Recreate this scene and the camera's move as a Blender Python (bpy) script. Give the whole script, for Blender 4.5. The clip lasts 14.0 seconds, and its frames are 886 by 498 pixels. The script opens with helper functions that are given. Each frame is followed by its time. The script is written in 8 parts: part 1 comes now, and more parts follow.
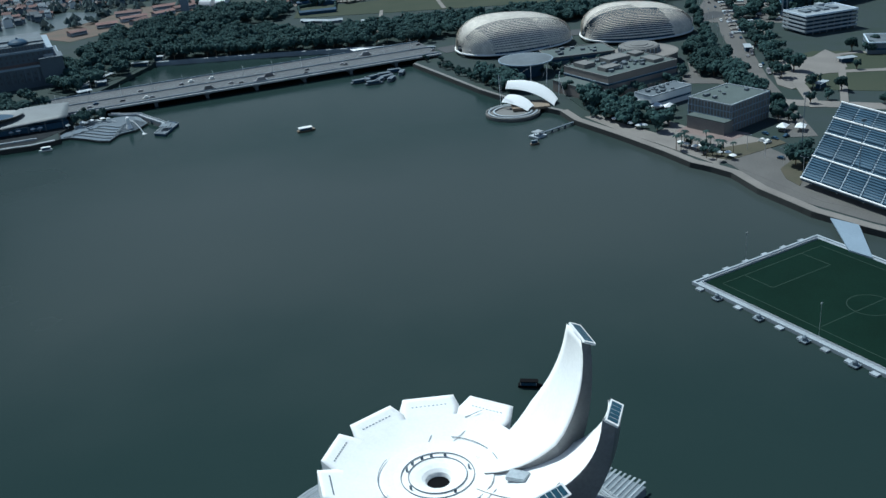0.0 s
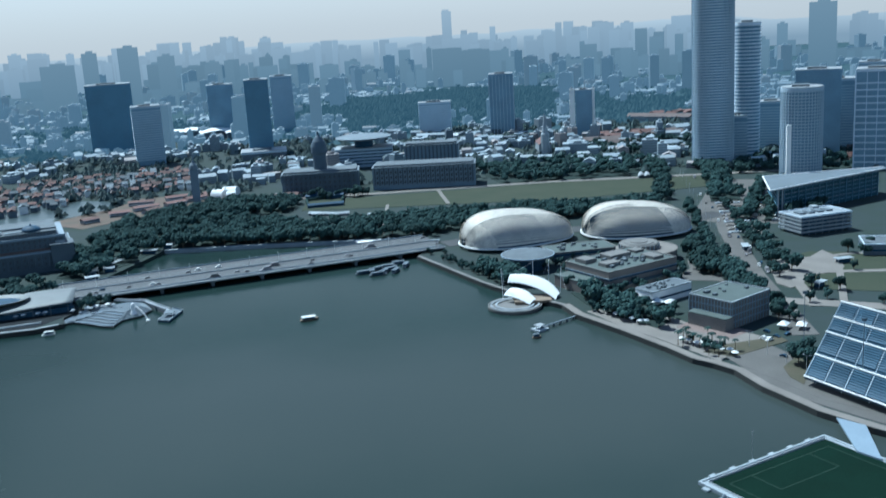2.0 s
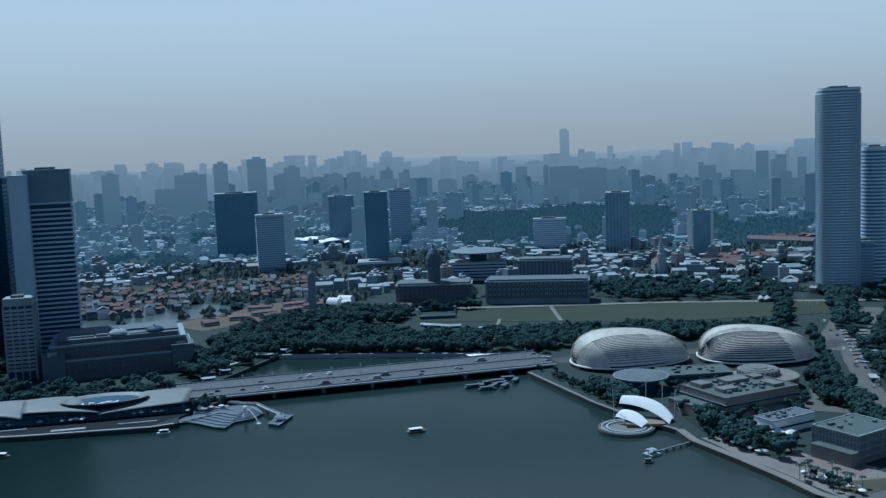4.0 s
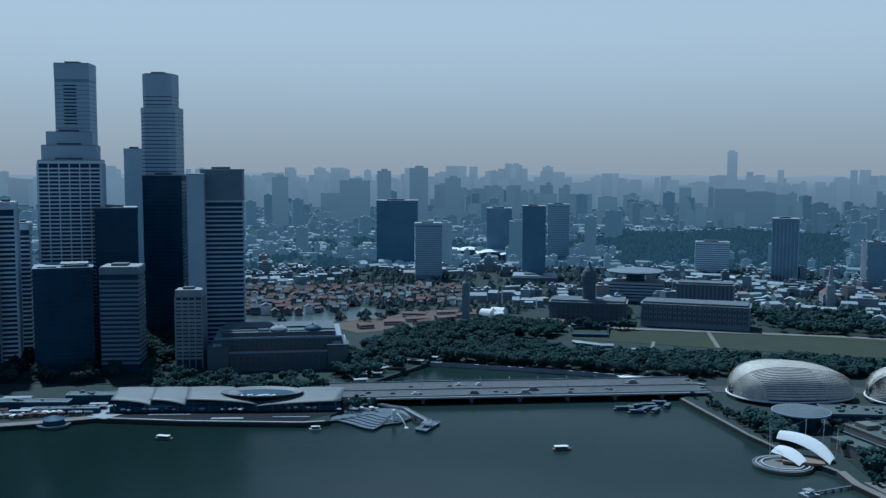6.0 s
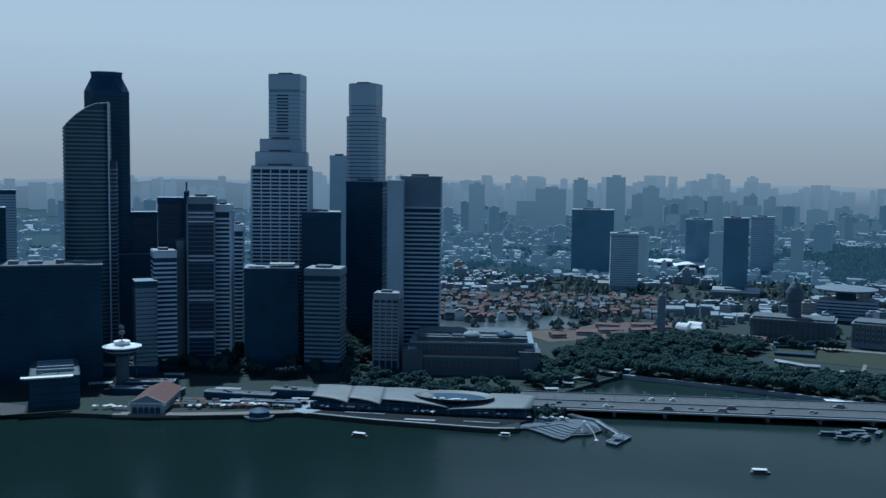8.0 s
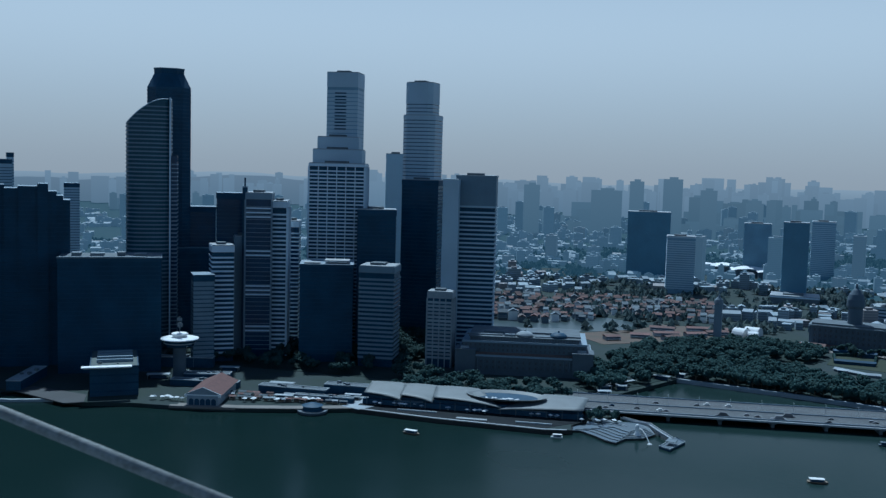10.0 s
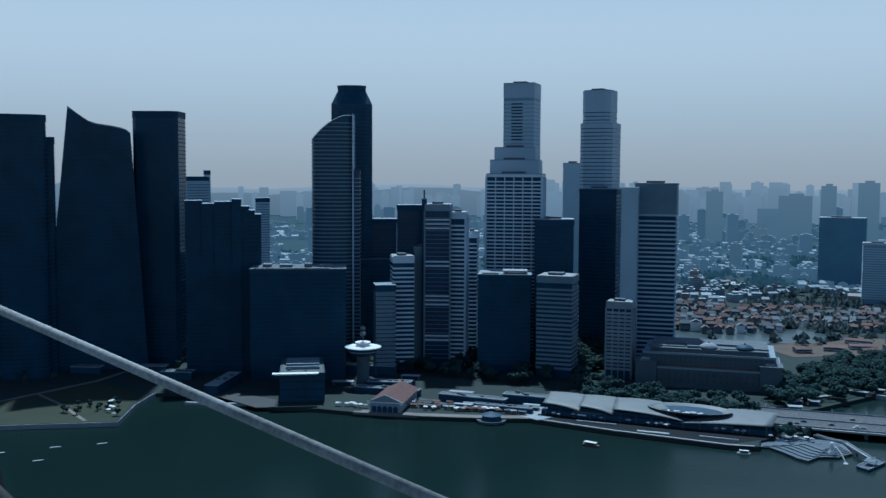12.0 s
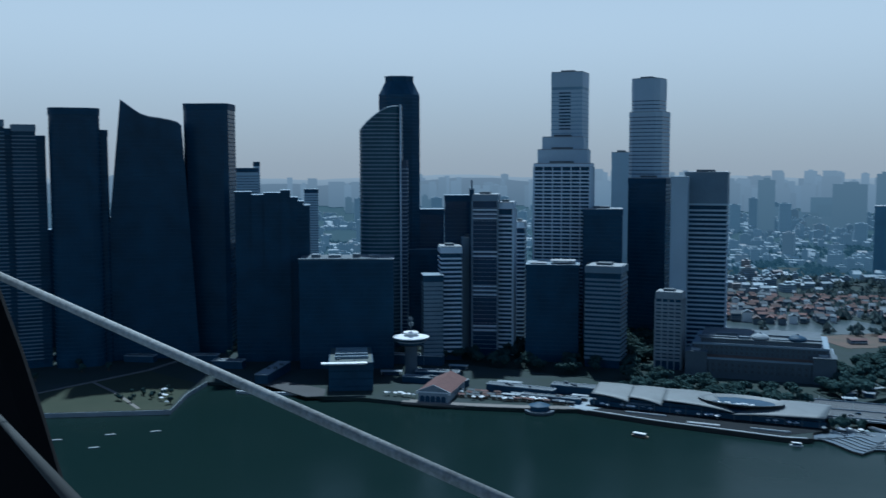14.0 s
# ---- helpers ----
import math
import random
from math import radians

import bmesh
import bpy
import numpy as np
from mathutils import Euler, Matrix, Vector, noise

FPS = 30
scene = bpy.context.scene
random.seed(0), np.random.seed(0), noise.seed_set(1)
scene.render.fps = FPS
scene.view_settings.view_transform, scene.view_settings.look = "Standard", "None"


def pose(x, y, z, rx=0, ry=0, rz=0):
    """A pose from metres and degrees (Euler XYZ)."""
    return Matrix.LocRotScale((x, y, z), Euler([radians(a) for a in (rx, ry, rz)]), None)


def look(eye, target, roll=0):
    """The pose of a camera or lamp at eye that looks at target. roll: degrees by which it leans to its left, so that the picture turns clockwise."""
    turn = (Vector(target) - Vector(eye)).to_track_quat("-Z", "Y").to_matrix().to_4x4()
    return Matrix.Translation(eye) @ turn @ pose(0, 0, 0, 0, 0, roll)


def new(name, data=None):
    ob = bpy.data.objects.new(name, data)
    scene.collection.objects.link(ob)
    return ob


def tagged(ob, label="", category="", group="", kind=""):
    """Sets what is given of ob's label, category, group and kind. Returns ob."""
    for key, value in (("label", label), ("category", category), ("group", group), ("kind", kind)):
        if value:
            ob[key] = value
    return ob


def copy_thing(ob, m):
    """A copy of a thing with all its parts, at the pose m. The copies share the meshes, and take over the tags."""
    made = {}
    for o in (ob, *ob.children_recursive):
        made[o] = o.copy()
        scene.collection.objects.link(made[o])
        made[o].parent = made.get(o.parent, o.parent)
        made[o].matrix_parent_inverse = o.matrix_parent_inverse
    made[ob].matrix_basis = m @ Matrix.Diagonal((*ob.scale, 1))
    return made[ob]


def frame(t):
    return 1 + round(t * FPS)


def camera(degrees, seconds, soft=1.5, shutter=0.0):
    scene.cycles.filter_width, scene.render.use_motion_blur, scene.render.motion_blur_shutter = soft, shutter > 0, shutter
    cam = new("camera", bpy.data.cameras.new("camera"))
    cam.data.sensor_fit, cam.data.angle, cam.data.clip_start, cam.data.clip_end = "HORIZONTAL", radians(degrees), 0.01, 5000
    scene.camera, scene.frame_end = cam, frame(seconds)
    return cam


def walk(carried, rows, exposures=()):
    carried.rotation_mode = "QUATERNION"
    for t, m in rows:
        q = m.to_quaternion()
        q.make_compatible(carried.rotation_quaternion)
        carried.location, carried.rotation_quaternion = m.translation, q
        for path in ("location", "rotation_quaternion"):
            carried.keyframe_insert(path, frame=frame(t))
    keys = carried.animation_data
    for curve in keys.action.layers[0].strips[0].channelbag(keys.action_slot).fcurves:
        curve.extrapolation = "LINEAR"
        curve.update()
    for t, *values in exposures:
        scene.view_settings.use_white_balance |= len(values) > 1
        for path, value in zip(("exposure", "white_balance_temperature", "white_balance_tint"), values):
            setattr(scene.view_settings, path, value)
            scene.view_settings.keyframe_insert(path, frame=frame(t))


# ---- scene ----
# The camera stands on a high deck over the bay and pans from the north to the west.
cam = camera(48.14, 14.0, soft=1.35, shutter=0.3)
PATH = [
    (0.0, pose(0, 0, 198, 65.99, 4.30, -1.90)),
    (0.5, pose(0, 0, 198, 67.79, 4.88, -1.25)),
    (1.0, pose(0, 0, 198, 69.86, 4.28, -1.00)),
    (1.5, pose(0, 0, 198, 74.18, 3.52, -0.04)),
    (2.0, pose(0, 0, 198, 77.05, 3.33, -1.46)),
    (2.2, pose(0, 0, 198, 79.09, 3.38, -1.80)),
    (4.3, pose(0, 0, 198, 84.07, 1.35, 6.87)),
    (4.5, pose(0, 0, 198, 84.14, 0.68, 7.90)),
    (5.0, pose(0, 0, 198, 84.45, 0.37, 11.11)),
    (5.5, pose(0, 0, 198, 85.02, -0.00, 13.45)),
    (6.0, pose(0, 0, 198, 84.91, -0.16, 14.56)),
    (6.5, pose(0, 0, 198, 84.85, 0.01, 17.01)),
    (7.0, pose(0, 0, 198, 85.34, -0.30, 20.62)),
    (7.5, pose(0, 0, 198, 85.78, -0.73, 23.31)),
    (8.0, pose(0, 0, 198, 85.31, -0.71, 25.84)),
    (8.2, pose(0, 0, 198, 84.94, -0.69, 26.53)),
    (10.3, pose(-0.9, -0.8, 197.803, 85.27, -1.24, 29.48)),
    (10.5, pose(-0.9, -0.8, 197.804, 85.05, -0.94, 30.04)),
    (11.0, pose(-0.9, -0.8, 197.808, 84.80, -1.05, 33.41)),
    (11.5, pose(-0.9, -0.8, 197.813, 84.83, -0.35, 36.41)),
    (12.0, pose(-0.9, -0.8, 197.813, 85.63, -0.27, 39.16)),
    (12.5, pose(-0.9, -0.8, 197.816, 86.10, -0.34, 41.16)),
    (13.0, pose(-0.9, -0.8, 197.806, 86.04, -0.06, 43.29)),
    (13.5, pose(-0.9, -0.8, 197.811, 86.30, 0.09, 45.19)),
    (14.0, pose(-0.9, -0.8, 197.816, 85.06, 0.08, 41.89)),
]
EXPOSURES = [(0.0, 0.1, 5250, -1.5), (1.0, 0.48, 5080, -2), (2.2, 0.58, 4900, -3.5), (4.3, -0.26, 4580, -3.5), (8.2, -0.31, 4580, -3), (14.0, -0.16, 4600, -2.5)]
walk(cam, PATH, EXPOSURES)

# ---- daylight: a hazy tropical sky, the sun high and ahead to the left ----
SUN_AZ, SUN_EL = 42.0, 57.0  # degrees to the left of the first view, and above the horizon
world = bpy.data.worlds.new("sky")
scene.world = world
world.use_nodes = True
wn, wl = world.node_tree.nodes, world.node_tree.links
wn.clear()
sky = wn.new("ShaderNodeTexSky")
sky.sky_type = "NISHITA"
sky.sun_disc = False
sky.sun_elevation = radians(SUN_EL)
sky.sun_rotation = radians(-SUN_AZ)
sky.altitude = 0
sky.air_density = 1.0
sky.dust_density = 0.7
sky.ozone_density = 1.5
wbg = wn.new("ShaderNodeBackground")
wbg.inputs["Strength"].default_value = 0.072
wout = wn.new("ShaderNodeOutputWorld")
wco = wn.new("ShaderNodeTexCoord")
wse = wn.new("ShaderNodeSeparateXYZ")
wl.new(wco.outputs["Generated"], wse.inputs[0])
wra = wn.new("ShaderNodeMapRange")  # haze thick at the horizon, thinning upwards
wra.interpolation_type = "SMOOTHSTEP"
wra.inputs["From Min"].default_value = 0.1
wra.inputs["From Max"].default_value = 0.5
wra.inputs["To Min"].default_value = 0.9
wra.inputs["To Max"].default_value = 0.0
wl.new(wse.outputs["Z"], wra.inputs["Value"])
wdo = wn.new("ShaderNodeVectorMath")  # and thickest towards the sun
wdo.operation = "DOT_PRODUCT"
wl.new(wco.outputs["Generated"], wdo.inputs[0])
wdo.inputs[1].default_value = (-math.sin(radians(SUN_AZ)), math.cos(radians(SUN_AZ)), 0)
wsu = wn.new("ShaderNodeMapRange")
wsu.inputs["From Min"].default_value = -0.6
wsu.inputs["From Max"].default_value = 0.5
wsu.inputs["To Min"].default_value = 0.5
wl.new(wdo.outputs["Value"], wsu.inputs["Value"])
wmu = wn.new("ShaderNodeMath")
wmu.operation = "MULTIPLY"
wl.new(wra.outputs["Result"], wmu.inputs[0])
wl.new(wsu.outputs["Result"], wmu.inputs[1])
veil = wn.new("ShaderNodeMix")
veil.data_type = "RGBA"
wl.new(wmu.outputs[0], veil.inputs[0])
wlow = wn.new("ShaderNodeMapRange")  # the lowest air is the murkiest
wlow.interpolation_type = "SMOOTHSTEP"
wlow.inputs["From Min"].default_value = -0.03
wlow.inputs["From Max"].default_value = 0.15
wl.new(wse.outputs["Z"], wlow.inputs["Value"])
wmurk = wn.new("ShaderNodeMix")
wmurk.data_type = "RGBA"
wl.new(wlow.outputs["Result"], wmurk.inputs[0])
wmurk.inputs[6].default_value = (6.1, 5.5, 5.1, 1)
wmurk.inputs[7].default_value = (9.8, 9.2, 8.5, 1)
wl.new(wmurk.outputs[2], veil.inputs[7])
wl.new(sky.outputs["Color"], veil.inputs[6])
wl.new(veil.outputs[2], wbg.inputs["Color"])
wl.new(wbg.outputs["Background"], wout.inputs["Surface"])

sun_data = bpy.data.lights.new("sun", "SUN")
sun_data.energy = 4.8
sun_data.angle = radians(1.5)
sun_data.color = (1.0, 0.93, 0.82)
sun = new("sun", sun_data)
sa, se = radians(SUN_AZ), radians(SUN_EL)
sun.matrix_world = look((-math.sin(sa) * math.cos(se) * 900, math.cos(sa) * math.cos(se) * 900, math.sin(se) * 900), (0, 0, 0))

# ---- materials ----
def material(name, color, rough=0.7, metal=0.0, spread=0.25, scale=0.08, fine=1.2, bump=0.0, spec=0.5, random_tint=0.0, color2=None):
    """A surface with stains at one scale and grain at a finer one, in metres of the place."""
    m = bpy.data.materials.new(name)
    m.use_nodes = True
    n, l = m.node_tree.nodes, m.node_tree.links
    bsdf = n["Principled BSDF"]
    bsdf.inputs["Roughness"].default_value = rough
    bsdf.inputs["Metallic"].default_value = metal
    bsdf.inputs["Specular IOR Level"].default_value = spec
    geo = n.new("ShaderNodeNewGeometry")
    big = n.new("ShaderNodeTexNoise")
    big.inputs["Scale"].default_value = scale
    big.inputs["Detail"].default_value = 4
    small = n.new("ShaderNodeTexNoise")
    small.inputs["Scale"].default_value = fine
    small.inputs["Detail"].default_value = 3
    l.new(geo.outputs["Position"], big.inputs["Vector"])
    l.new(geo.outputs["Position"], small.inputs["Vector"])
    both = n.new("ShaderNodeMath")
    both.operation = "ADD"
    l.new(big.outputs["Fac"], both.inputs[0])
    l.new(small.outputs["Fac"], both.inputs[1])
    ramp = n.new("ShaderNodeMapRange")
    ramp.inputs["From Min"].default_value = 0.7
    ramp.inputs["From Max"].default_value = 1.3
    l.new(both.outputs[0], ramp.inputs["Value"])
    mix = n.new("ShaderNodeMix")
    mix.data_type = "RGBA"
    second = color2 or [c * (1 - spread) for c in color]
    mix.inputs[6].default_value = (*second, 1)
    mix.inputs[7].default_value = (*color, 1)
    l.new(ramp.outputs["Result"], mix.inputs[0])
    out = mix.outputs[2]
    if random_tint:
        info = n.new("ShaderNodeObjectInfo")
        vary = n.new("ShaderNodeMapRange")
        vary.inputs["To Min"].default_value = 1 - random_tint
        vary.inputs["To Max"].default_value = 1 + random_tint
        l.new(info.outputs["Random"], vary.inputs["Value"])
        isle = n.new("ShaderNodeMapRange")
        isle.inputs["To Min"].default_value = 1 - random_tint
        isle.inputs["To Max"].default_value = 1 + random_tint
        l.new(geo.outputs["Random Per Island"], isle.inputs["Value"])
        mul = n.new("ShaderNodeMath")
        mul.operation = "MULTIPLY"
        l.new(vary.outputs["Result"], mul.inputs[0])
        l.new(isle.outputs["Result"], mul.inputs[1])
        tint = n.new("ShaderNodeVectorMath")
        tint.operation = "SCALE"
        l.new(out, tint.inputs[0])
        l.new(mul.outputs[0], tint.inputs["Scale"])
        out = tint.outputs["Vector"]
    l.new(out, bsdf.inputs["Base Color"])
    if bump:
        b = n.new("ShaderNodeBump")
        b.inputs["Strength"].default_value = bump
        b.inputs["Distance"].default_value = 0.5
        l.new(small.outputs["Fac"], b.inputs["Height"])
        l.new(b.outputs["Normal"], bsdf.inputs["Normal"])
    return m


M_WHITE = material("white_cladding", (0.8, 0.8, 0.78), 0.6, spec=0.25, spread=0.08, scale=0.15)
M_PALE = material("pale_concrete", (0.33, 0.37, 0.4), 0.8, spread=0.3, random_tint=0.15)
M_BAND = material("pale_spandrel", (0.21, 0.27, 0.33), 0.6, spread=0.2, scale=0.05)
M_GREY = material("grey_concrete", (0.15, 0.185, 0.215), 0.8, spread=0.3, random_tint=0.15)
M_GRANITE = material("grey_granite", (0.165, 0.225, 0.28), 0.6, spread=0.2)
M_TAN = material("tan_stone", (0.2, 0.175, 0.155), 0.75, spread=0.2)
# tower glass and dark cladding, blued and lifted to paint in haze
M_GLASS = material("dark_curtain_glass", (0.029, 0.075, 0.132), 0.2, spread=0.5, scale=0.05, spec=0.12)
M_BLUEGLASS = material("blue_curtain_glass", (0.016, 0.05, 0.11), 0.15, spread=0.4, scale=0.05, spec=0.3)
M_GREENGLASS = material("green_curtain_glass", (0.036, 0.088, 0.125), 0.25, spread=0.3, spec=0.18)
M_DARK = material("dark_cladding", (0.031, 0.075, 0.13), 0.6, spec=0.15, spread=0.4)
M_ROOF = material("grey_roof", (0.12, 0.145, 0.165), 0.85, spread=0.4, scale=0.1)
M_WROOF = material("white_metal_roof", (0.29, 0.31, 0.325), 0.5, spread=0.15)
M_GREENROOF = material("green_grey_roof", (0.08, 0.105, 0.1), 0.8, spread=0.3)
M_TILE = material("clay_roof_tiles", (0.165, 0.09, 0.078), 0.85, spread=0.4, random_tint=0.45)
M_SCALLOP = material("scalloped_metal_roof", (0.13, 0.147, 0.153), 0.6, spread=0.25, scale=0.1)
M_HOTEL = material("weathered_granite", (0.09, 0.118, 0.145), 0.8, spread=0.25, scale=0.06)
# civic stone with the shade on its walls darkened into the colour
M_CIVIC = material("shaded_civic_stone", (0.088, 0.122, 0.16), 0.8, spread=0.25, scale=0.06)
M_STONE = material("neutral_grey_stone", (0.16, 0.158, 0.15), 0.75, spread=0.25, scale=0.1)
M_PINKPAVE = material("pinkish_paving", (0.2, 0.15, 0.135), 0.85, spread=0.3, scale=0.15)
M_OLDWIN = material("shaded_old_window", (0.055, 0.07, 0.09), 0.4, spread=0.3)
M_WBAND = material("white_spandrel", (0.62, 0.7, 0.78), 0.6, spread=0.15, scale=0.05)
# pale granite, lifted and blued further to paint in haze
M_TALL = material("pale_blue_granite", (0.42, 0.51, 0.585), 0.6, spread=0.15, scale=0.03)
M_PALEROAD = material("worn_pale_road", (0.105, 0.1, 0.093), 0.85, spread=0.3, scale=0.06)
M_REDTILE = material("red_pier_tiles", (0.13, 0.062, 0.055), 0.85, spread=0.35, scale=0.3)
M_SKIRT = material("dull_red_tiles", (0.125, 0.098, 0.092), 0.85, spread=0.3)
M_WALLSTONE = material("stained_sea_wall", (0.035, 0.038, 0.036), 0.9, spread=0.4, scale=0.1)
M_ASPHALT = material("asphalt", (0.045, 0.048, 0.052), 0.85, spread=0.3, scale=0.05)
M_PAVE = material("pale_paving", (0.19, 0.175, 0.158), 0.85, spread=0.3, scale=0.06)
M_BRIDGE = material("bridge_concrete", (0.07, 0.076, 0.081), 0.85, spread=0.25, scale=0.1)
M_GRASS = material("lawn_grass", (0.034, 0.045, 0.029), 0.95, scale=0.03, color2=(0.048, 0.056, 0.037), spec=0.2)
# river paler than the bay: the reflected haze is painted into its colour
M_RIVER = material("hazy_river_water", (0.05, 0.072, 0.075), 0.3, spread=0.3, scale=0.02, spec=0.3)
M_VERGE = material("worn_verge_grass", (0.06, 0.062, 0.042), 0.95, scale=0.08, color2=(0.085, 0.075, 0.055), spec=0.2)
M_LAND = material("town_ground", (0.028, 0.04, 0.043), 0.95, scale=0.012, fine=0.05, color2=(0.022, 0.036, 0.028), spec=0.3)
M_LEAF = material("foliage", (0.034, 0.062, 0.058), 0.75, scale=0.2, fine=2.0, color2=(0.024, 0.046, 0.045), random_tint=0.25, spec=0.05)
# far leaves are paler and bluer than M_LEAF: haze painted into the colour
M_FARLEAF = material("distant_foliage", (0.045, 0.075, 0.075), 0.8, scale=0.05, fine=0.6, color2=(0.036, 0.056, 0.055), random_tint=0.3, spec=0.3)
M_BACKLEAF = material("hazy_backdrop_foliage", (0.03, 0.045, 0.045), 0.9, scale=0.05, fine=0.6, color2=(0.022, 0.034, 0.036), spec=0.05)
# a bluish emission paints the haze over far trees, ground and hill
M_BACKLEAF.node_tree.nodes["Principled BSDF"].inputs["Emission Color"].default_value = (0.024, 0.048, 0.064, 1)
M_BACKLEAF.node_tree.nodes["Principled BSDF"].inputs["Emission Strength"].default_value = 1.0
# cladding of distant blocks: haze painted in as pale blue base colours
M_HAZEPANEL = material("blue_grey_cladding", (0.22, 0.34, 0.44), 0.5, spread=0.3, scale=0.04)
M_HAZESLATE = material("slate_blue_cladding", (0.12, 0.235, 0.33), 0.5, spread=0.25, scale=0.04)
M_BARK = material("bark", (0.12, 0.09, 0.06), 0.9)
M_STEEL = material("painted_steel", (0.55, 0.56, 0.57), 0.4, 0.3, spread=0.15, fine=8)
M_BLACK = material("black_metal", (0.004, 0.004, 0.005), 0.9, spread=0.3, fine=8, spec=0.1)
M_DOME = material("aluminium_sunshades", (0.67, 0.63, 0.56), 0.55, 0.1, spread=0.2, random_tint=0.1, spec=0.25)
M_UNDER = material("bead_blasted_steel", (0.2, 0.205, 0.215), 0.45, 0.3, spread=0.25, scale=0.12)
M_MEMBRANE = material("white_membrane", (0.74, 0.75, 0.74), 0.7, spec=0.2, spread=0.08)
M_SEAT = material("blue_seats", (0.036, 0.082, 0.13), 0.6, spread=0.3, random_tint=0.2)
M_TURF = material("football_turf", (0.007, 0.021, 0.0145), 0.95, scale=0.05, color2=(0.005, 0.015, 0.01), spec=0.05)
M_LINE = material("pitch_marking", (0.015, 0.038, 0.024), 0.9)
M_TIMBER = material("timber_deck", (0.22, 0.17, 0.12), 0.8, spread=0.3)
M_BOARDS = material("dark_wet_boards", (0.02, 0.024, 0.028), 0.9, spread=0.35, scale=0.2, spec=0.1)
M_BOATWHITE = material("boat_paint", (0.75, 0.75, 0.72), 0.4, spread=0.15)
M_SOIL = material("bare_soil", (0.12, 0.078, 0.06), 0.95, scale=0.05, color2=(0.07, 0.065, 0.048))
M_CAR = material("car_paint", (0.16, 0.16, 0.17), 0.3, spread=0.1, random_tint=0.6)

M_WATER = bpy.data.materials.new("bay_water")
M_WATER.use_nodes = True
wat, watl = M_WATER.node_tree.nodes, M_WATER.node_tree.links
wb = wat["Principled BSDF"]
wb.inputs["Roughness"].default_value = 0.2
wb.inputs["IOR"].default_value = 1.33
wb.inputs["Specular IOR Level"].default_value = 0.07
wgeo = wat.new("ShaderNodeNewGeometry")
wbig = wat.new("ShaderNodeTexNoise")
wbig.inputs["Scale"].default_value = 0.006
wbig.inputs["Detail"].default_value = 5
watl.new(wgeo.outputs["Position"], wbig.inputs["Vector"])
wmix = wat.new("ShaderNodeMix")
wmix.data_type = "RGBA"
wmix.inputs[6].default_value = (0.0145, 0.0272, 0.0254, 1)
wmix.inputs[7].default_value = (0.0212, 0.0362, 0.0340, 1)
watl.new(wbig.outputs["Fac"], wmix.inputs[0])
wsep = wat.new("ShaderNodeSeparateXYZ")  # grey glare painted into the water's colour in the near reach of the bay
watl.new(wgeo.outputs["Position"], wsep.inputs[0])
wwob = wat.new("ShaderNodeMath")
wwob.operation = "MULTIPLY_ADD"
wwob.inputs[1].default_value = 160.0
watl.new(wbig.outputs["Fac"], wwob.inputs[0])
watl.new(wsep.outputs["Y"], wwob.inputs[2])
wreach = wat.new("ShaderNodeMapRange")
wreach.interpolation_type = "SMOOTHSTEP"
wreach.inputs["From Min"].default_value = 760
wreach.inputs["From Max"].default_value = 590
watl.new(wwob.outputs[0], wreach.inputs["Value"])
wside = wat.new("ShaderNodeMapRange")
wside.interpolation_type = "SMOOTHSTEP"
wside.inputs["From Min"].default_value = -330
wside.inputs["From Max"].default_value = -120
watl.new(wsep.outputs["X"], wside.inputs["Value"])
wnear = wat.new("ShaderNodeMapRange")
wnear.interpolation_type = "SMOOTHSTEP"
wnear.inputs["From Min"].default_value = 330
wnear.inputs["From Max"].default_value = 560
watl.new(wwob.outputs[0], wnear.inputs["Value"])
wband = wat.new("ShaderNodeMath")
wband.operation = "MULTIPLY"
watl.new(wreach.outputs["Result"], wband.inputs[0])
watl.new(wnear.outputs["Result"], wband.inputs[1])
wboth = wat.new("ShaderNodeMath")
wboth.operation = "MULTIPLY"
watl.new(wband.outputs[0], wboth.inputs[0])
watl.new(wside.outputs["Result"], wboth.inputs[1])
wglare = wat.new("ShaderNodeMix")
wglare.data_type = "RGBA"
wglare.inputs[7].default_value = (0.0385, 0.049, 0.047, 1)
watl.new(wboth.outputs[0], wglare.inputs[0])
wtowers = wat.new("ShaderNodeMapRange")  # dark reflection of the towers painted into the western water's colour
wtowers.interpolation_type = "SMOOTHSTEP"
wtowers.inputs["From Min"].default_value = -90
wtowers.inputs["From Max"].default_value = -400
watl.new(wsep.outputs["X"], wtowers.inputs["Value"])
wdark = wat.new("ShaderNodeMix")
wdark.data_type = "RGBA"
wdark.inputs[7].default_value = (0.0085, 0.0185, 0.0172, 1)
watl.new(wtowers.outputs["Result"], wdark.inputs[0])
watl.new(wmix.outputs[2], wdark.inputs[6])
watl.new(wdark.outputs[2], wglare.inputs[6])
watl.new(wglare.outputs[2], wb.inputs["Base Color"])
wrough = wat.new("ShaderNodeMapRange")  # slicks and ruffled patches
wrough.inputs["From Min"].default_value = 0.35
wrough.inputs["From Max"].default_value = 0.65
wrough.inputs["To Min"].default_value = 0.13
wrough.inputs["To Max"].default_value = 0.28
watl.new(wbig.outputs["Fac"], wrough.inputs["Value"])
watl.new(wrough.outputs["Result"], wb.inputs["Roughness"])
wmap = wat.new("ShaderNodeMapping")
wmap.inputs["Scale"].default_value = (1.0, 2.2, 1.0)
watl.new(wgeo.outputs["Position"], wmap.inputs["Vector"])
wrip = wat.new("ShaderNodeTexNoise")
wrip.inputs["Scale"].default_value = 0.25
wrip.inputs["Detail"].default_value = 5
watl.new(wmap.outputs["Vector"], wrip.inputs["Vector"])
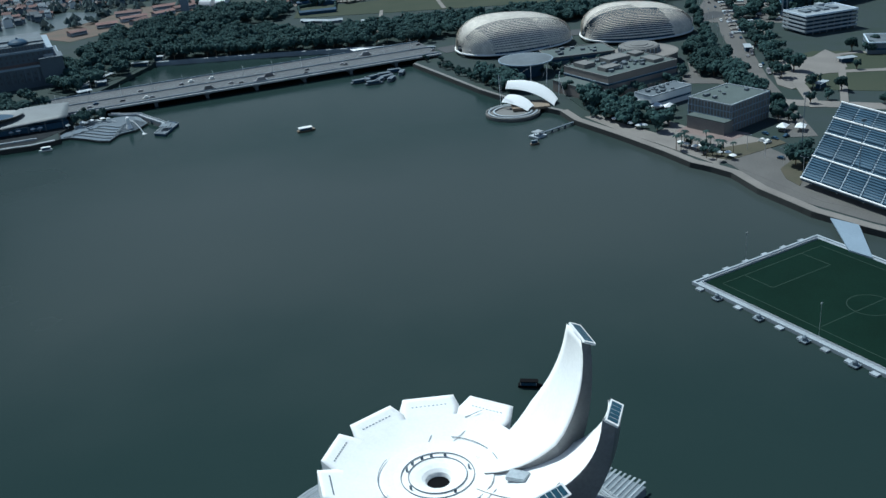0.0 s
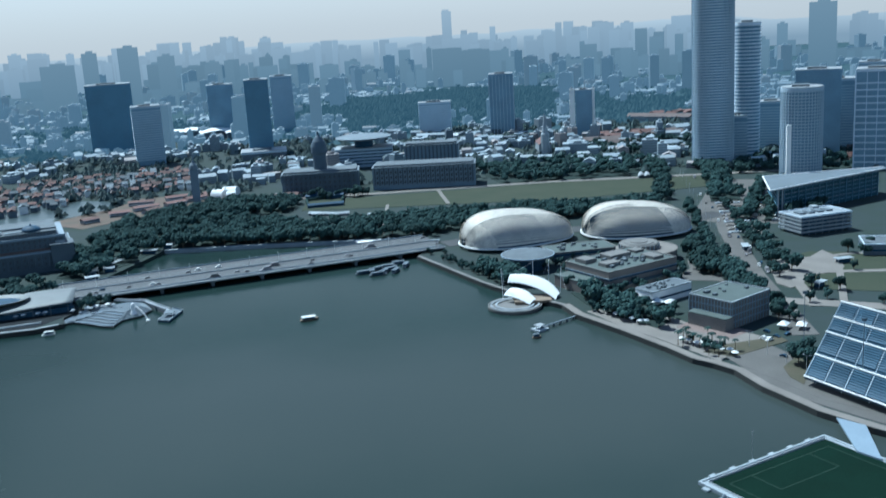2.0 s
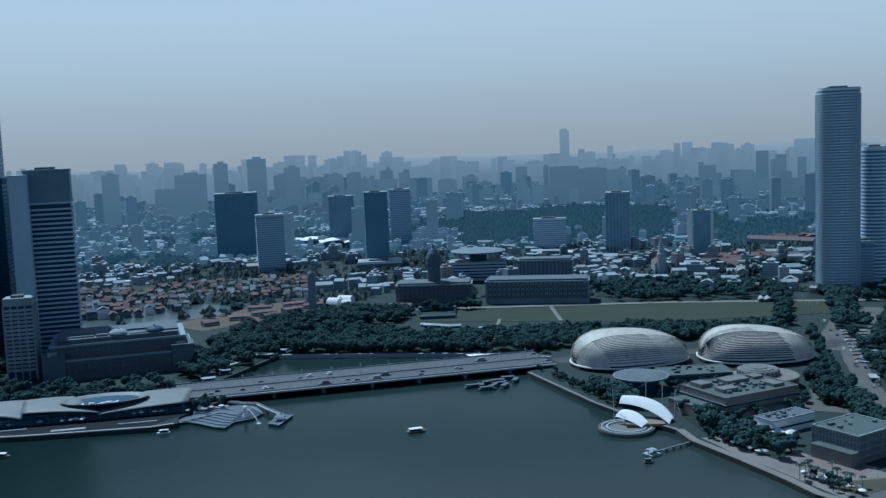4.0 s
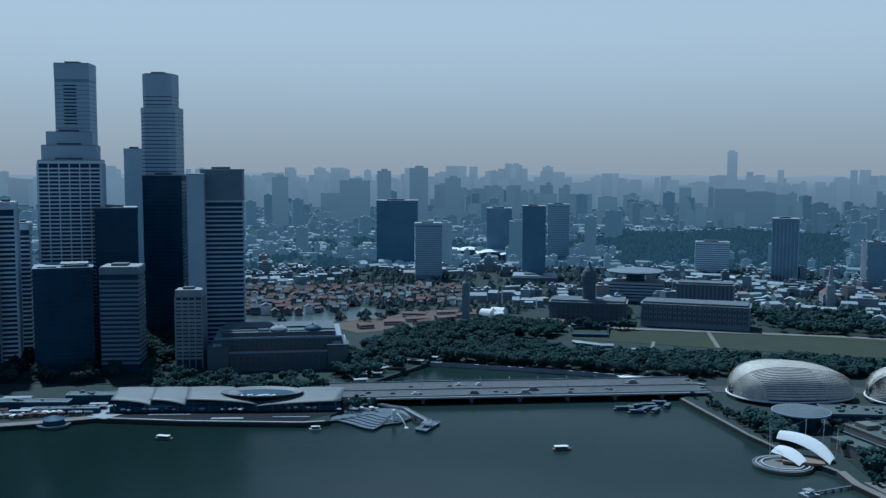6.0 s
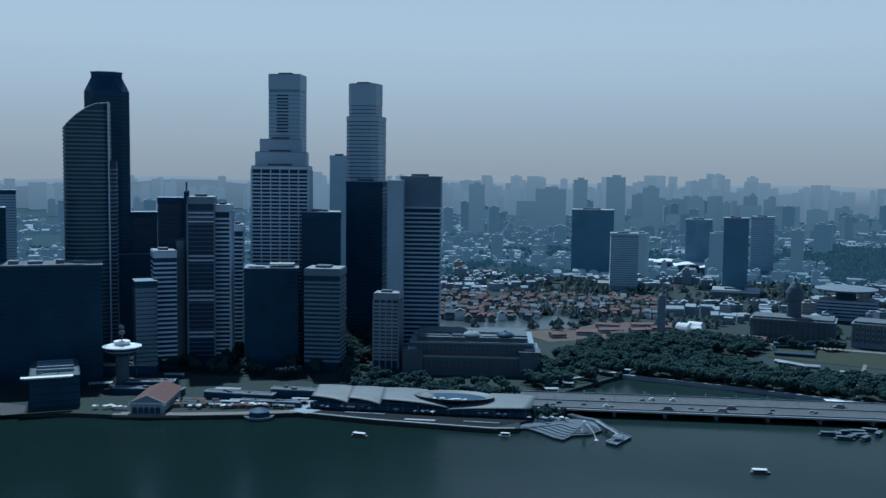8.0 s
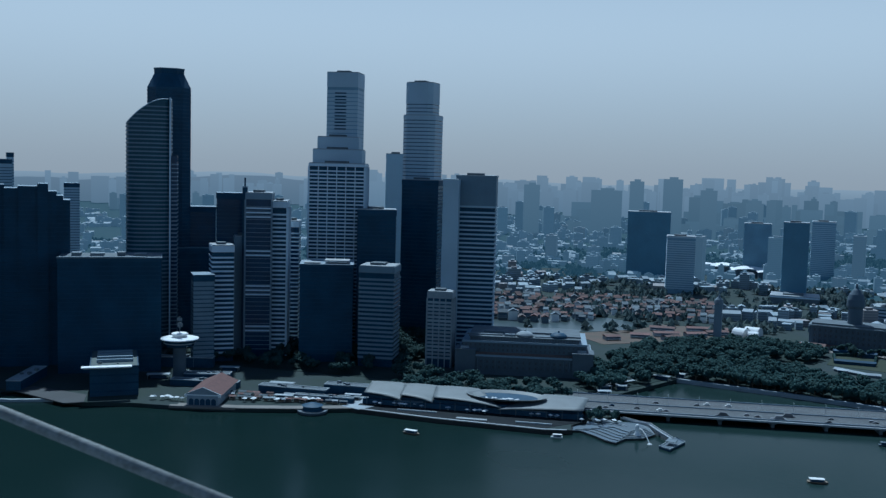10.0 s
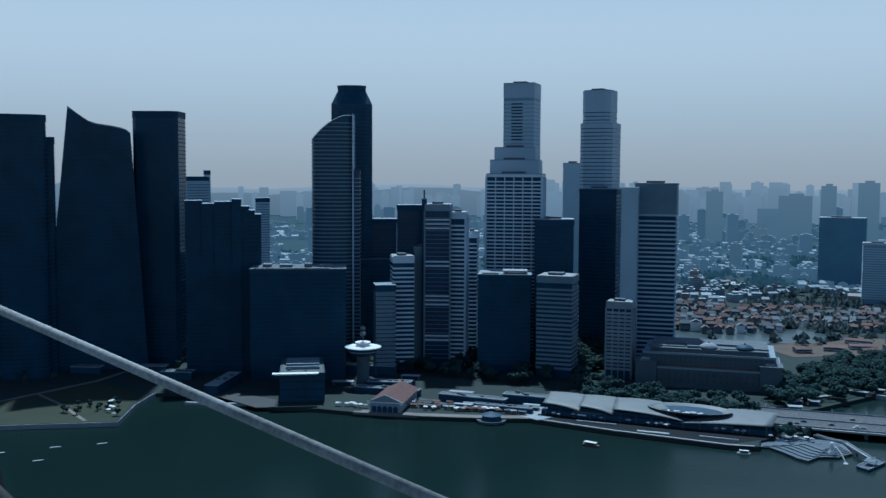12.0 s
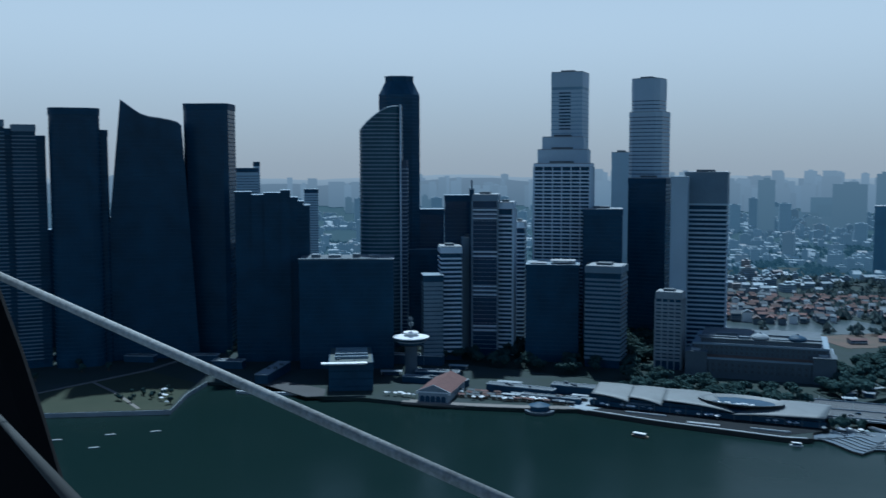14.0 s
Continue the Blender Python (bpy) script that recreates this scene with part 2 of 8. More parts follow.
wbump = wat.new("ShaderNodeBump")
wbump.inputs["Strength"].default_value = 0.08
wbump.inputs["Distance"].default_value = 0.6
watl.new(wrip.outputs["Fac"], wbump.inputs["Height"])
watl.new(wbump.outputs["Normal"], wb.inputs["Normal"])


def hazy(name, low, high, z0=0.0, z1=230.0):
    """The far distance: a plain backdrop whose haze is painted as glow, paler towards its top."""
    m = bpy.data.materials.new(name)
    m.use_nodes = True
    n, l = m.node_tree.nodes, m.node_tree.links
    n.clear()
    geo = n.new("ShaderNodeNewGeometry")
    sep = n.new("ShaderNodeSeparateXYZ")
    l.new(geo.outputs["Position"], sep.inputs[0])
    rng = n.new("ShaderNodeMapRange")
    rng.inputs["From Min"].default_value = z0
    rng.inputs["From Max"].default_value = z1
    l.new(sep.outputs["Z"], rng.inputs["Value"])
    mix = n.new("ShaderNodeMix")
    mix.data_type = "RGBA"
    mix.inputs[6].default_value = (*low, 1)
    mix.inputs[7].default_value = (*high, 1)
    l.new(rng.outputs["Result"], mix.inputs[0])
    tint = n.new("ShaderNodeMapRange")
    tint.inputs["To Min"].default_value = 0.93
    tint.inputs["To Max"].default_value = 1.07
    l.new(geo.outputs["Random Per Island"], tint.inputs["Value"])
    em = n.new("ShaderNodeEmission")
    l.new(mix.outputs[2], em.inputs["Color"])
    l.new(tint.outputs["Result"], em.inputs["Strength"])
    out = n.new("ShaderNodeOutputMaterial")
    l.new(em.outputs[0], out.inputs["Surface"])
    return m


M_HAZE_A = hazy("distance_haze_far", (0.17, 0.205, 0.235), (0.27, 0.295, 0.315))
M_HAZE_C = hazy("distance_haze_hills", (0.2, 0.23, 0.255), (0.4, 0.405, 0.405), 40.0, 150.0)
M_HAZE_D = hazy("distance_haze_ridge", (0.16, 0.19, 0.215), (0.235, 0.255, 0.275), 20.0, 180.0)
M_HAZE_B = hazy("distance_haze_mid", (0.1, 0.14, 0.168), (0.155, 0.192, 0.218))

# ---- building blocks ----
from mathutils.geometry import tessellate_polygon


def site(az, d):
    """The place at that bearing (degrees to the left of north) and distance from the lookout."""
    return -d * math.sin(radians(az)), d * math.cos(radians(az))


def mesh_of(name, bm, mat, smooth=False):
    me = bpy.data.meshes.new(name)
    bm.to_mesh(me)
    bm.free()
    me.materials.append(mat)
    if smooth:
        for p in me.polygons:
            p.use_smooth = True
    return me


def part(name, bm, mat, parent, label="", smooth=False, at=None):
    ob = new(name, mesh_of(name, bm, mat, smooth))
    ob.parent = parent
    if at:
        ob.matrix_basis = at
    if label:
        tagged(ob, label)
    return ob


def again(ob, parent, at):
    """Another piece on the same mesh."""
    o = new(ob.name.split(".")[0], ob.data)
    o.parent = parent
    o.matrix_basis = at
    return o


def thing(name, x, y, z, yaw, label, category, group="", kind=""):
    ob = new(name)
    ob.matrix_basis = pose(x, y, z, 0, 0, yaw)
    return tagged(ob, label, category, group, kind)


def solid(name, bm, mat, label, category, kind="", smooth=False, at=None, group=""):
    ob = new(name, mesh_of(name, bm, mat, smooth))
    if at:
        ob.matrix_basis = at
    return tagged(ob, label, category, group, kind)


def box(bm, x0, x1, y0, y1, z0, z1, m=None):
    vs = [bm.verts.new(v) for v in ((x0, y0, z0), (x1, y0, z0), (x1, y1, z0), (x0, y1, z0), (x0, y0, z1), (x1, y0, z1), (x1, y1, z1), (x0, y1, z1))]
    if m:
        for v in vs:
            v.co = m @ v.co
    for f in ((3, 2, 1, 0), (4, 5, 6, 7), (0, 1, 5, 4), (1, 2, 6, 5), (2, 3, 7, 6), (3, 0, 4, 7)):
        bm.faces.new([vs[i] for i in f])
    return vs


def boxes(*rows):
    bm = bmesh.new()
    for r in rows:
        box(bm, *r)
    return bm


def prism(bm, outline, z0, z1):
    """An upright block over an outline that goes anticlockwise. z1 may be a function of (x, y)."""
    top = z1 if callable(z1) else (lambda x, y: z1)
    lo = [bm.verts.new((x, y, z0)) for x, y in outline]
    hi = [bm.verts.new((x, y, top(x, y))) for x, y in outline]
    n = len(lo)
    for i in range(n):
        bm.faces.new((lo[i], lo[(i + 1) % n], hi[(i + 1) % n], hi[i]))
    bm.faces.new(hi)
    bm.faces.new(lo[::-1])


def outline_block(outline, z0, z1):
    """The same for outlines with hollows: its top and bottom are cut into triangles."""
    top = z1 if callable(z1) else (lambda x, y: z1)
    bm = bmesh.new()
    lo = [bm.verts.new((x, y, z0)) for x, y in outline]
    hi = [bm.verts.new((x, y, top(x, y))) for x, y in outline]
    n = len(lo)
    for i in range(n):
        bm.faces.new((lo[i], lo[(i + 1) % n], hi[(i + 1) % n], hi[i]))
    for t in tessellate_polygon([[Vector((x, y, 0)) for x, y in outline]]):
        bm.faces.new([hi[i] for i in t])
        bm.faces.new([lo[i] for i in t[::-1]])
    bmesh.ops.recalc_face_normals(bm, faces=bm.faces)
    return bm


def ring_band(outline, grow, z0, z1):
    """A band round a building: the outline pushed outwards."""
    cx = sum(p[0] for p in outline) / len(outline)
    cy = sum(p[1] for p in outline) / len(outline)
    out = []
    for x, y in outline:
        r = math.hypot(x - cx, y - cy)
        out.append((cx + (x - cx) * (1 + grow * 1.3 / r), cy + (y - cy) * (1 + grow * 1.3 / r)))
    bm = bmesh.new()
    prism(bm, out, z0, z1)
    return bm


def rect(w, d):
    return [(-w / 2, -d / 2), (w / 2, -d / 2), (w / 2, d / 2), (-w / 2, d / 2)]


def chamfer(w, d, c):
    return [(-w / 2 + c, -d / 2), (w / 2 - c, -d / 2), (w / 2, -d / 2 + c), (w / 2, d / 2 - c), (w / 2 - c, d / 2), (-w / 2 + c, d / 2), (-w / 2, d / 2 - c), (-w / 2, -d / 2 + c)]


def rounded(w, d, n=28, e=3.0):
    pts = []
    for i in range(n):
        a = 2 * math.pi * i / n
        c, s = math.cos(a), math.sin(a)
        pts.append((w / 2 * math.copysign(abs(c) ** (2 / e), c), d / 2 * math.copysign(abs(s) ** (2 / e), s)))
    return pts


def lathe(bm, profile, n=32, m=None):
    """A round body from (radius, height) pairs."""
    rings = []
    for r, z in profile:
        row = []
        for i in range(n):
            a = 2 * math.pi * i / n
            v = Vector((r * math.cos(a), r * math.sin(a), z))
            row.append(bm.verts.new(m @ v if m else v))
        rings.append(row)
    for lo, hi in zip(rings, rings[1:]):
        for i in range(n):
            bm.faces.new((lo[i], lo[(i + 1) % n], hi[(i + 1) % n], hi[i]))
    bm.faces.new(rings[0][::-1])
    bm.faces.new(rings[-1])


def rod(bm, p, q, r, n=6):
    p, q = Vector(p), Vector(q)
    m = Matrix.Translation(p) @ (q - p).to_track_quat("Z", "Y").to_matrix().to_4x4()
    lathe(bm, [(r, 0), (r, (q - p).length)], n, m)


def tower(name, az, d, turn, outline, h, label, glass, band, floor=4.0, share=0.45, proud=0.5, z0=3.0, first=8.0, top_plain=6.0, fins=0, fin_mat=None, group="", crown=True):
    """A building with a glazed core, a spandrel round each storey, upright fins and a roof with its plant."""
    x, y = site(az, d)
    t = thing(name, x, y, z0, az + turn, label, "building", group)
    h = h - z0
    part("core", outline_block(outline, 0, h - 0.5), glass, t)
    n = int((h - first - top_plain) / floor)
    if band and n > 0:
        one = part("spandrel", ring_band(outline, proud, 0, floor * share), band, t, at=pose(0, 0, first))
        for i in range(1, n):
            again(one, t, pose(0, 0, first + i * floor))
    part("parapet", ring_band(outline, proud + 0.15, h - top_plain, h), band or glass, t)
    w = max(p[0] for p in outline)
    dd = max(p[1] for p in outline)
    if fins:
        fm = bmesh.new()
        box(fm, -0.45, 0.45, -0.8, 0.3, 0, h - top_plain - 0.2)
        one = None
        for i in range(fins):
            fx = -w + 2 * w * i / (fins - 1)
            at = pose(fx, -dd - proud, 0)
            one = again(one, t, at) if one else part("fin", fm, fin_mat or band, t, at=at)
            again(one, t, pose(fx, dd + proud, 0, 0, 0, 180))
        k = max(2, int(fins * dd / w))
        for i in range(k):
            fy = -dd + 2 * dd * i / (k - 1)
            again(one, t, pose(w + proud, fy, 0, 0, 0, 90))
            again(one, t, pose(-w - proud, fy, 0, 0, 0, -90))
    if not crown:
        part("roof_edge", ring_band(outline, proud + 0.3, h, h + 0.5), M_GRANITE, t)
    if crown:
        part("plant_room", boxes((-w * 0.5, w * 0.35, -dd * 0.5, dd * 0.4, h - 0.4, h + 3.0)), M_ROOF, t)
        part("roof_rail", ring_band(outline, 0.1, h, h + 0.9), M_WROOF, t)
    return t


def gable(bm, w, d, h, r, m):
    """A pitched roof over a house of that width and depth."""
    vs = [bm.verts.new(m @ Vector(v)) for v in ((-w / 2 - 0.5, -d / 2 - 0.5, h), (w / 2 + 0.5, -d / 2 - 0.5, h), (w / 2 + 0.5, d / 2 + 0.5, h), (-w / 2 - 0.5, d / 2 + 0.5, h), (-w / 2 - 0.5, 0, h + r), (w / 2 + 0.5, 0, h + r))]
    for q in ((0, 1, 5, 4), (2, 3, 4, 5), (0, 4, 3), (1, 2, 5), (3, 2, 1, 0)):
        bm.faces.new([vs[i] for i in q])



# ---- water and land ----
water_bm = bmesh.new()
box(water_bm, -4900, 4900, -1500, 4900, -1.0, 0.0)
solid("water", water_bm, M_WATER, "dark green-grey bay water with faint ripples", "water", "structure")

SHORE_WEST = [(-1500, -600), (-900, 150), (-741, 358), (-677, 429), (-716, 470), (-742, 508), (-705, 542), (-640, 536), (-624, 541), (-590, 562), (-556, 574), (-513, 595), (-475, 619), (-456, 633), (-438, 647), (-370, 656), (-283, 675), (-266, 686), (-272, 702), (-262, 730), (-250, 748), (-268, 775), (-282, 800), (-268, 850), (-250, 915)]
SHORE_NORTH = [(-250, 915), (-140, 912), (-40, 902), (8, 884)]
SHORE_EAST = [(8, 884), (-12, 828), (37, 728), (60, 690), (88, 655), (94, 631), (116, 592), (135, 555), (145, 532), (154, 522), (162, 510), (168, 484), (176, 465), (183, 448), (190, 438), (200, 424), (216, 405), (262, 374), (360, 305), (700, 120), (1500, -600)]
LAND = SHORE_WEST + SHORE_NORTH[1:] + SHORE_EAST[1:] + [(4900, -600), (4900, 4900), (-4900, 4900), (-4900, -600)]
solid("ground", outline_block(LAND, -0.8, 3.0), M_LAND, "low built-up land around the bay", "ground", "structure")


def strip(points, w0, w1, z0, z1):
    """A band along a line, from w0 to w1 metres to its left side."""
    bm = bmesh.new()
    rows = []
    for i, p in enumerate(points):
        a = Vector(points[max(0, i - 1)])
        b = Vector(points[min(len(points) - 1, i + 1)])
        t = (b - a).normalized()
        nrm = Vector((-t.y, t.x))
        p = Vector(p)
        rows.append([bm.verts.new((*(p + nrm * w), z)) for w, z in ((w0, z0), (w1, z0), (w1, z1), (w0, z1))])
    for r, s in zip(rows, rows[1:]):
        for i in range(4):
            bm.faces.new((r[i], r[(i + 1) % 4], s[(i + 1) % 4], s[i]))
    bm.faces.new(rows[0])
    bm.faces.new(rows[-1][::-1])
    bmesh.ops.recalc_face_normals(bm, faces=bm.faces)
    return bm


def sheet(name, outline, z, mat, label, category="ground", kind="structure"):
    return solid(name, outline_block(outline, z - 0.6, z), mat, label, category, kind)


# promenades and sea walls
solid("pavement", strip(SHORE_EAST[1:5], -0.5, 2.4, 2.6, 3.25), M_STONE, "narrow stone walk along the sea wall below the domes", "pavement", "structure")
solid("pavement", strip(SHORE_EAST[4:18], -0.5, 5, 2.6, 3.26), M_PAVE, "pale paved promenade along the sea wall", "pavement", "structure")
solid("pavement", strip(SHORE_WEST[10:15], -0.5, 9, 2.6, 3.25), M_PAVE, "pale paved promenade beside the old pier", "pavement", "structure")
solid("sea_wall", strip(SHORE_EAST[1:18], -0.9, -0.4, -0.5, 3.2), M_WALLSTONE, "pale concrete sea wall", "wall", "structure")
solid("sea_wall", strip(SHORE_WEST[14:20], -0.9, -0.4, -0.5, 3.2), M_WALLSTONE, "pale concrete sea wall", "wall", "structure")
solid("quay_edge", strip([(-438, 647.3), (-370, 656.3), (-283, 675.3), (-268, 683.0)], 0.0, 2.2, 3.0, 3.5), M_WROOF, "pale stone edge of a dark waterside terrace", "kerb", "structure")
sheet("quay_terrace", [(-436, 651.5), (-371, 660), (-285, 679), (-268, 712), (-440, 662)], 3.2, M_BOARDS, "dark boarded terrace below a restaurant", "pavement")
sheet("steps_plaza", [(-448, 648), (-430, 646), (-426, 662), (-444, 692), (-454, 684)], 3.4, M_PALE, "pale stone steps beside the restaurant", "pavement")
solid("sea_wall", strip(SHORE_WEST[1:6], -0.9, -0.2, -0.5, 3.6), M_PALE, "pale concrete sea wall of a lawn", "wall", "structure")
solid("sea_wall", strip(SHORE_NORTH, -1.2, 1.8, -0.5, 3.8), M_PALE, "pale embankment walk below trees", "wall", "structure")

# roads and lawns
solid("road", strip([(1500, 60), (640, 260), (390, 340), (255, 415), (205, 470), (180, 530), (176, 575), (216, 640)], -2, 17, 2.5, 3.2), M_PALEROAD, "wide pale grey road along the bay", "road", "structure")
solid("road", strip([(220, 560), (236, 700), (262, 850), (300, 1010), (345, 1200), (460, 1700)], -8, 8, 2.5, 3.22), M_PALEROAD, "straight tree-lined avenue", "road", "structure")
solid("road", strip([(216, 640), (300, 600), (420, 560), (900, 420)], -7, 7, 2.5, 3.24), M_PAVE, "pale road behind the stands", "road", "structure")
solid("road", strip([(12, 868), (80, 895), (230, 900), (280, 930)], -12, 12, 2.5, 3.23), M_ASPHALT, "road behind the domes", "road", "structure")
sheet("lawn", [(-140, 1080), (150, 1050), (330, 1080), (330, 1150), (150, 1165), (-140, 1140)], 3.3, M_GRASS, "wide flat green playing field")
solid("road", strip([(-200, 1160), (150, 1172), (420, 1150)], -6, 6, 2.6, 3.4), M_PAVE, "pale road behind the field", "road", "structure")
solid("path", strip([(22, 1068), (12, 1166)], -2.2, 2.2, 2.9, 3.42), M_PAVE, "pale path across the field", "path", "structure")
sheet("lawn", [(-900, 240), (-741, 362), (-681, 430), (-718, 468), (-746, 500), (-826, 500), (-818, 437), (-812, 385), (-960, 300)], 3.2, M_GRASS, "green lawn of a waterside promontory")
solid("path", strip([(-960, 300), (-812, 385), (-818, 437), (-826, 502), (-850, 560)], -2.5, 2.5, 2.9, 3.4), M_PAVE, "pale path behind the lawn", "path", "structure")
solid("path", strip([(-816, 440), (-765, 432), (-700, 415)], -1.6, 1.6, 2.9, 3.36), M_PAVE, "pale path across the lawn", "path", "structure")
sheet("lawn", [(250, 660), (300, 640), (420, 600), (470, 700), (300, 760), (262, 740)], 3.2, M_GRASS, "green lawn with paths between roads")
solid("path", strip([(265, 700), (330, 690), (380, 610)], -4, 4, 2.9, 3.4), M_PAVE, "pale curved path through lawns", "path", "structure")
solid("path", strip([(268, 735), (330, 745), (380, 720), (430, 640)], -3, 3, 2.9, 3.45), M_PAVE, "pale curved path through lawns", "path", "structure")
sheet("plaza", [(251, 708), (243, 674), (248, 660), (260, 669), (271, 689), (292, 694), (305, 706), (313, 736), (310, 761), (294, 743), (274, 728)], 3.47, M_PAVE, "pale paved plaza between lawns", "pavement")
solid("path", strip([(290, 870), (285, 842), (267, 743), (260, 701), (256, 662), (248, 615)], -4, 4, 2.9, 3.52), M_PAVE, "pale road down to the stands", "road", "structure")
solid("path", strip([(309, 728), (284, 661), (261, 601)], -2.5, 2.5, 2.9, 3.55), M_PAVE, "pale straight path to the stands", "path", "structure")
sheet("car_park", [(240, 900), (330, 860), (420, 1080), (330, 1120)], 3.12, M_PALEROAD, "asphalt car park with planted strips")
sheet("river", [(-900, 1130), (-700, 1090), (-545, 1050), (-465, 1085), (-405, 1135), (-370, 1180), (-385, 1225), (-440, 1246), (-500, 1225), (-570, 1172), (-700, 1175), (-900, 1190)], 3.15, M_RIVER, "grey-green bend of a river", "water")
sheet("river_bank", [(-430, 1095), (-372, 1050), (-300, 1130), (-235, 1185), (-250, 1250), (-360, 1235), (-372, 1180)], 3.25, M_SOIL, "bare brown construction ground", "ground")

sheet("plaza", [(101, 636), (118, 598), (134, 570), (158, 524), (174, 545), (176, 566), (160, 596), (148, 618), (126, 640)], 3.21, M_PAVE, "pale paved waterside plaza", "pavement")
sheet("plaza", [(162, 540), (169, 500), (177, 472), (186, 456), (204, 430), (222, 410), (246, 420), (212, 486), (196, 540), (184, 575)], 3.16, M_PALEROAD, "pale paved forecourt beside the stand", "pavement")
sheet("plaza", [(178, 700), (206, 690), (224, 640), (236, 700), (240, 780), (222, 800), (204, 770), (196, 730)], 3.19, M_PALEROAD, "pale paved forecourt and drive", "pavement")
sheet("verge", [(153, 541), (164, 551), (204, 560), (206, 551), (167, 530)], 3.36, M_VERGE, "worn brownish grass wedge beside the plaza")
sheet("verge", [(188, 509), (205, 529), (207, 515), (189, 482), (186, 494)], 3.36, M_VERGE, "worn brownish grass patch beside the stand")
sheet("landing", [(-74, 911), (-32, 901), (-30, 893), (-48, 886), (-66, 894)], 3.5, M_WHITE, "pale paved landing below the bank", "pavement")
# ---- bridge over the river mouth ----
def bridge():
    a, b = Vector((-290, 737)), Vector((12, 846))
    length = (b - a).length
    yaw = math.degrees(math.atan2(b.y - a.y, b.x - a.x))
    t = thing("road_bridge", a.x, a.y, 0, yaw, "long low concrete road bridge with pale deck", "bridge")
    part("deck", boxes((0, length, 0, 58, 4.2, 5.6)), M_BRIDGE, t)
    part("carriageway", boxes((0, length, 3.2, 54.8, 5.6, 5.75)), M_BRIDGE, t)
    for y in (3.1, 28.2, 57.4):
        part("parapet", boxes((0, length, y, y + 0.5, 5.6, 6.6)), M_BAND, t)
    part("footway", boxes((0, length, 0.4, 3.05, 5.6, 5.8)), M_ASPHALT, t)
    part("edge_beam", boxes((0, length, -1.6, -0.003, 4.9, 6.1)), M_WROOF, t, "pale concrete edge beam")
    one = None
    for lane in (9.6, 13.2, 16.8, 20.4, 36.2, 39.8, 43.4, 47.0):
        at = pose(0, lane, 0)
        one = again(one, t, at) if one else part("lane_line", boxes((0, length, -0.12, 0.12, 5.75, 5.77)), M_PALE, t, at=at)
    pier = None
    for i in range(1, 8):
        at = pose(length * i / 8, 0, 0)
        if pier:
            again(pier, t, at)
        else:
            pier = part("pier", boxes((-1.2, 1.2, 3, 55, -0.9, 3.3), (-2.2, 2.2, 1, 57, 3.3, 4.2)), M_GREY, t, at=at)
    lamp = None
    for i in range(0, 13):
        at = pose(length * (i + 0.3) / 13, 28.5, 5.6)
        if lamp:
            again(lamp, t, at)
        else:
            bm = bmesh.new()
            rod(bm, (0, 0, 0), (0, 0, 9), 0.14)
            rod(bm, (0, 0, 9), (0, -3, 9.4), 0.09)
            rod(bm, (0, 0, 9), (0, 3, 9.4), 0.09)
            lamp = part("lamp_post", bm, M_STEEL, t, at=at)
    return t


bridge()

# ---- the far distance ----
far_floor = [site(-45 + 130 * i / 40, 4780) for i in range(41)] + [site(85 - 130 * i / 40, 1950) for i in range(41)]
def skyline(name, d, spread, count, hmin, hmax, wmin, wmax, mat, label, seed, az0=-40, az1=80):
    """Clusters of far towers with gaps between them, fewer behind the office district."""
    rnd = random.Random(seed)
    bm = bmesh.new()
    done = 0
    while done < count:
        az = rnd.uniform(az0, az1)
        k = 0.5 + 0.9 * noise.noise(Vector((az * 0.16, seed * 3.7, 0.5))) + 0.35 * noise.noise(Vector((az * 0.7, seed * 1.3, 4.0)))
        if az > 36:
            k *= 0.4
        if rnd.random() > k:
            continue
        done += 1
        if az < -17.5 and rnd.random() < 0.7:
            continue
        dd = d + rnd.uniform(-spread, spread)
        x, y = site(az, dd)
        h = hmin + (hmax - hmin) * rnd.random() ** 2.4 * (0.45 + 0.55 * min(1.0, k))
        w = rnd.uniform(wmin, wmax) * rnd.choice((0.7, 1.0, 1.0, 1.7))
        m = pose(x, y, 0, 0, 0, az + rnd.uniform(-35, 35))
        box(bm, -w / 2, w / 2, -w / 3, w / 3, 2.9, h, m)
        if rnd.random() < 0.4:
            box(bm, -w / 5, w / 5, -w / 6, w / 6, h, h + rnd.uniform(2, 7), m)
        if rnd.random() < 0.3:
            box(bm, w / 2, w * rnd.uniform(0.8, 1.4), -w / 3.5, w / 3.5, 2.9, h * rnd.uniform(0.6, 0.93), m)
    return solid(name, bm, mat, label, "backdrop", "structure")


def hills(name, d, h0, h1, mat, label, seed, az0=-45, az1=85):
    bm = bmesh.new()
    low, high = [], []
    for i in range(0, 241):
        az = az0 + (az1 - az0) * i / 240
        x, y = site(az, d)
        k = noise.fractal(Vector((az * 0.11, seed, 0)), 1.0, 2.0, 4)
        low.append(bm.verts.new((x, y, 2.5)))
        high.append(bm.verts.new((x, y, h0 + (h1 - h0) * max(0.0, min(1.0, 0.5 + k)))))
    for i in range(240):
        bm.faces.new((low[i], low[i + 1], high[i + 1], high[i]))
    back = bmesh.ops.extrude_face_region(bm, geom=bm.faces[:])
    for v in back["geom"]:
        if isinstance(v, bmesh.types.BMVert):
            v.co.x *= 1.015
            v.co.y *= 1.015
    return solid(name, bm, mat, label, "backdrop", "structure")


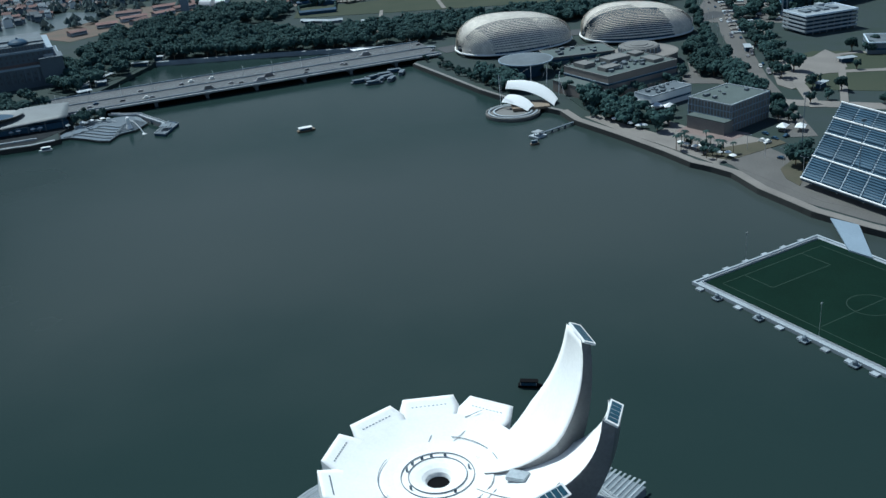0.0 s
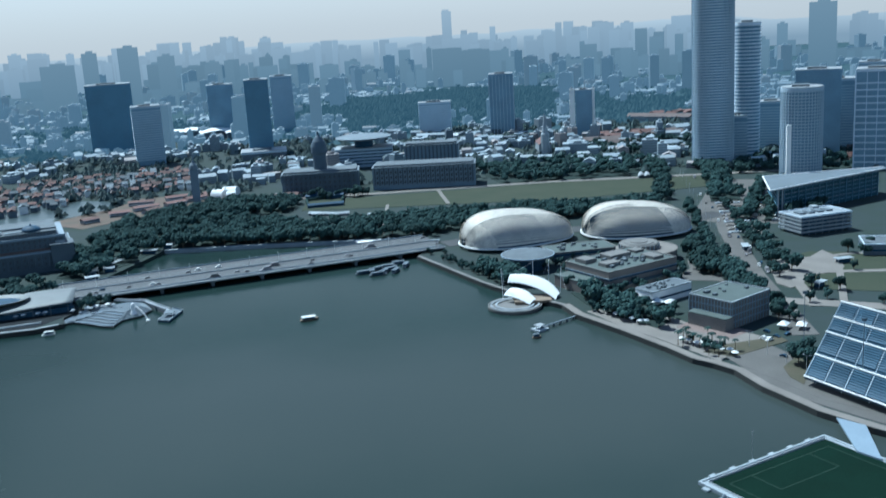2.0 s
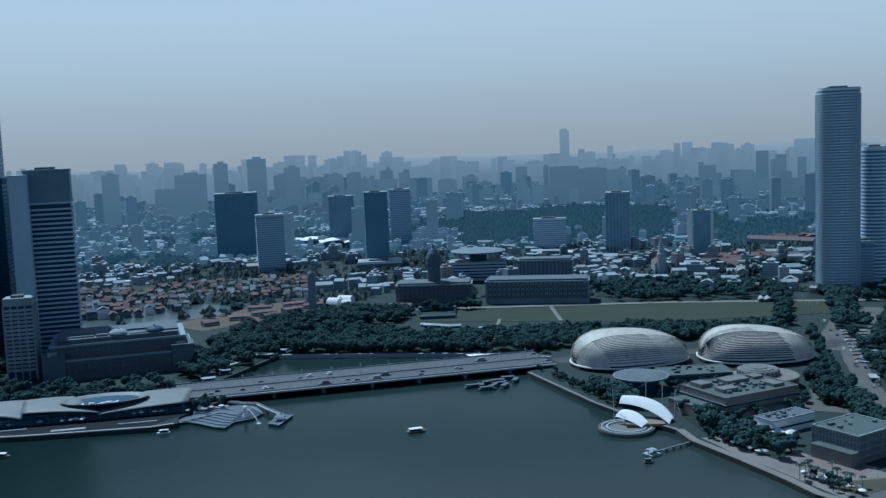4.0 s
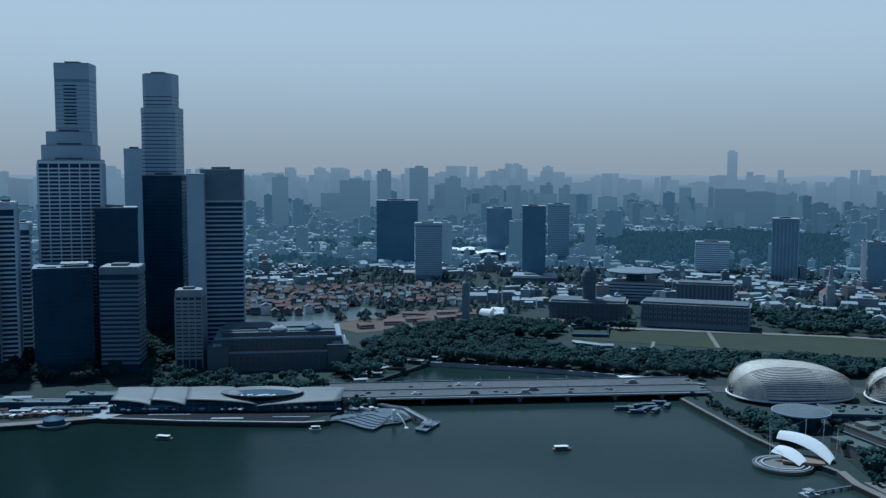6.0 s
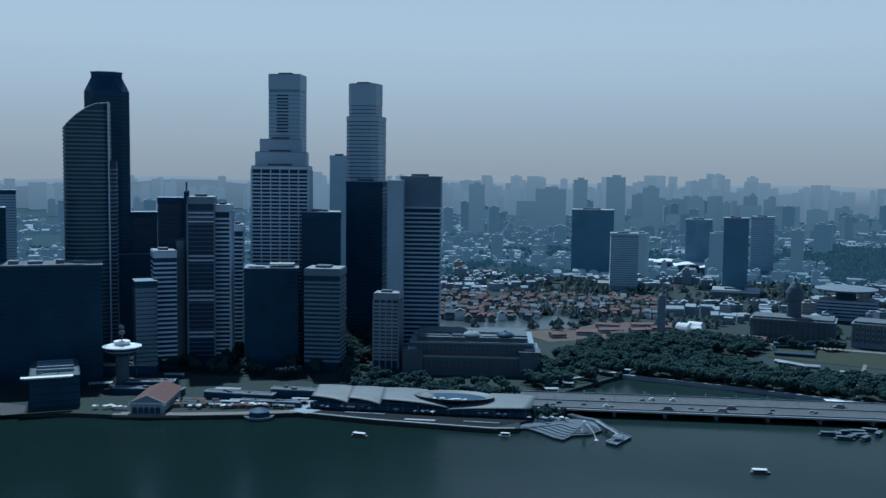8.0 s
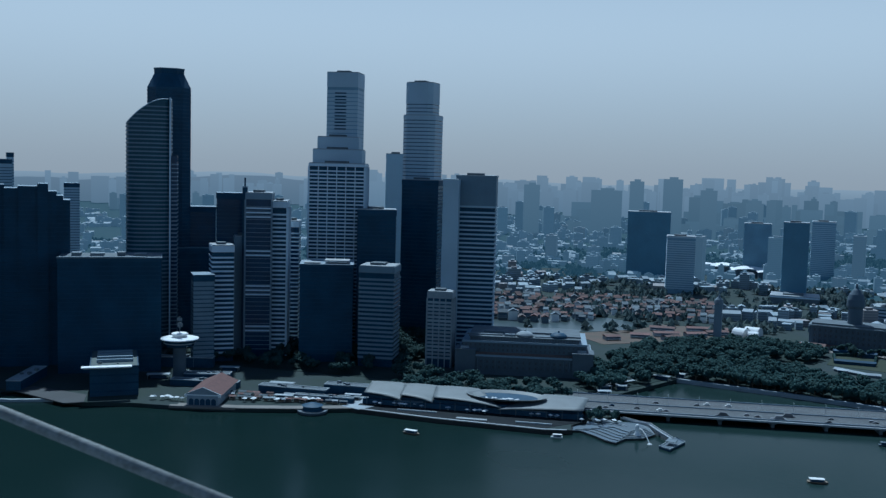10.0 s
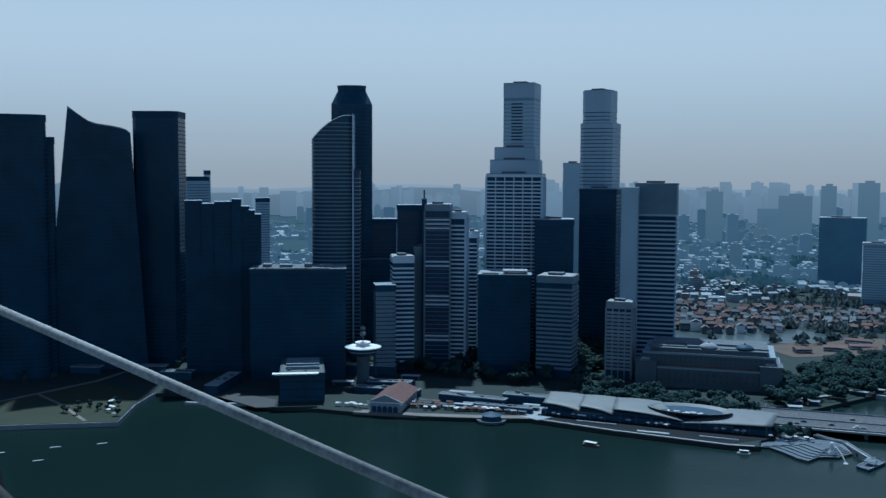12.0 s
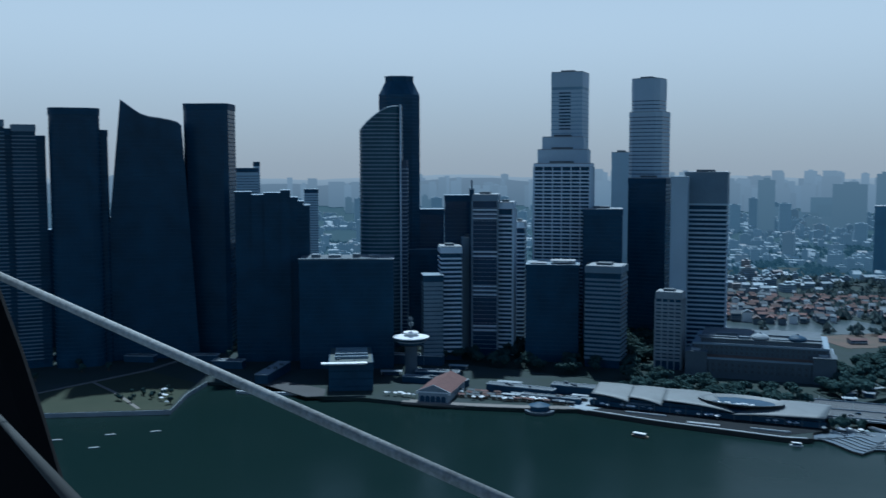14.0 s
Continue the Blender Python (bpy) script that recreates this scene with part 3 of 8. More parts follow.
# hills and skyline carry their haze as painted emission
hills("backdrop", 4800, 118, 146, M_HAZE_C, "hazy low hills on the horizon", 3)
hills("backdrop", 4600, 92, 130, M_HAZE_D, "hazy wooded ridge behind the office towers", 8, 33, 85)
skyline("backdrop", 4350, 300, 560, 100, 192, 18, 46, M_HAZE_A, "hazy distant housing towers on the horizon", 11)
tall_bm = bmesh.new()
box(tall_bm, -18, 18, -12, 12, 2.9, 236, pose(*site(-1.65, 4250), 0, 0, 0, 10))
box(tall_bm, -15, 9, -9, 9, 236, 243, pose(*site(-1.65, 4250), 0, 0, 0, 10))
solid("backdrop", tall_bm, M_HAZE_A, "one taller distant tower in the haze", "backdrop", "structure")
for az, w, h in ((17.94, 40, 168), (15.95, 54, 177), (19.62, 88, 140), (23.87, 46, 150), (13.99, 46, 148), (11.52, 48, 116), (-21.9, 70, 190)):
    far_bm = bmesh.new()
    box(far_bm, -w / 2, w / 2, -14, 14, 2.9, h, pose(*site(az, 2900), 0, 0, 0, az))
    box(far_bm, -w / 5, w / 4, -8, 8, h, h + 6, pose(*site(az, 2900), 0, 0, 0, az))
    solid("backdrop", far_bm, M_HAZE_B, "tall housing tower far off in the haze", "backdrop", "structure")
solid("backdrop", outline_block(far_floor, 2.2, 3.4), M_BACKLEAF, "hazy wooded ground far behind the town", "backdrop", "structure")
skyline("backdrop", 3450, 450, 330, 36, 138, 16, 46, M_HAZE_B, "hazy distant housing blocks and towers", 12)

# ---- the lotus-shaped museum ----
def museum():
    cx, cy = -7.0, 238.0
    t = thing("lotus_museum", cx, cy, 0, 0, "white lotus-shaped museum with ten curved petals", "building")
    # petals: bearing (degrees, anticlockwise from the right), reach, tip height, half width at the tip
    petals = [(12, 44, 59, 5.8), (-19, 50, 49, 5.0), (-56, 49, 43, 5.0), (-96, 44, 37, 6), (-132, 39, 32, 7), (-168, 34, 26.2, 7), (161, 33.5, 25.8, 7.5), (127, 33.5, 25.5, 8.3), (93, 34.5, 25.5, 8.8), (58, 34.5, 25.5, 8.3)]
    R0, Z0 = 13.0, 20.0
    for deg, reach, top, half in petals:
        bm = bmesh.new()
        n, k = 16, 8
        tall = top > 34
        inner, outer = [], []
        for i in range(n + 1):
            s = i / n
            if tall:
                q = s * math.pi / 2
                r = R0 + (reach - R0) * math.sin(q) ** 0.95
                z = Z0 + (top - Z0) * (1 - math.cos(q)) ** 0.9
                ro = R0 + 1 + (reach + 2.1 - R0) * math.sin(q) ** 0.8
                zo = Z0 - 10 + (top - 1.6 - Z0 + 10) * (1 - math.cos(q)) ** 1.1
                hw = min(r * math.tan(radians(19.5)), half + 9.5 * (1 - s) ** 0.7)
                dish = 1.2 * (1 - s)
            else:
                r = R0 + (reach - R0) * s
                z = Z0 + (top - Z0) * s ** 1.5
                ro = r + 0.4
                zo = z - 6.0 - 6 * s * (1 - s)
                hw = min(r * math.tan(radians(18.0)), half * 0.93 + (reach - r) * 0.33)
                dish = 0.0
            rows = ((inner, r, hw, z, dish), (outer, ro, hw * 0.84, zo, 0.0))
            for kept, rr, ww, zz, dd in rows:
                row = []
                for j in range(k + 1):
                    u = -1 + 2 * j / k
                    row.append(bm.verts.new((rr - (1.0 * u * u * s if tall else 0), ww * u, zz + dd * u * u)))
                kept.append(row)
        for g, flip in ((inner, False), (outer, True)):
            for i in range(n):
                for j in range(k):
                    q = (g[i][j], g[i + 1][j], g[i + 1][j + 1], g[i][j + 1])
                    bm.faces.new(q[::-1] if flip else q)
        for i in range(n):
            bm.faces.new((inner[i][0], outer[i][0], outer[i + 1][0], inner[i + 1][0]))
            bm.faces.new((inner[i][k], inner[i + 1][k], outer[i + 1][k], outer[i][k]))
        for j in range(k):
            bm.faces.new((inner[n][j], outer[n][j], outer[n][j + 1], inner[n][j + 1]))
            bm.faces.new((inner[0][j], inner[0][j + 1], outer[0][j + 1], outer[0][j]))
        bmesh.ops.recalc_face_normals(bm, faces=bm.faces)
        petal = part("petal", bm, M_WHITE, t, at=pose(0, 0, 0, 0, 0, deg), smooth=False)
        petal.data.materials.append(M_UNDER)
        for i, p in enumerate(petal.data.polygons):
            p.use_smooth = i < 2 * n * k
            p.material_index = 1 if tall and i >= n * k else 0
        if top > 34:
            # the cut end with its skylight
            tip = bmesh.new()
            box(tip, reach - 0.3, reach + 3.5, -half - 0.2, half + 0.2, -0.3, 0.35)
            tip_rim = part("tip_rim", tip, M_WHITE, petal, at=Matrix.Translation((0, 0, top - 0.1)) @ Matrix.Translation((reach, 0, 0)) @ Matrix.Rotation(radians(25), 4, "Y") @ Matrix.Translation((-reach, 0, 0)))
            g = bmesh.new()
            m = 5
            for q in range(m):
                w = 2 * (half - 0.45) / m
                box(g, reach + 0.15, reach + 3.05, -half + 0.45 + q * w + 0.1, -half + 0.45 + (q + 1) * w - 0.1, 0.3, 0.42)
            part("skylight", g, M_GREENGLASS, petal, "dark glass skylight", at=tip_rim.matrix_basis.copy())
        if top < 35:
            bm = boxes((-0.2, 0.2, -0.28, 0.28, 0, 0.35))
            one = None
            for q in range(9):
                at = pose(reach - 3.2, -half * 0.6 + half * 1.2 * q / 8, top - 1.5)
                one = again(one, petal, at) if one else part("vent", bm, M_GREY, petal, "small dark vent", at=at)
    # the seamless dish that the low petals grow from
    bm = bmesh.new()
    dish = [(13.0 + 14.5 * i / 10, 20.06 + 5.7 * (14.5 * i / 10 / 20.5) ** 1.5) for i in range(11)]
    rows = []
    for r, z in dish + [(27.5, 19.0), (13.0, 17.5)]:
        rows.append([bm.verts.new((r * math.cos(radians(a)), r * math.sin(radians(a)), z)) for a in range(32, 200, 4)])
    for lo, hi in zip(rows, rows[1:]):
        for i in range(len(lo) - 1):
            bm.faces.new((lo[i], hi[i], hi[i + 1], lo[i + 1]))
    bmesh.ops.recalc_face_normals(bm, faces=bm.faces)
    part("dish", bm, M_WHITE, t, smooth=False)
    for a, r0, r1 in ((103, 14.5, 19.5), (74, 15.5, 21.5), (69, 26.5, 30.0)):
        bm = bmesh.new()
        zz = lambda r: 20.2 + 5.7 * ((r - 13) / 20.5) ** 1.5
        rod(bm, (r0 * math.cos(radians(a)), r0 * math.sin(radians(a)), zz(r0)), (r1 * math.cos(radians(a - 9)), r1 * math.sin(radians(a - 9)), zz(r1)), 0.11, 4)
        part("roof_seam", bm, M_GREY, t, "thin dark seam across the white roof")
    # the bowl in the middle, with the oculus that lets the rain through
    bm = bmesh.new()
    prof = [(3.3, 16.8), (3.35, 17.6), (3.8, 18.7), (4.8, 19.5), (6.4, 20.1), (8.2, 20.45), (8.7, 20.5), (8.7, 20.36), (10.5, 20.36), (10.5, 20.5), (13.0, 20.55), (16.5, 20.98), (16.5, 17.0), (4.0, 12.5)]
    lathe(bm, prof, 64)
    bmesh.ops.delete(bm, geom=[f for f in bm.faces if len(f.verts) > 8], context="FACES")
    part("bowl", bm, M_WHITE, t, smooth=False)
    # a black disc paints the darkness down the oculus
    bm = bmesh.new()
    lathe(bm, [(3.28, 16.9), (3.28, 17.5)], 32)
    part("oculus", bm, M_BLACK, t, "black disc for the dark of the roof opening")
    for r in (8.5, 10.7):
        bm = bmesh.new()
        lathe(bm, [(r, 20.4), (r + 0.2, 20.4), (r + 0.2, 20.8), (r, 20.8), (r, 20.4)], 64)
        bmesh.ops.delete(bm, geom=[f for f in bm.faces if len(f.verts) > 8], context="FACES")
        part("gutter_ring", bm, M_GREY, t)
    bm = boxes((-0.22, 0.22, -0.4, 0.4, 20.3, 21.6))
    one = None
    for a in (15, 75, 100, 118, 140, 160, 215, 300):
        at = pose(9.6 * math.cos(radians(a)), 9.6 * math.sin(radians(a)), 0, 0, 0, a)
        one = again(one, t, at) if one else part("roof_light", bm, M_GREY, t, at=at)
    for r, a0, a1 in ((17.5, 150, 215), (18.5, 15, 75), (19.0, 250, 330)):
        bm = bmesh.new()
        n = 20
        for q in range(n):
            a, b = radians(a0 + (a1 - a0) * q / n), radians(a0 + (a1 - a0) * (q + 1) / n)
            rod(bm, (r * math.cos(a), r * math.sin(a), 21.15), (r * math.cos(b), r * math.sin(b), 21.15), 0.13, 4)
        part("roof_seam", bm, M_GREY, t, "thin dark seam across the white roof")
    hatch = part("roof_hatch", boxes((-3.0, 3.0, -2.0, 2.0, 0, 1.2)), M_PALE, t, "pale equipment hatch on the roof", at=pose(23, -6, 21.8, 0, -6, -30))
    # the stem that carries the bowl
    bm = bmesh.new()
    lathe(bm, [(14, 0.0), (12.5, 6), (14, 12), (18, 17)], 40)
    part("stem", bm, M_GREY, t)
    bm = bmesh.new()
    lathe(bm, [(60, 1.2), (60, 3.4)], 48)
    for i in range(22):
        r = 38 + i
        lathe(bm, [(r, 3.3), (r, 3.55), (r + 0.55, 3.55), (r + 0.55, 3.3)], 40)
    bmesh.ops.delete(bm, geom=[f for f in bm.faces if len(f.verts) > 8 and f.calc_center_median().z > 3.5], context="FACES")
    solid("pavement", bm, M_PALE, "grey slatted quay terrace round the museum", "pavement", "structure", at=pose(cx, cy - 22, 0))
    # a slatted landing that runs out beside the tall petals
    pad = solid("landing", outline_block([(41, 260.5), (44.5, 258), (56, 246.5), (46, 236), (34, 247)], -0.9, 3.3), M_GREY, "grey slatted landing beside the museum", "pavement", "structure")
    for i in range(9):
        part("slat", boxes((-8.2, 8.2, -0.35, 0.35, 3.32, 3.5)), M_PALE, pad, at=pose(40.8 + 1.25 * i, 252.6 - 1.2 * i, 0, 0, 0, 48))


museum()

# ---- the lookout that the camera stands on ----
def lookout():
    deck = bmesh.new()
    prism(deck, [(-5.7, -6.8), (1.1, -6.8), (1.1, 0.5), (-1.4, 0.5), (-2.1, 1.1), (-5.1, 1.6), (-5.7, 0.7)], 195.8, 196.2)
    solid("floor", deck, M_GREY, "grey slab of a high lookout deck", "floor", "structure")
    solid("lookout_shaft", boxes((-5.5, 0.9, -6.6, 0.3, -0.9, 195.8)), M_GREY, "plain tall shaft under the lookout deck", "building")

    def aim(az, el, d):
        a, e = radians(az), radians(el)
        return Vector((-0.9 - math.sin(a) * math.cos(e) * d, -0.8 + math.cos(a) * math.cos(e) * d, 197.8 + math.sin(e) * d))

    t = thing("leaning_post", -3.7, 0.4, 196.2, 0, "black curved metal post with thin stay rods", "post")
    inv = t.matrix_basis.inverted()
    # the curved post: its edge towards the bay
    edge = [aim(71.5, 9.0, 3.15), aim(70.2, 5.0, 3.1), aim(68.8, 2.0, 3.1), aim(67.3, -2.2, 3.1), aim(66.2, -6.5, 3.1), aim(65.2, -9.8, 3.1), aim(64.3, -13.2, 3.1), aim(63.3, -17.2, 3.1), aim(62.2, -22, 3.15), aim(61.0, -29.5, 3.3)]
    bm = bmesh.new()
    rows = []
    for i, p in enumerate(edge):
        p = inv @ p
        side = Vector((-0.88, -0.47, 0))
        away = Vector((-0.47, 0.88, 0)) * 0.1
        w = 0.28 + 0.05 * i
        ring = []
        for s, o in ((0.03, -0.5), (0.0, 0.0), (0.03, 0.5), (w, 0.7), (w + 0.05, 0.0), (w, -0.7)):
            ring.append(bm.verts.new(p + side * s + away * o))
        rows.append(ring)
    for a, b in zip(rows, rows[1:]):
        for i in range(6):
            bm.faces.new((a[i], a[(i + 1) % 6], b[(i + 1) % 6], b[i]))
    bm.faces.new(rows[0])
    bm.faces.new(rows[-1][::-1])
    bmesh.ops.recalc_face_normals(bm, faces=bm.faces)
    part("post", bm, M_BLACK, t, smooth=False)
    bm = bmesh.new()
    rod(bm, inv @ aim(70.5, -3.2, 3.15), inv @ aim(31, -21.2, 1.4), 0.0102, 10)
    part("stay_rod", bm, M_STAY, t, "pale grey steel stay rod", smooth=True)
    bm = bmesh.new()
    low_end = aim(61.5, -18.7, 0.9)
    rod(bm, inv @ aim(66.6, -12.75, 2.9), inv @ low_end, 0.0075, 10)
    part("stay_rod", bm, M_WALLSTONE, t, "dark steel stay rod", smooth=True)
    bm = bmesh.new()
    rod(bm, inv @ aim(72.5, 3.95, 3.2), inv @ aim(60.5, 12.5, 2.6), 0.009, 10)
    part("stay_rod", bm, M_BLACK, t, "black steel stay rod", smooth=True)
    bm = bmesh.new()
    end = aim(31, -21.2, 1.4)
    rod(bm, (end.x, end.y, 196.2), (end.x, end.y, end.z + 0.01), 0.014, 10)
    solid("stanchion", bm, M_STAY, "short steel stanchion on the deck edge", "post")
    bm = bmesh.new()
    rod(bm, (low_end.x, low_end.y, 196.2), (low_end.x, low_end.y, low_end.z + 0.008), 0.012, 10)
    solid("stanchion", bm, M_BLACK, "short dark steel stanchion on the deck", "post")


M_STAY = material("brushed_steel", (0.33, 0.34, 0.325), 0.72, 0.0, spread=0.62, scale=9, fine=90)
lookout()

# ---- the two domes of the theatre ----
def dome(az, d, w, dep, h, yaw, label, bare):
    x, y = site(az, d)
    t = thing("theatre_dome", x, y, 6.2, yaw, label, "building", "theatre domes")

    def point(u, a, grow=0.0):
        # u along the long axis, a over the back from one rim to the other
        k = max(0.0, 1 - abs(u) ** 2.5) ** 0.45
        c, s = math.cos(a), math.sin(a)
        py = -(dep / 2 * k + grow) * math.copysign(abs(c) ** 0.8, c)
        return Vector(((w / 2 + grow) * u, py, (h * k ** 0.8 * (1 - 0.17 * u) + grow) * abs(s) ** 0.75))

    bm = bmesh.new()
    nu, nv = 48, 24
    grid = [[bm.verts.new(point(math.sin(math.pi / 2 * (-1 + 2 * i / nu)) * 0.998, math.pi * j / nv)) for i in range(nu + 1)] for j in range(nv + 1)]
    for j in range(nv):
        for i in range(nu):
            bm.faces.new((grid[j][i], grid[j][i + 1], grid[j + 1][i + 1], grid[j + 1][i]))
    part("glass_shell", bm, M_GLASS, t, smooth=True)
    bm = bmesh.new()
    nu, nv = 60, 46
    along = lambda i: math.sin(math.pi / 2 * (-1 + 2 * i / nu)) * 0.997
    for j in range(nv):
        a0, a1 = math.pi * j / nv, math.pi * min(nv, j + 1.25) / nv
        open_out = 0.42 if j < nv * 0.36 else 0.08 if j < nv * 0.7 else 0.4
        for i in range(nu):
            s = 0.5 * (j % 2)
            lap, tip = 0.16 if j < nv * 0.36 else 0.03, 0.0
            u0, u1 = along(i + s - 0.02), along(min(nu, i + 1 + s + 0.02))
            um = along(min(nu, i + 0.5 + s))
            for u_from, u_to, row, gap, tip_gap in bare:
                if u_from < um + 0.012 * j < u_to and j < row:
                    lap, tip = gap, tip_gap
            k = open_out * (0.3 if i < 6 or i > nu - 5 else 1.0)
            lip = bm.verts.new(point(um, a0 + (a1 - a0) * tip, 0.3 + k))
            q = [bm.verts.new(point(u0, a0 + (a1 - a0) * lap, 0.25 + 0.55 * k)), bm.verts.new(point(u0, a1, 0.2)), bm.verts.new(point(u1, a1, 0.2)), bm.verts.new(point(u1, a0 + (a1 - a0) * lap, 0.25 + 0.55 * k))]
            bm.faces.new((q[0], lip, q[3], q[2], q[1]))
    bmesh.ops.recalc_face_normals(bm, faces=bm.faces)
    tagged(part("sunshade", bm, M_DOME, t, "skin of thousands of folded aluminium sunshades"), kind="stuff")
    bm = bmesh.new()
    pts = [point(along(i), 0) for i in range(0, nu + 1, 2)] + [point(along(i), math.pi) for i in range(nu, -1, -2)]
    for a, b in zip(pts, pts[1:] + pts[:1]):
        if (a - b).length > 0.05:
            rod(bm, (a.x * 1.025, a.y * 1.025, 0), (b.x * 1.025, b.y * 1.025, 0), 0.75, 5)
    part("rim", bm, M_WHITE, t, "pale rim beam round the dome")
    one = None
    for i in range(24):
        p = Vector((w * 0.44 * math.cos(math.pi * i / 12), dep * 0.42 * math.sin(math.pi * i / 12), 0))
        at = pose(p.x, p.y, -3.3)
        one = again(one, t, at) if one else part("column", boxes((-0.4, 0.4, -0.4, 0.4, 0, 3.3)), M_PALE, t, at=at)
    part("foyer", outline_block(rounded(w * 0.8, dep * 0.8), -3.2, 0), M_GLASS, t)
    return t


dome(-5.05, 864, 102, 70, 25.8, 21, "silver ridged dome of a theatre", ((-0.62, 0.3, 17, 0.5, 0.3), (0.3, 0.85, 14, 0.45, 0.1)))
dome(-12.0, 888, 96, 72, 24.5, 8, "silver ridged dome of a concert hall", ((-2.0, 0.1, 21, 0.5, 0.3), (-2.0, 0.45, 17, 0.66, 0.45)))

# ---- the waterside theatre shell ----
def slab_from_curves(a, b, thick, n=16, sag=0.0):
    """A curved sheet with thickness between two sampled space curves."""
    bm = bmesh.new()
    k = 6
    top, bot = [], []
    for i in range(n + 1):
        p, q = Vector(a(i / n)), Vector(b(i / n))
        r0, r1 = [], []
        for j in range(k + 1):
            u = j / k
            v = p.lerp(q, u)
            v.z += sag * 4 * u * (1 - u)
            r0.append(bm.verts.new(v))
            r1.append(bm.verts.new(v - Vector((0, 0, thick))))
        top.append(r0)
        bot.append(r1)
    for i in range(n):
        for j in range(k):
            bm.faces.new((top[i][j], top[i + 1][j], top[i + 1][j + 1], top[i][j + 1]))
            bm.faces.new((bot[i][j], bot[i][j + 1], bot[i + 1][j + 1], bot[i + 1][j]))
        bm.faces.new((top[i][0], bot[i][0], bot[i + 1][0], top[i + 1][0]))
        bm.faces.new((top[i][k], top[i + 1][k], bot[i + 1][k], bot[i][k]))
    for j in range(k):
        bm.faces.new((top[0][j], top[0][j + 1], bot[0][j + 1], bot[0][j]))
        bm.faces.new((top[n][j], bot[n][j], bot[n][j + 1], top[n][j + 1]))
    bmesh.ops.recalc_face_normals(bm, faces=bm.faces)
    return bm


def bez(p0, p1, p2):
    p0, p1, p2 = Vector(p0), Vector(p1), Vector(p2)
    return lambda s: p0 * (1 - s) ** 2 + p1 * 2 * s * (1 - s) + p2 * s * s


def shell_stage():
    t = thing("open_air_stage", 66, 668, 0, 0, "open-air stage under two white curved shells", "stage")
    loc = lambda x, y, z: (x - 66, y - 668, z)
    bm = slab_from_curves(bez(loc(53, 686, 13.2), loc(72, 683, 13.0), loc(85, 668, 3.2)), bez(loc(56, 694, 16.8), loc(82, 696, 17.0), loc(89, 675, 5.6)), 0.25, n=24, sag=1.1)
    part("canopy", bm, M_MEMBRANE, t, "large white membrane canopy")
    bm = slab_from_curves(bez(loc(49, 675, 6.8), loc(57, 670, 7.2), loc(66, 662, 2.5)), bez(loc(55, 682, 10), loc(66, 680, 10.6), loc(71, 667, 4.6)), 0.25, n=24, sag=0.9)
    part("canopy", bm, M_MEMBRANE, t, "small white membrane canopy")
    for x, y, h in ((49, 680, 25), (73, 702, 24), (84, 700, 24), (91, 688, 22)):
        bm = bmesh.new()
        rod(bm, loc(x, y, 2.5), loc(x + (x - 66) * 0.04, y, h), 0.22)
        part("mast", bm, M_WHITE, t)
    bm = bmesh.new()
    for a, b in (((50, 684, 12), (49.4, 680, 24)), ((61, 699, 17.5), (73, 702, 23)), ((93, 672, 9), (91, 686, 20)), ((80, 694, 16), (84, 698, 22)), ((50, 676, 9), (49.3, 680, 23))):
        rod(bm, loc(*a), loc(*b), 0.07, 4)
    part("cable", bm, M_STEEL, t)
    part("stage_floor", boxes((-10, 16, -3, 14, 2.6, 4.2)), M_TIMBER, t)
    for r, z in ((12.5, 2.35), (16.0, 2.25)):
        b = bmesh.new()
        lathe(b, [(r, 0), (r, 0.45), (r + 1.3, 0.45), (r + 1.3, 0)], 40)
        bmesh.ops.delete(b, geom=[f for f in b.faces if len(f.verts) > 8], context="FACES")
        part("seating_step", b, M_PALE, t, at=pose(-10, -2, z))
    bm = bmesh.new()
    lathe(bm, [(18.5, -0.8), (19, 1.0), (19, 2.4), (18.2, 2.4), (18.0, 1.7), (0.3, 1.9)], 48)
    solid("terrace", bm, M_STONE, "round grey terrace standing in the water", "pavement", "structure", at=pose(56, 666, 0))


shell_stage()
bm = bmesh.new()
lathe(bm, [(20, 0), (21, 0.8), (20.5, 1.6), (12, 2.3), (0.4, 2.6)], 40)
disc_roof = thing("round_pavilion", 76, 764, 3, 14, "round pavilion with a flat pale disc roof", "pavilion")
part("roof", bm, M_ROOF, disc_roof, at=pose(0, 0, 10))
bm = bmesh.new()
lathe(bm, [(20.4, 0.6), (21.3, 0.6), (21.3, 1.5), (20.4, 1.5)], 40)
bmesh.ops.delete(bm, geom=[f for f in bm.faces if len(f.verts) > 8], context="FACES")
part("rim", bm, M_BAND, disc_roof, "pale rim of the disc roof", at=pose(0, 0, 10.1))
bm = bmesh.new()
lathe(bm, [(14, 0), (14, 10)], 32)
part("drum", bm, M_DARK, disc_roof)


def jetty(x, y, yaw, length, label):
    t = thing("small_jetty", x, y, 0, yaw, label, "jetty")
    part("deck", boxes((0, length, -0.8, 0.8, 1.5, 1.9)), M_HOTEL, t)
    part("pontoon", boxes((-6, 3, -4, 4, 0.1, 1.3)), M_PALE, t)
    part("shelter", boxes((-5, 1, -2.5, 2.5, 3.6, 3.9), (-4.8, -4.5, -0.2, 0.2, 1.3, 3.6), (0.5, 0.8, -0.2, 0.2, 1.3, 3.6)), M_WROOF, t)
    one = None
    for i in range(5):
        at = pose(5 + (length - 5) * i / 5, 0, -0.8)
        one = again(one, t, at) if one else part("pile", boxes((-0.25, 0.25, -0.9, 0.9, 0, 2.3)), M_GREY, t, at=at)


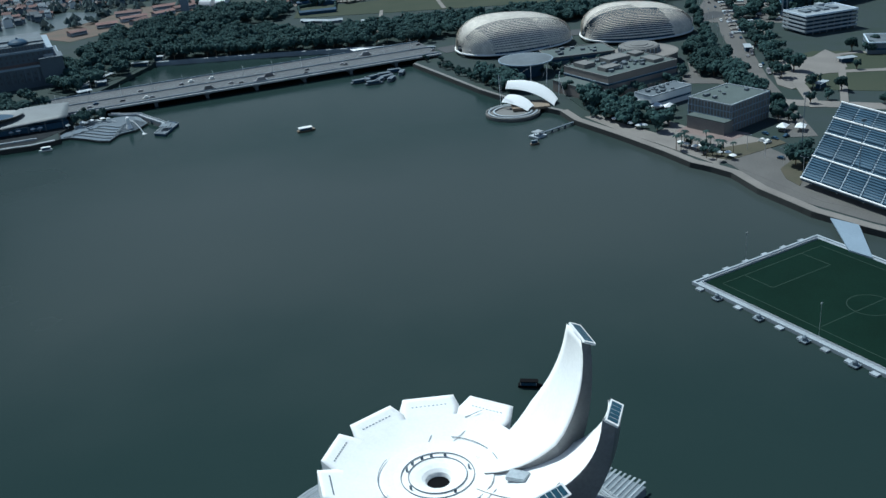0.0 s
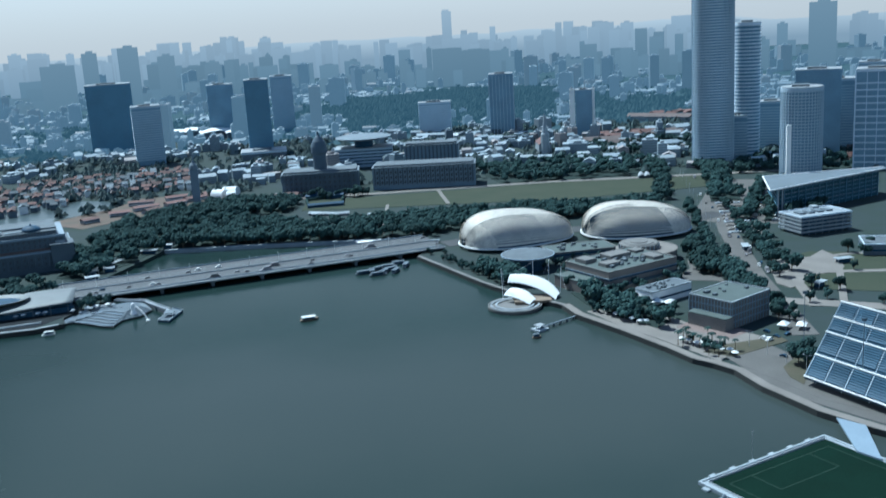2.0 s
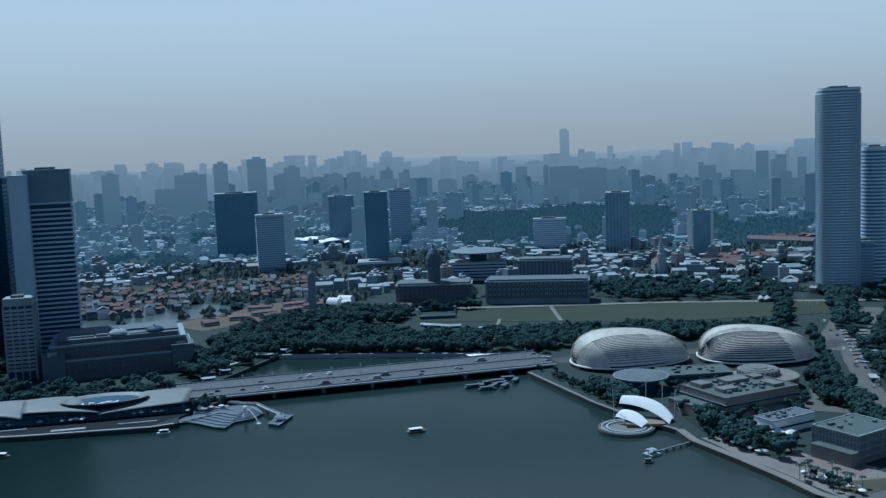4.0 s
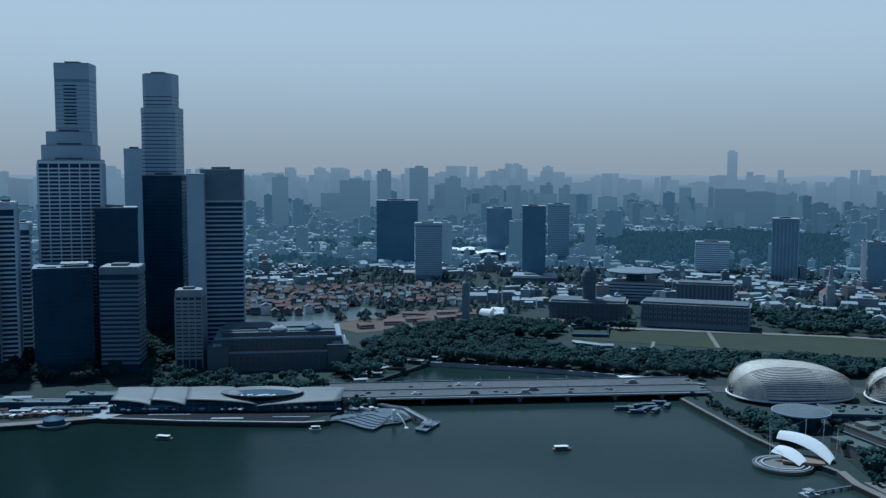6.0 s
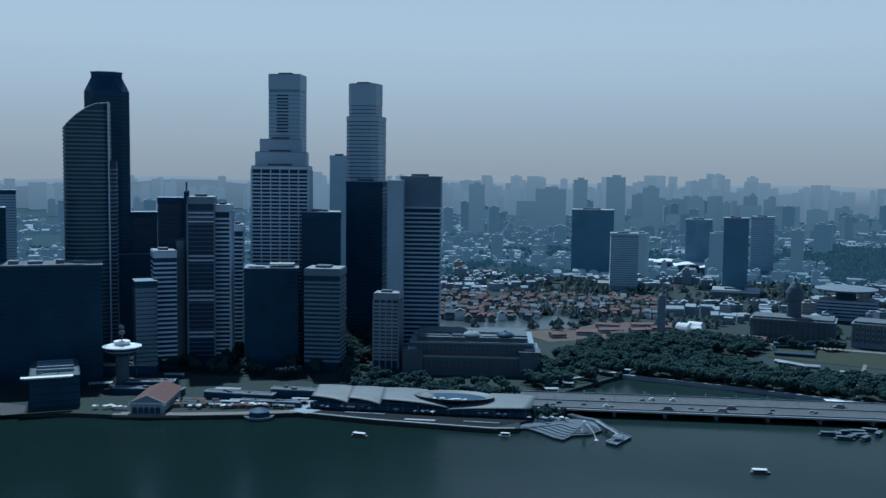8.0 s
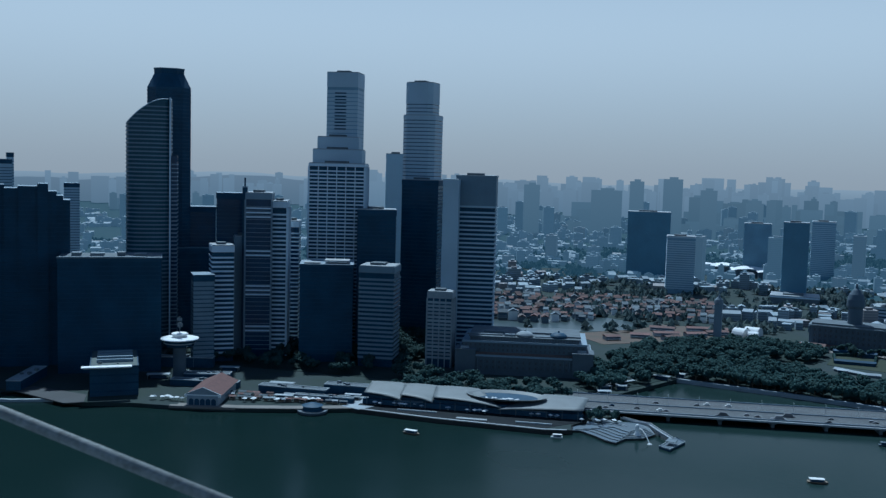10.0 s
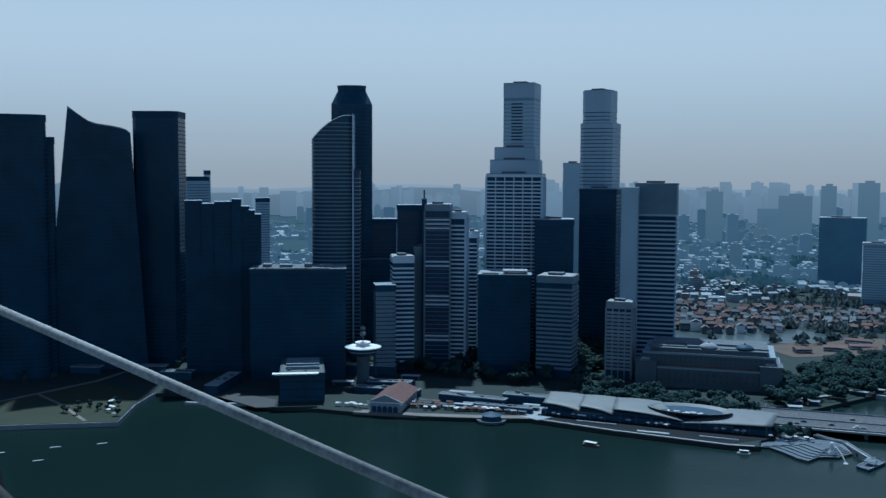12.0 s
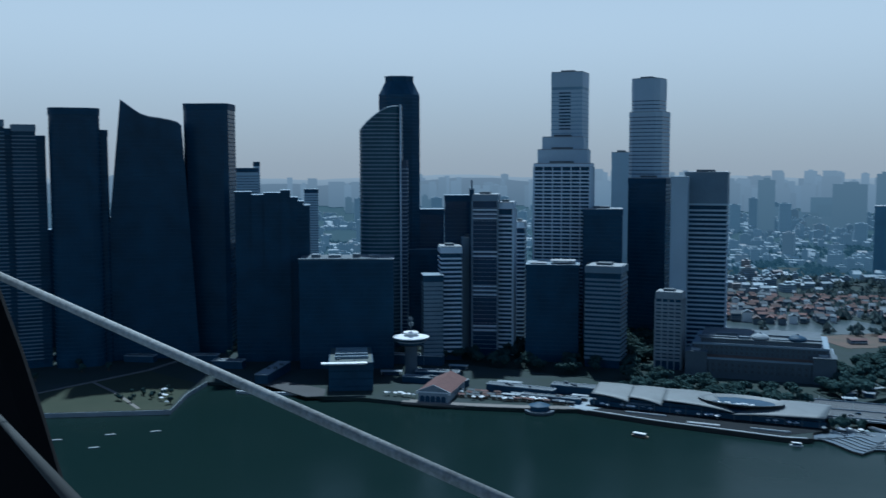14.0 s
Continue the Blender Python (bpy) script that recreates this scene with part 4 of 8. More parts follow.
jetty(68, 612, 38, 36, "small timber jetty with a pale float")


def hull(bm, l, w, h, z=0.0):
    n = 10
    rows = []
    for i in range(n + 1):
        s = i / n
        b = w / 2 * (1 - abs(2 * s - 1.0) ** 4 * (0.9 if s > 0.5 else 0.35))
        lift = 0.5 * h * max(0, s - 0.6) ** 2
        rows.append([bm.verts.new(v) for v in ((l * (s - 0.5), -b, z + h + lift), (l * (s - 0.5), -b * 0.7, z - 0.3), (l * (s - 0.5), b * 0.7, z - 0.3), (l * (s - 0.5), b, z + h + lift))])
    for a, b in zip(rows, rows[1:]):
        for i in range(4):
            bm.faces.new((a[i], a[(i + 1) % 4], b[(i + 1) % 4], b[i]))
    bm.faces.new(rows[0])
    bm.faces.new(rows[-1][::-1])
    bmesh.ops.recalc_face_normals(bm, faces=bm.faces)


def boat(x, y, yaw, l, label, roof=M_BOATWHITE, body=None, w=None):
    w = w or l * 0.3
    t = thing("boat", x, y, 0, yaw, label, "boat", "boats on the bay")
    bm = bmesh.new()
    hull(bm, l, w, 1.1)
    part("hull", bm, body or M_TIMBER, t)
    part("cabin", boxes((-l * 0.36, l * 0.26, -w * 0.36, w * 0.36, 1.0, 2.5)), M_DARK, t)
    bm = bmesh.new()
    prism(bm, [(-l * 0.42, -w * 0.45), (l * 0.3, -w * 0.45), (l * 0.34, 0), (l * 0.3, w * 0.45), (-l * 0.42, w * 0.45)], 2.5, 2.85)
    part("roof", bm, roof, t, "flat pale roof")
    post = None
    for sx in (-0.38, 0.26):
        for sy in (-0.4, 0.4):
            at = pose(l * sx, w * sy, 1.0)
            post = again(post, t, at) if post else part("post", boxes((-0.06, 0.06, -0.06, 0.06, 0, 1.5)), M_STEEL, t, at=at)
    return t


boat(-88, 667, 20, 13, "wooden river boat with a white roof", w=5)
boat(-365, 619, 4, 13, "dark wooden boat with a pale roof", w=4.5)
boat(-271, 670, 200, 9, "small white launch beside the jetty", body=M_BOATWHITE)
boat(28, 314, -12, 9, "dark workboat moored near the museum", roof=M_BLACK, body=M_BLACK, w=2.6)
boat(63, 596, 15, 6, "small dark dinghy near a jetty", roof=M_GREY)
for bx, by, yw in ((-56, 790, 20), (-46, 800, 35), (-36, 806, 15), (-40, 788, 60), (-28, 816, 10), (-22, 808, 80), (-50, 794, 100), (-34, 797, 30), (-44, 782, 12), (-30, 790, 70)):
    boat(bx, by, yw, 15, "moored wooden river boat beside others", roof=M_HOTEL, body=M_HOTEL)
for bx, by, yw in ((-673, 333, 58), (-635, 341, 62), (-657, 366, 64), (-640, 393, 66)):
    t = thing("boat", bx, by, 0, yw, "low pale work raft moored off the lawn", "boat", "rafts off the lawn")
    bm = bmesh.new()
    hull(bm, 8, 2.4, 0.6)
    part("hull", bm, M_GREY, t)
    part("deck", boxes((-3.2, 2.8, -1.0, 1.0, 0.61, 0.75)), M_WROOF, t)


# ---- floating football pitch and its stand ----
def pitch():
    yaw = math.degrees(math.atan2(38, 69))
    t = thing("floating_platform", 107, 386, 0, yaw, "floating steel platform with a football pitch", "platform")
    part("deck", boxes((0, 79, -120, 0, -0.6, 1.0)), M_PALE, t)
    part("turf", boxes((3.4, 76, -117, -3.4, 1.0, 1.12)), M_TURF, t, "green football turf")
    part("kerb", boxes((0, 79, -1.0, 0, 1.0, 1.5), (0, 1.0, -120, -1.0, 1.0, 1.5), (78, 79, -120, -1.0, 1.0, 1.5)), M_PALE, t)
    part("fence", boxes((3.0, 3.1, -116, -3, 1.0, 1.9), (3.0, 76, -3.1, -3.0, 1.0, 1.9)), M_STEEL, t)
    for row in ((9, 71, -9.3, -9.0), (9, 71, -111, -110.7), (9, 9.3, -111, -9), (70.7, 71, -111, -9), (9, 71, -60.15, -59.85), (22, 58, -25.3, -25), (22, 22.3, -25, -9), (57.7, 58, -25, -9)):
        part("pitch_line", boxes((*row, 1.12, 1.15)), M_LINE, t)
    bm = bmesh.new()
    lathe(bm, [(9.0, 1.12), (9.3, 1.12), (9.3, 1.15), (9.0, 1.15), (9.0, 1.12)], 40)
    bmesh.ops.delete(bm, geom=[f for f in bm.faces if len(f.verts) > 8], context="FACES")
    part("centre_circle", bm, M_LINE, t, at=pose(40, -60, 0))
    fender = None
    for i in range(11):
        at = pose(0, -6 - 11 * i, 0)
        fender = again(fender, t, at) if fender else part("fender", boxes((-2.4, 0, -1.6, 1.6, -0.5, 0.7)), M_PALE, t, at=at)
    for i in range(6):
        again(fender, t, pose(10 + 12 * i, 0, 0, 0, 0, -90))
    one = None
    for i in range(5):
        bm = bmesh.new()
        if one:
            bm.free()
            again(one, t, pose(-2.0, -17 - 23 * i, 0))
            continue
        lathe(bm, [(1.0, -0.8), (1.0, 2.2), (0.3, 3.0)], 12)
        box(bm, -1.8, 1.8, -1.8, 1.8, 0.4, 0.9)
        one = part("bollard", bm, M_GREY, t, at=pose(-2.0, -17, 0))
    for px, py in ((2.2, -66), (30, -2)):
        bm = bmesh.new()
        rod(bm, (0, 0, 1), (0, 0, 17), 0.055)
        box(bm, -0.45, 0.45, -0.1, 0.1, 16.4, 17.0)
        part("floodlight", bm, M_STEEL, t, at=pose(px, py, 0))
    bm = bmesh.new()
    ramp = [(75, -21), (76, -33), (98, -8), (95, 6)]
    lo = [bm.verts.new((px, py, 1.2 if px < 90 else 2.9)) for px, py in ramp]
    up = [bm.verts.new((px, py, 1.9 if px < 90 else 3.7)) for px, py in ramp]
    bm.faces.new(up)
    bm.faces.new(lo[::-1])
    for i in range(4):
        bm.faces.new((lo[i], lo[(i + 1) % 4], up[(i + 1) % 4], up[i]))
    bmesh.ops.recalc_face_normals(bm, faces=bm.faces)
    part("gangway", bm, M_BAND, t, "wide pale ramp up to the shore")
    for gy in (-58, -106):
        part("gangway", boxes((79, 100, gy - 6, gy + 6, 1.2, 1.8), (79, 100, gy - 6, gy - 5.7, 1.8, 2.8), (79, 100, gy + 5.7, gy + 6, 1.8, 2.8)), M_WHITE, t)


pitch()


def grandstand():
    t = thing("grandstand", 189, 482, 3, 0, "tall open grandstand with blue seats and white aisles", "grandstand")
    u = Vector((0.44, -0.898, 0))
    v = Vector((40, 50, 0))
    length, rows, z0, rise = 150, 34, 4.5, 24.0
    flat = Matrix(((u.x, v.x, 0, 0), (u.y, v.y, 0, 0), (0, 0, 1, 0), (0, 0, 0, 1)))

    def stepped(x0, x1, lo, hi, lift, thick):
        """A flight of steps between two rows, as one body."""
        prof = []
        for i in range(lo, hi):
            z = z0 + rise * i / rows + lift
            prof += [(i / rows, z), ((i + 1) / rows, z)]
        under = [(hi / rows, z0 + rise * (hi - 1) / rows + lift - thick), (lo / rows, z0 + rise * lo / rows + lift - thick)]
        pts = prof + under
        bm = bmesh.new()
        a = [bm.verts.new(flat @ Vector((x0, p, z))) for p, z in pts]
        b = [bm.verts.new(flat @ Vector((x1, p, z))) for p, z in pts]
        for i in range(len(pts)):
            bm.faces.new((a[i], b[i], b[(i + 1) % len(pts)], a[(i + 1) % len(pts)]))
        for t3 in tessellate_polygon([[Vector((p, z, 0)) for p, z in pts]]):
            bm.faces.new([a[i] for i in t3])
            bm.faces.new([b[i] for i in t3])
        bmesh.ops.recalc_face_normals(bm, faces=bm.faces)
        return bm

    part("tier", stepped(0, length, 0, rows, 0, 0.9), M_SEAT, t)
    nb = 12
    for k in range(nb):
        x0 = length * k / nb + 0.9
        x1 = length * (k + 1) / nb - 0.9
        for lo, hi in ((1, 9), (11, 19), (21, 26), (27, 33)):
            part("seat_block", stepped(x0, x1, lo, hi, 0.45, 0.3), M_SEAT, t, "block of dark blue seats")
    for k in range(nb + 1):
        x = length * k / nb
        part("aisle", stepped(x - 0.4, x + 0.4, 0, rows, 0.28, 0.2), M_BAND, t)
    for i in (0, 9.2, 19.2, 26.2, 33.4):
        a = i / rows
        part("rail", _band(flat, length, a, z0 + rise * a), M_WHITE, t)
    bm = bmesh.new()
    for k in range(9):
        x = length * (k + 0.3) / 9
        for a in (0.1, 0.5, 0.9):
            p = flat @ Vector((x, a, 0))
            rod(bm, (p.x, p.y, 0), (p.x, p.y, z0 + rise * a - 0.6), 0.4, 6)
        p, q = flat @ Vector((x, 0.1, 0)), flat @ Vector((x, 0.9, 0))
        rod(bm, (p.x, p.y, 0.5), (q.x, q.y, z0 + rise * 0.88), 0.25, 5)
    part("scaffold", bm, M_STEEL, t)


def _band(flat, length, a, z):
    bm = bmesh.new()
    box(bm, -0.4, length + 0.4, a - 0.006, a + 0.012, z + 0.3, z + 0.8, flat)
    return bm


grandstand()


def mast(x, y, h, label, lamps=True):
    t = thing("floodlight_mast", x, y, 3, 0, label, "light mast", "floodlight masts")
    bm = bmesh.new()
    lathe(bm, [(0.3, 0), (0.15, h)], 8)
    part("pole", bm, M_GREY, t)
    part("lamp_head", boxes((-1.3, 1.3, -0.2, 0.2, h - 1.2, h + 0.2)), M_GREY, t)


mast(202, 517, 40, "tall grey floodlight mast beside the stand")
mast(214, 470, 38, "tall grey floodlight mast near the road")


# ---- buildings of the arts centre shore ----
def flat_building(name, x, y, yaw, w, d, h, label, wall, roof, wings=(), bands=0, group="", edge=None, units=4, ledges=0, fins=0):
    t = thing(name, x, y, 3, yaw, label, "building", group)
    part("wall", boxes((-w / 2, w / 2, -d / 2, d / 2, 0, h)), wall, t)
    part("roof", boxes((-w / 2 + 0.8, w / 2 - 0.8, -d / 2 + 0.8, d / 2 - 0.8, h, h + 0.3)), roof, t)
    for r in ((-w / 2 - 0.2, w / 2 + 0.2, -d / 2 - 0.2, -d / 2 + 0.6), (-w / 2 - 0.2, w / 2 + 0.2, d / 2 - 0.6, d / 2 + 0.2), (-w / 2 - 0.2, -w / 2 + 0.6, -d / 2 + 0.6, d / 2 - 0.6), (w / 2 - 0.6, w / 2 + 0.2, -d / 2 + 0.6, d / 2 - 0.6)):
        part("parapet", boxes((*r, h - 0.1, h + 0.7)), edge or M_PALE, t)
    for i in range(ledges):
        z = h * (i + 1) / (ledges + 1)
        part("ledge", boxes((-w / 2 - 0.5, w / 2 + 0.5, -d / 2 - 0.5, d / 2 + 0.5, z, z + 0.5)), M_BAND, t)
    for i in range(bands):
        z = 3.2 + i * (h - 4) / max(1, bands)
        part("window_band", boxes((-w / 2 - 0.06, w / 2 + 0.06, -d / 2 - 0.06, d / 2 + 0.06, z, z + 1.4)), M_GLASS, t, "dark ribbon of windows")
    for wx, wy, ww, wd, wh in wings:
        part("wing", boxes((wx - ww / 2, wx + ww / 2, wy - wd / 2, wy + wd / 2, 0, wh)), wall, t)
        part("wing_roof", boxes((wx - ww / 2 - 0.3, wx + ww / 2 + 0.3, wy - wd / 2 - 0.3, wy + wd / 2 + 0.3, wh, wh + 0.6)), roof, t)
    one = None
    for i in range(fins):
        for sx, sy, yw in ((1, 0, 90), (-1, 0, 90), (0, 1, 0), (0, -1, 0)):
            span = (d if sx else w) - 1.0
            k = -span / 2 + span * i / (fins - 1)
            at = pose(sx * (w / 2 + 0.3) if sx else k, sy * (d / 2 + 0.3) if sy else k, 0, 0, 0, yw)
            one = again(one, t, at) if one else part("mullion", boxes((-0.12, 0.12, -0.3, 0.3, 0.5, h - 0.4)), M_BAND, t, at=at)
    rnd = random.Random(int(x * 7 + y))
    for i in range(units):
        px, py, s = rnd.uniform(-0.35, 0.35) * w, rnd.uniform(-0.35, 0.35) * d, rnd.uniform(0.7, 1.9)
        part("roof_unit", boxes((px - s, px + s, py - s * 0.7, py + s * 0.7, h + 0.3, h + 0.3 + s)), M_ROOF, t)
    return t


flat_building("hall", 187, 603, 37, 39, 32, 17, "grey square hall with a pale roof edge", M_STONE, M_GREENROOF, wings=((-23, -3, 8, 28, 8),), ledges=3, units=7, edge=M_PALE, fins=14)
flat_building("annex", 158, 656, 33, 38, 16, 9, "low white annex beside the shore road", M_WHITE, M_ROOF, bands=1, units=12)
mall = flat_building("arts_mall", 140, 713, 31, 66, 48, 15, "brown stone arts mall with stepped flat roofs", M_TAN, M_GREENROOF, wings=((-40, 3, 14, 34, 8), (36.5, 8, 8, 26, 9), (2, -27.4, 58, 6, 5)), bands=2, ledges=2, units=46, edge=M_STONE)
for px, py, pw, pd, ph in ((-18, -8, 14, 9, 2.6), (2, 8, 20, 12, 3.2), (20, -12, 10, 14, 2.2), (-24, 12, 10, 12, 3.0), (24, 10, 9, 9, 2.0)):
    part("roof_house", boxes((px - pw / 2, px + pw / 2, py - pd / 2, py + pd / 2, 15.3, 15.3 + ph)), M_STONE, mall)
flat_building("arts_mall", 122, 800, 10, 56, 30, 6, "dark linked foyer block between the domes", M_HOTEL, M_GREENROOF, bands=1, edge=M_STONE, units=14)
drum = thing("drum_hall", 172, 770, 3, 0, "low drum hall with a ringed roof on a pale terrace", "building")
bm = bmesh.new()
lathe(bm, [(24, 0), (24, 8.6), (24.6, 9.0), (23.6, 9.4), (0.3, 9.5)], 40)
part("terrace", bm, M_PAVE, drum, "pale roof terrace")
bm = bmesh.new()
lathe(bm, [(15.5, 9.4), (15.5, 13.4), (14.5, 14.2), (12, 13.9), (11.6, 14.5), (7, 14.4), (6.6, 15.0), (0.4, 15.2)], 36)
part("drum", bm, M_STONE, drum, "grey ringed drum roof", at=pose(-6, 0, 0))
one = None
for i in range(26):
    at = pose(15.9 * math.cos(i * 0.2417) - 6, 15.9 * math.sin(i * 0.2417), 9.4, 0, 0, math.degrees(i * 0.2417))
    one = again(one, drum, at) if one else part("pier", boxes((-0.3, 0.3, -0.4, 0.4, 0, 3.8)), M_PALE, drum, at=at)
for px, py in ((212, 575), (222, 572), (150, 640), (158, 636), (140, 648)):
    t = thing("tent", px, py, 3, 20 + px, "small white pitched marquee", "tent", "marquees")
    bm = bmesh.new()
    vs = [bm.verts.new(v) for v in ((-4, -3, 3), (4, -3, 3), (4, 3, 3), (-4, 3, 3), (0, 0, 5.2))]
    for i in range(4):
        bm.faces.new((vs[i], vs[(i + 1) % 4], vs[4]))
    bm.faces.new(vs[:4][::-1])
    part("canopy", bm, M_MEMBRANE, t)
    part("leg", boxes((-3.9, -3.7, -2.9, -2.7, 0, 3)), M_STEEL, t)
    part("leg", boxes((3.7, 3.9, 2.7, 2.9, 0, 3)), M_STEEL, t)
flat_building("low_hall", 366, 743, -16, 60, 30, 8.5, "low grey hall with a pale roof edge among lawns", M_GREY, M_ROOF, bands=1, edge=M_WBAND, units=8)
for i in range(10):
    k = i / 9
    solid("terrace_step", boxes((-12 + 2 * k, 12 - 2 * k, -2.0, 2.0, 0, 1.3), (-12, -10.6, -4.5, 4.5, 0, 1.0)), M_PAVE if i % 3 else M_PALE, "low pale stone terrace with planters", "terrace", at=pose(300 - 27 * k, 975 - 135 * k, 3.05, 0, 0, -8 - 5 * (i % 2)), group="stepped terraces")
flat_building("low_hall", 385, 690, -10, 70, 36, 12, "grey flat-roofed hall at the roadside", M_GREY, M_ROOF, bands=1)
sheet("plaza", [(150, 590), (176, 562), (192, 574), (182, 584), (166, 604)], 3.29, M_PINKPAVE, "pinkish paved forecourt of a hall", "pavement")
sheet("forecourt", [(150, 560), (178, 540), (196, 560), (176, 590), (160, 600)], 3.27, M_PAVE, "pale paved forecourt by the water", "pavement")


def convention_centre():
    t = thing("convention_centre", 380, 930, 3, 0, "dark glass hall under a white-edged wedge-shaped roof", "building")
    hall = [(-58, -33), (70, 41), (72, 60), (-42, 36)]
    bm = bmesh.new()
    prism(bm, hall, 0, 25.4)
    part("hall", bm, M_GREENGLASS, t)
    for i in range(6):
        part("floor_band", ring_band(hall, 0.35, 3.6 + 3.9 * i, 4.3 + 3.9 * i), M_GRANITE if i in (1, 4) else M_HAZESLATE, t)
    one = None
    for i in range(16):
        k = i / 15
        at = pose(-58 + 128 * k, -33.5 + 74 * k, 0, 0, 0, 30)
        one = again(one, t, at) if one else part("mullion", boxes((-0.25, 0.25, -0.5, 0.3, 0, 25.3)), M_HAZESLATE, t, at=at)
    roof = [(-68, -44), (76, 38), (79, 48), (-48, 35)]
    bm = bmesh.new()
    prism(bm, roof, 25.6, 26.8)
    part("roof", bm, M_GREY, t)
    for a, b in ((0, 1), (3, 0), (2, 3)):
        bm = bmesh.new()
        rod(bm, (*roof[a], 26.9), (*roof[b], 26.9), 0.7, 6)
        part("roof_edge", bm, M_WHITE, t, "white roof edge beam")
    for px, py in ((-58, -37), (-53, -34)):
        bm = bmesh.new()
        rod(bm, (px, py, 0), (px, py, 25.8), 0.7, 8)
        part("prop", bm, M_PALE, t)
    part("mast", boxes((-16, -11.6, 58, 60.4, 0, 73)), M_WHITE, t, "tall white blade-shaped mast")


convention_centre()


# ---- the western waterfront ----
def wave_roof_building():
    """The long low building with scalloped roofs over the water."""
    x0, y0, x1, y1 = -439.0, 659.0, -265.0, 713.0
    yaw = math.degrees(math.atan2(y1 - y0, x1 - x0))
    length = math.hypot(x1 - x0, y1 - y0)
    t = thing("waterfront_restaurant", x0, y0, 3, yaw, "long low glass building under scalloped pale roofs", "building")
    part("glass_hall", boxes((6, length - 4, 9, 40, 0, 6.9)), M_DARK, t)
    part("lower_floor", boxes((2, length - 2, 5, 9, 0, 4.6)), M_DARK, t)
    part("terrace", boxes((0, length, -1.0, 5, 0.22, 0.5)), M_BOARDS, t)
    part("lower_ledge", boxes((34, 66, -7, -5.6, 0.25, 1.2)), M_PALE, t)
    part("lower_ledge", boxes((130, 158, -17, -15.6, 0.25, 1.2)), M_PALE, t)
    for a, b in ((28, 52), (132, 152)):
        part("floor_edge", boxes((a, b, 4.6, 8.9, 4.6, 4.9)), M_BAND, t)
    part("forecourt", boxes((84, 108, -19.5, -15.5, 0.25, 0.8)), M_WROOF, t)
    for a, b, c in ((0, 35, 30), (30, 61, 57), (57, 116, 92)):
        near = bez((a + 3, 5, 11.2), (a + 0.7 * (b - a), 3, 11.0), (b, 1, 7.6))
        far = bez((a, 40, 13.0), (0.5 * (a + c), 42, 13.6), (c, 40, 13.0))
        part("roof", slab_from_curves(near, far, 0.35, n=12, sag=0.3), M_SCALLOP, t, smooth=True, at=pose(0, 0, -1.3))
    near = bez((114, 0, 6.6), (138, 2, 8.6), (length - 2, 4, 9.4))
    far = bez((146, 40, 12.2), (162, 41, 12.6), (length, 40, 11.6))
    part("roof", slab_from_curves(near, far, 0.35, n=12, sag=0.3), M_SCALLOP, t, smooth=True, at=pose(0, 0, -1.3))
    bm = bmesh.new()
    lathe(bm, [(16.0, 0.0), (19.5, 1.6), (20.5, 1.7), (20.3, 1.2), (16.6, -0.6)], 40, Matrix.Diagonal((1.6, 0.85, 1, 1)))
    bmesh.ops.delete(bm, geom=[f for f in bm.faces if len(f.verts) > 8], context="FACES")
    part("oval_rim", bm, M_SCALLOP, t, at=pose(117, 24, 10.0))
    bm = bmesh.new()
    lathe(bm, [(16.2, 0.0), (0.2, -0.4)], 32, Matrix.Diagonal((1.6, 0.85, 1, 1)))
    part("oval_terrace", bm, M_DARK, t, at=pose(117, 24, 9.9))
    rnd = random.Random(5)
    one = None
    for i in range(22):
        at = pose(102 + 26 * rnd.random(), 9 + 7 * rnd.random(), 9.3)
        if one:
            again(one, t, at)
            continue
        bm = bmesh.new()
        lathe(bm, [(1.3, 1.5), (0.05, 2.1)], 8)
        rod(bm, (0, 0, 0), (0, 0, 1.6), 0.06, 4)
        one = part("parasol", bm, M_MEMBRANE, t, at=at)
    one = None
    for i in range(15):
        at = pose(6 + i * (length - 12) / 14, 3.2, 0)
        one = again(one, t, at) if one else part("column", boxes((-0.35, 0.35, -0.35, 0.35, 0.35, 6.7)), M_HOTEL, t, at=at)


wave_roof_building()


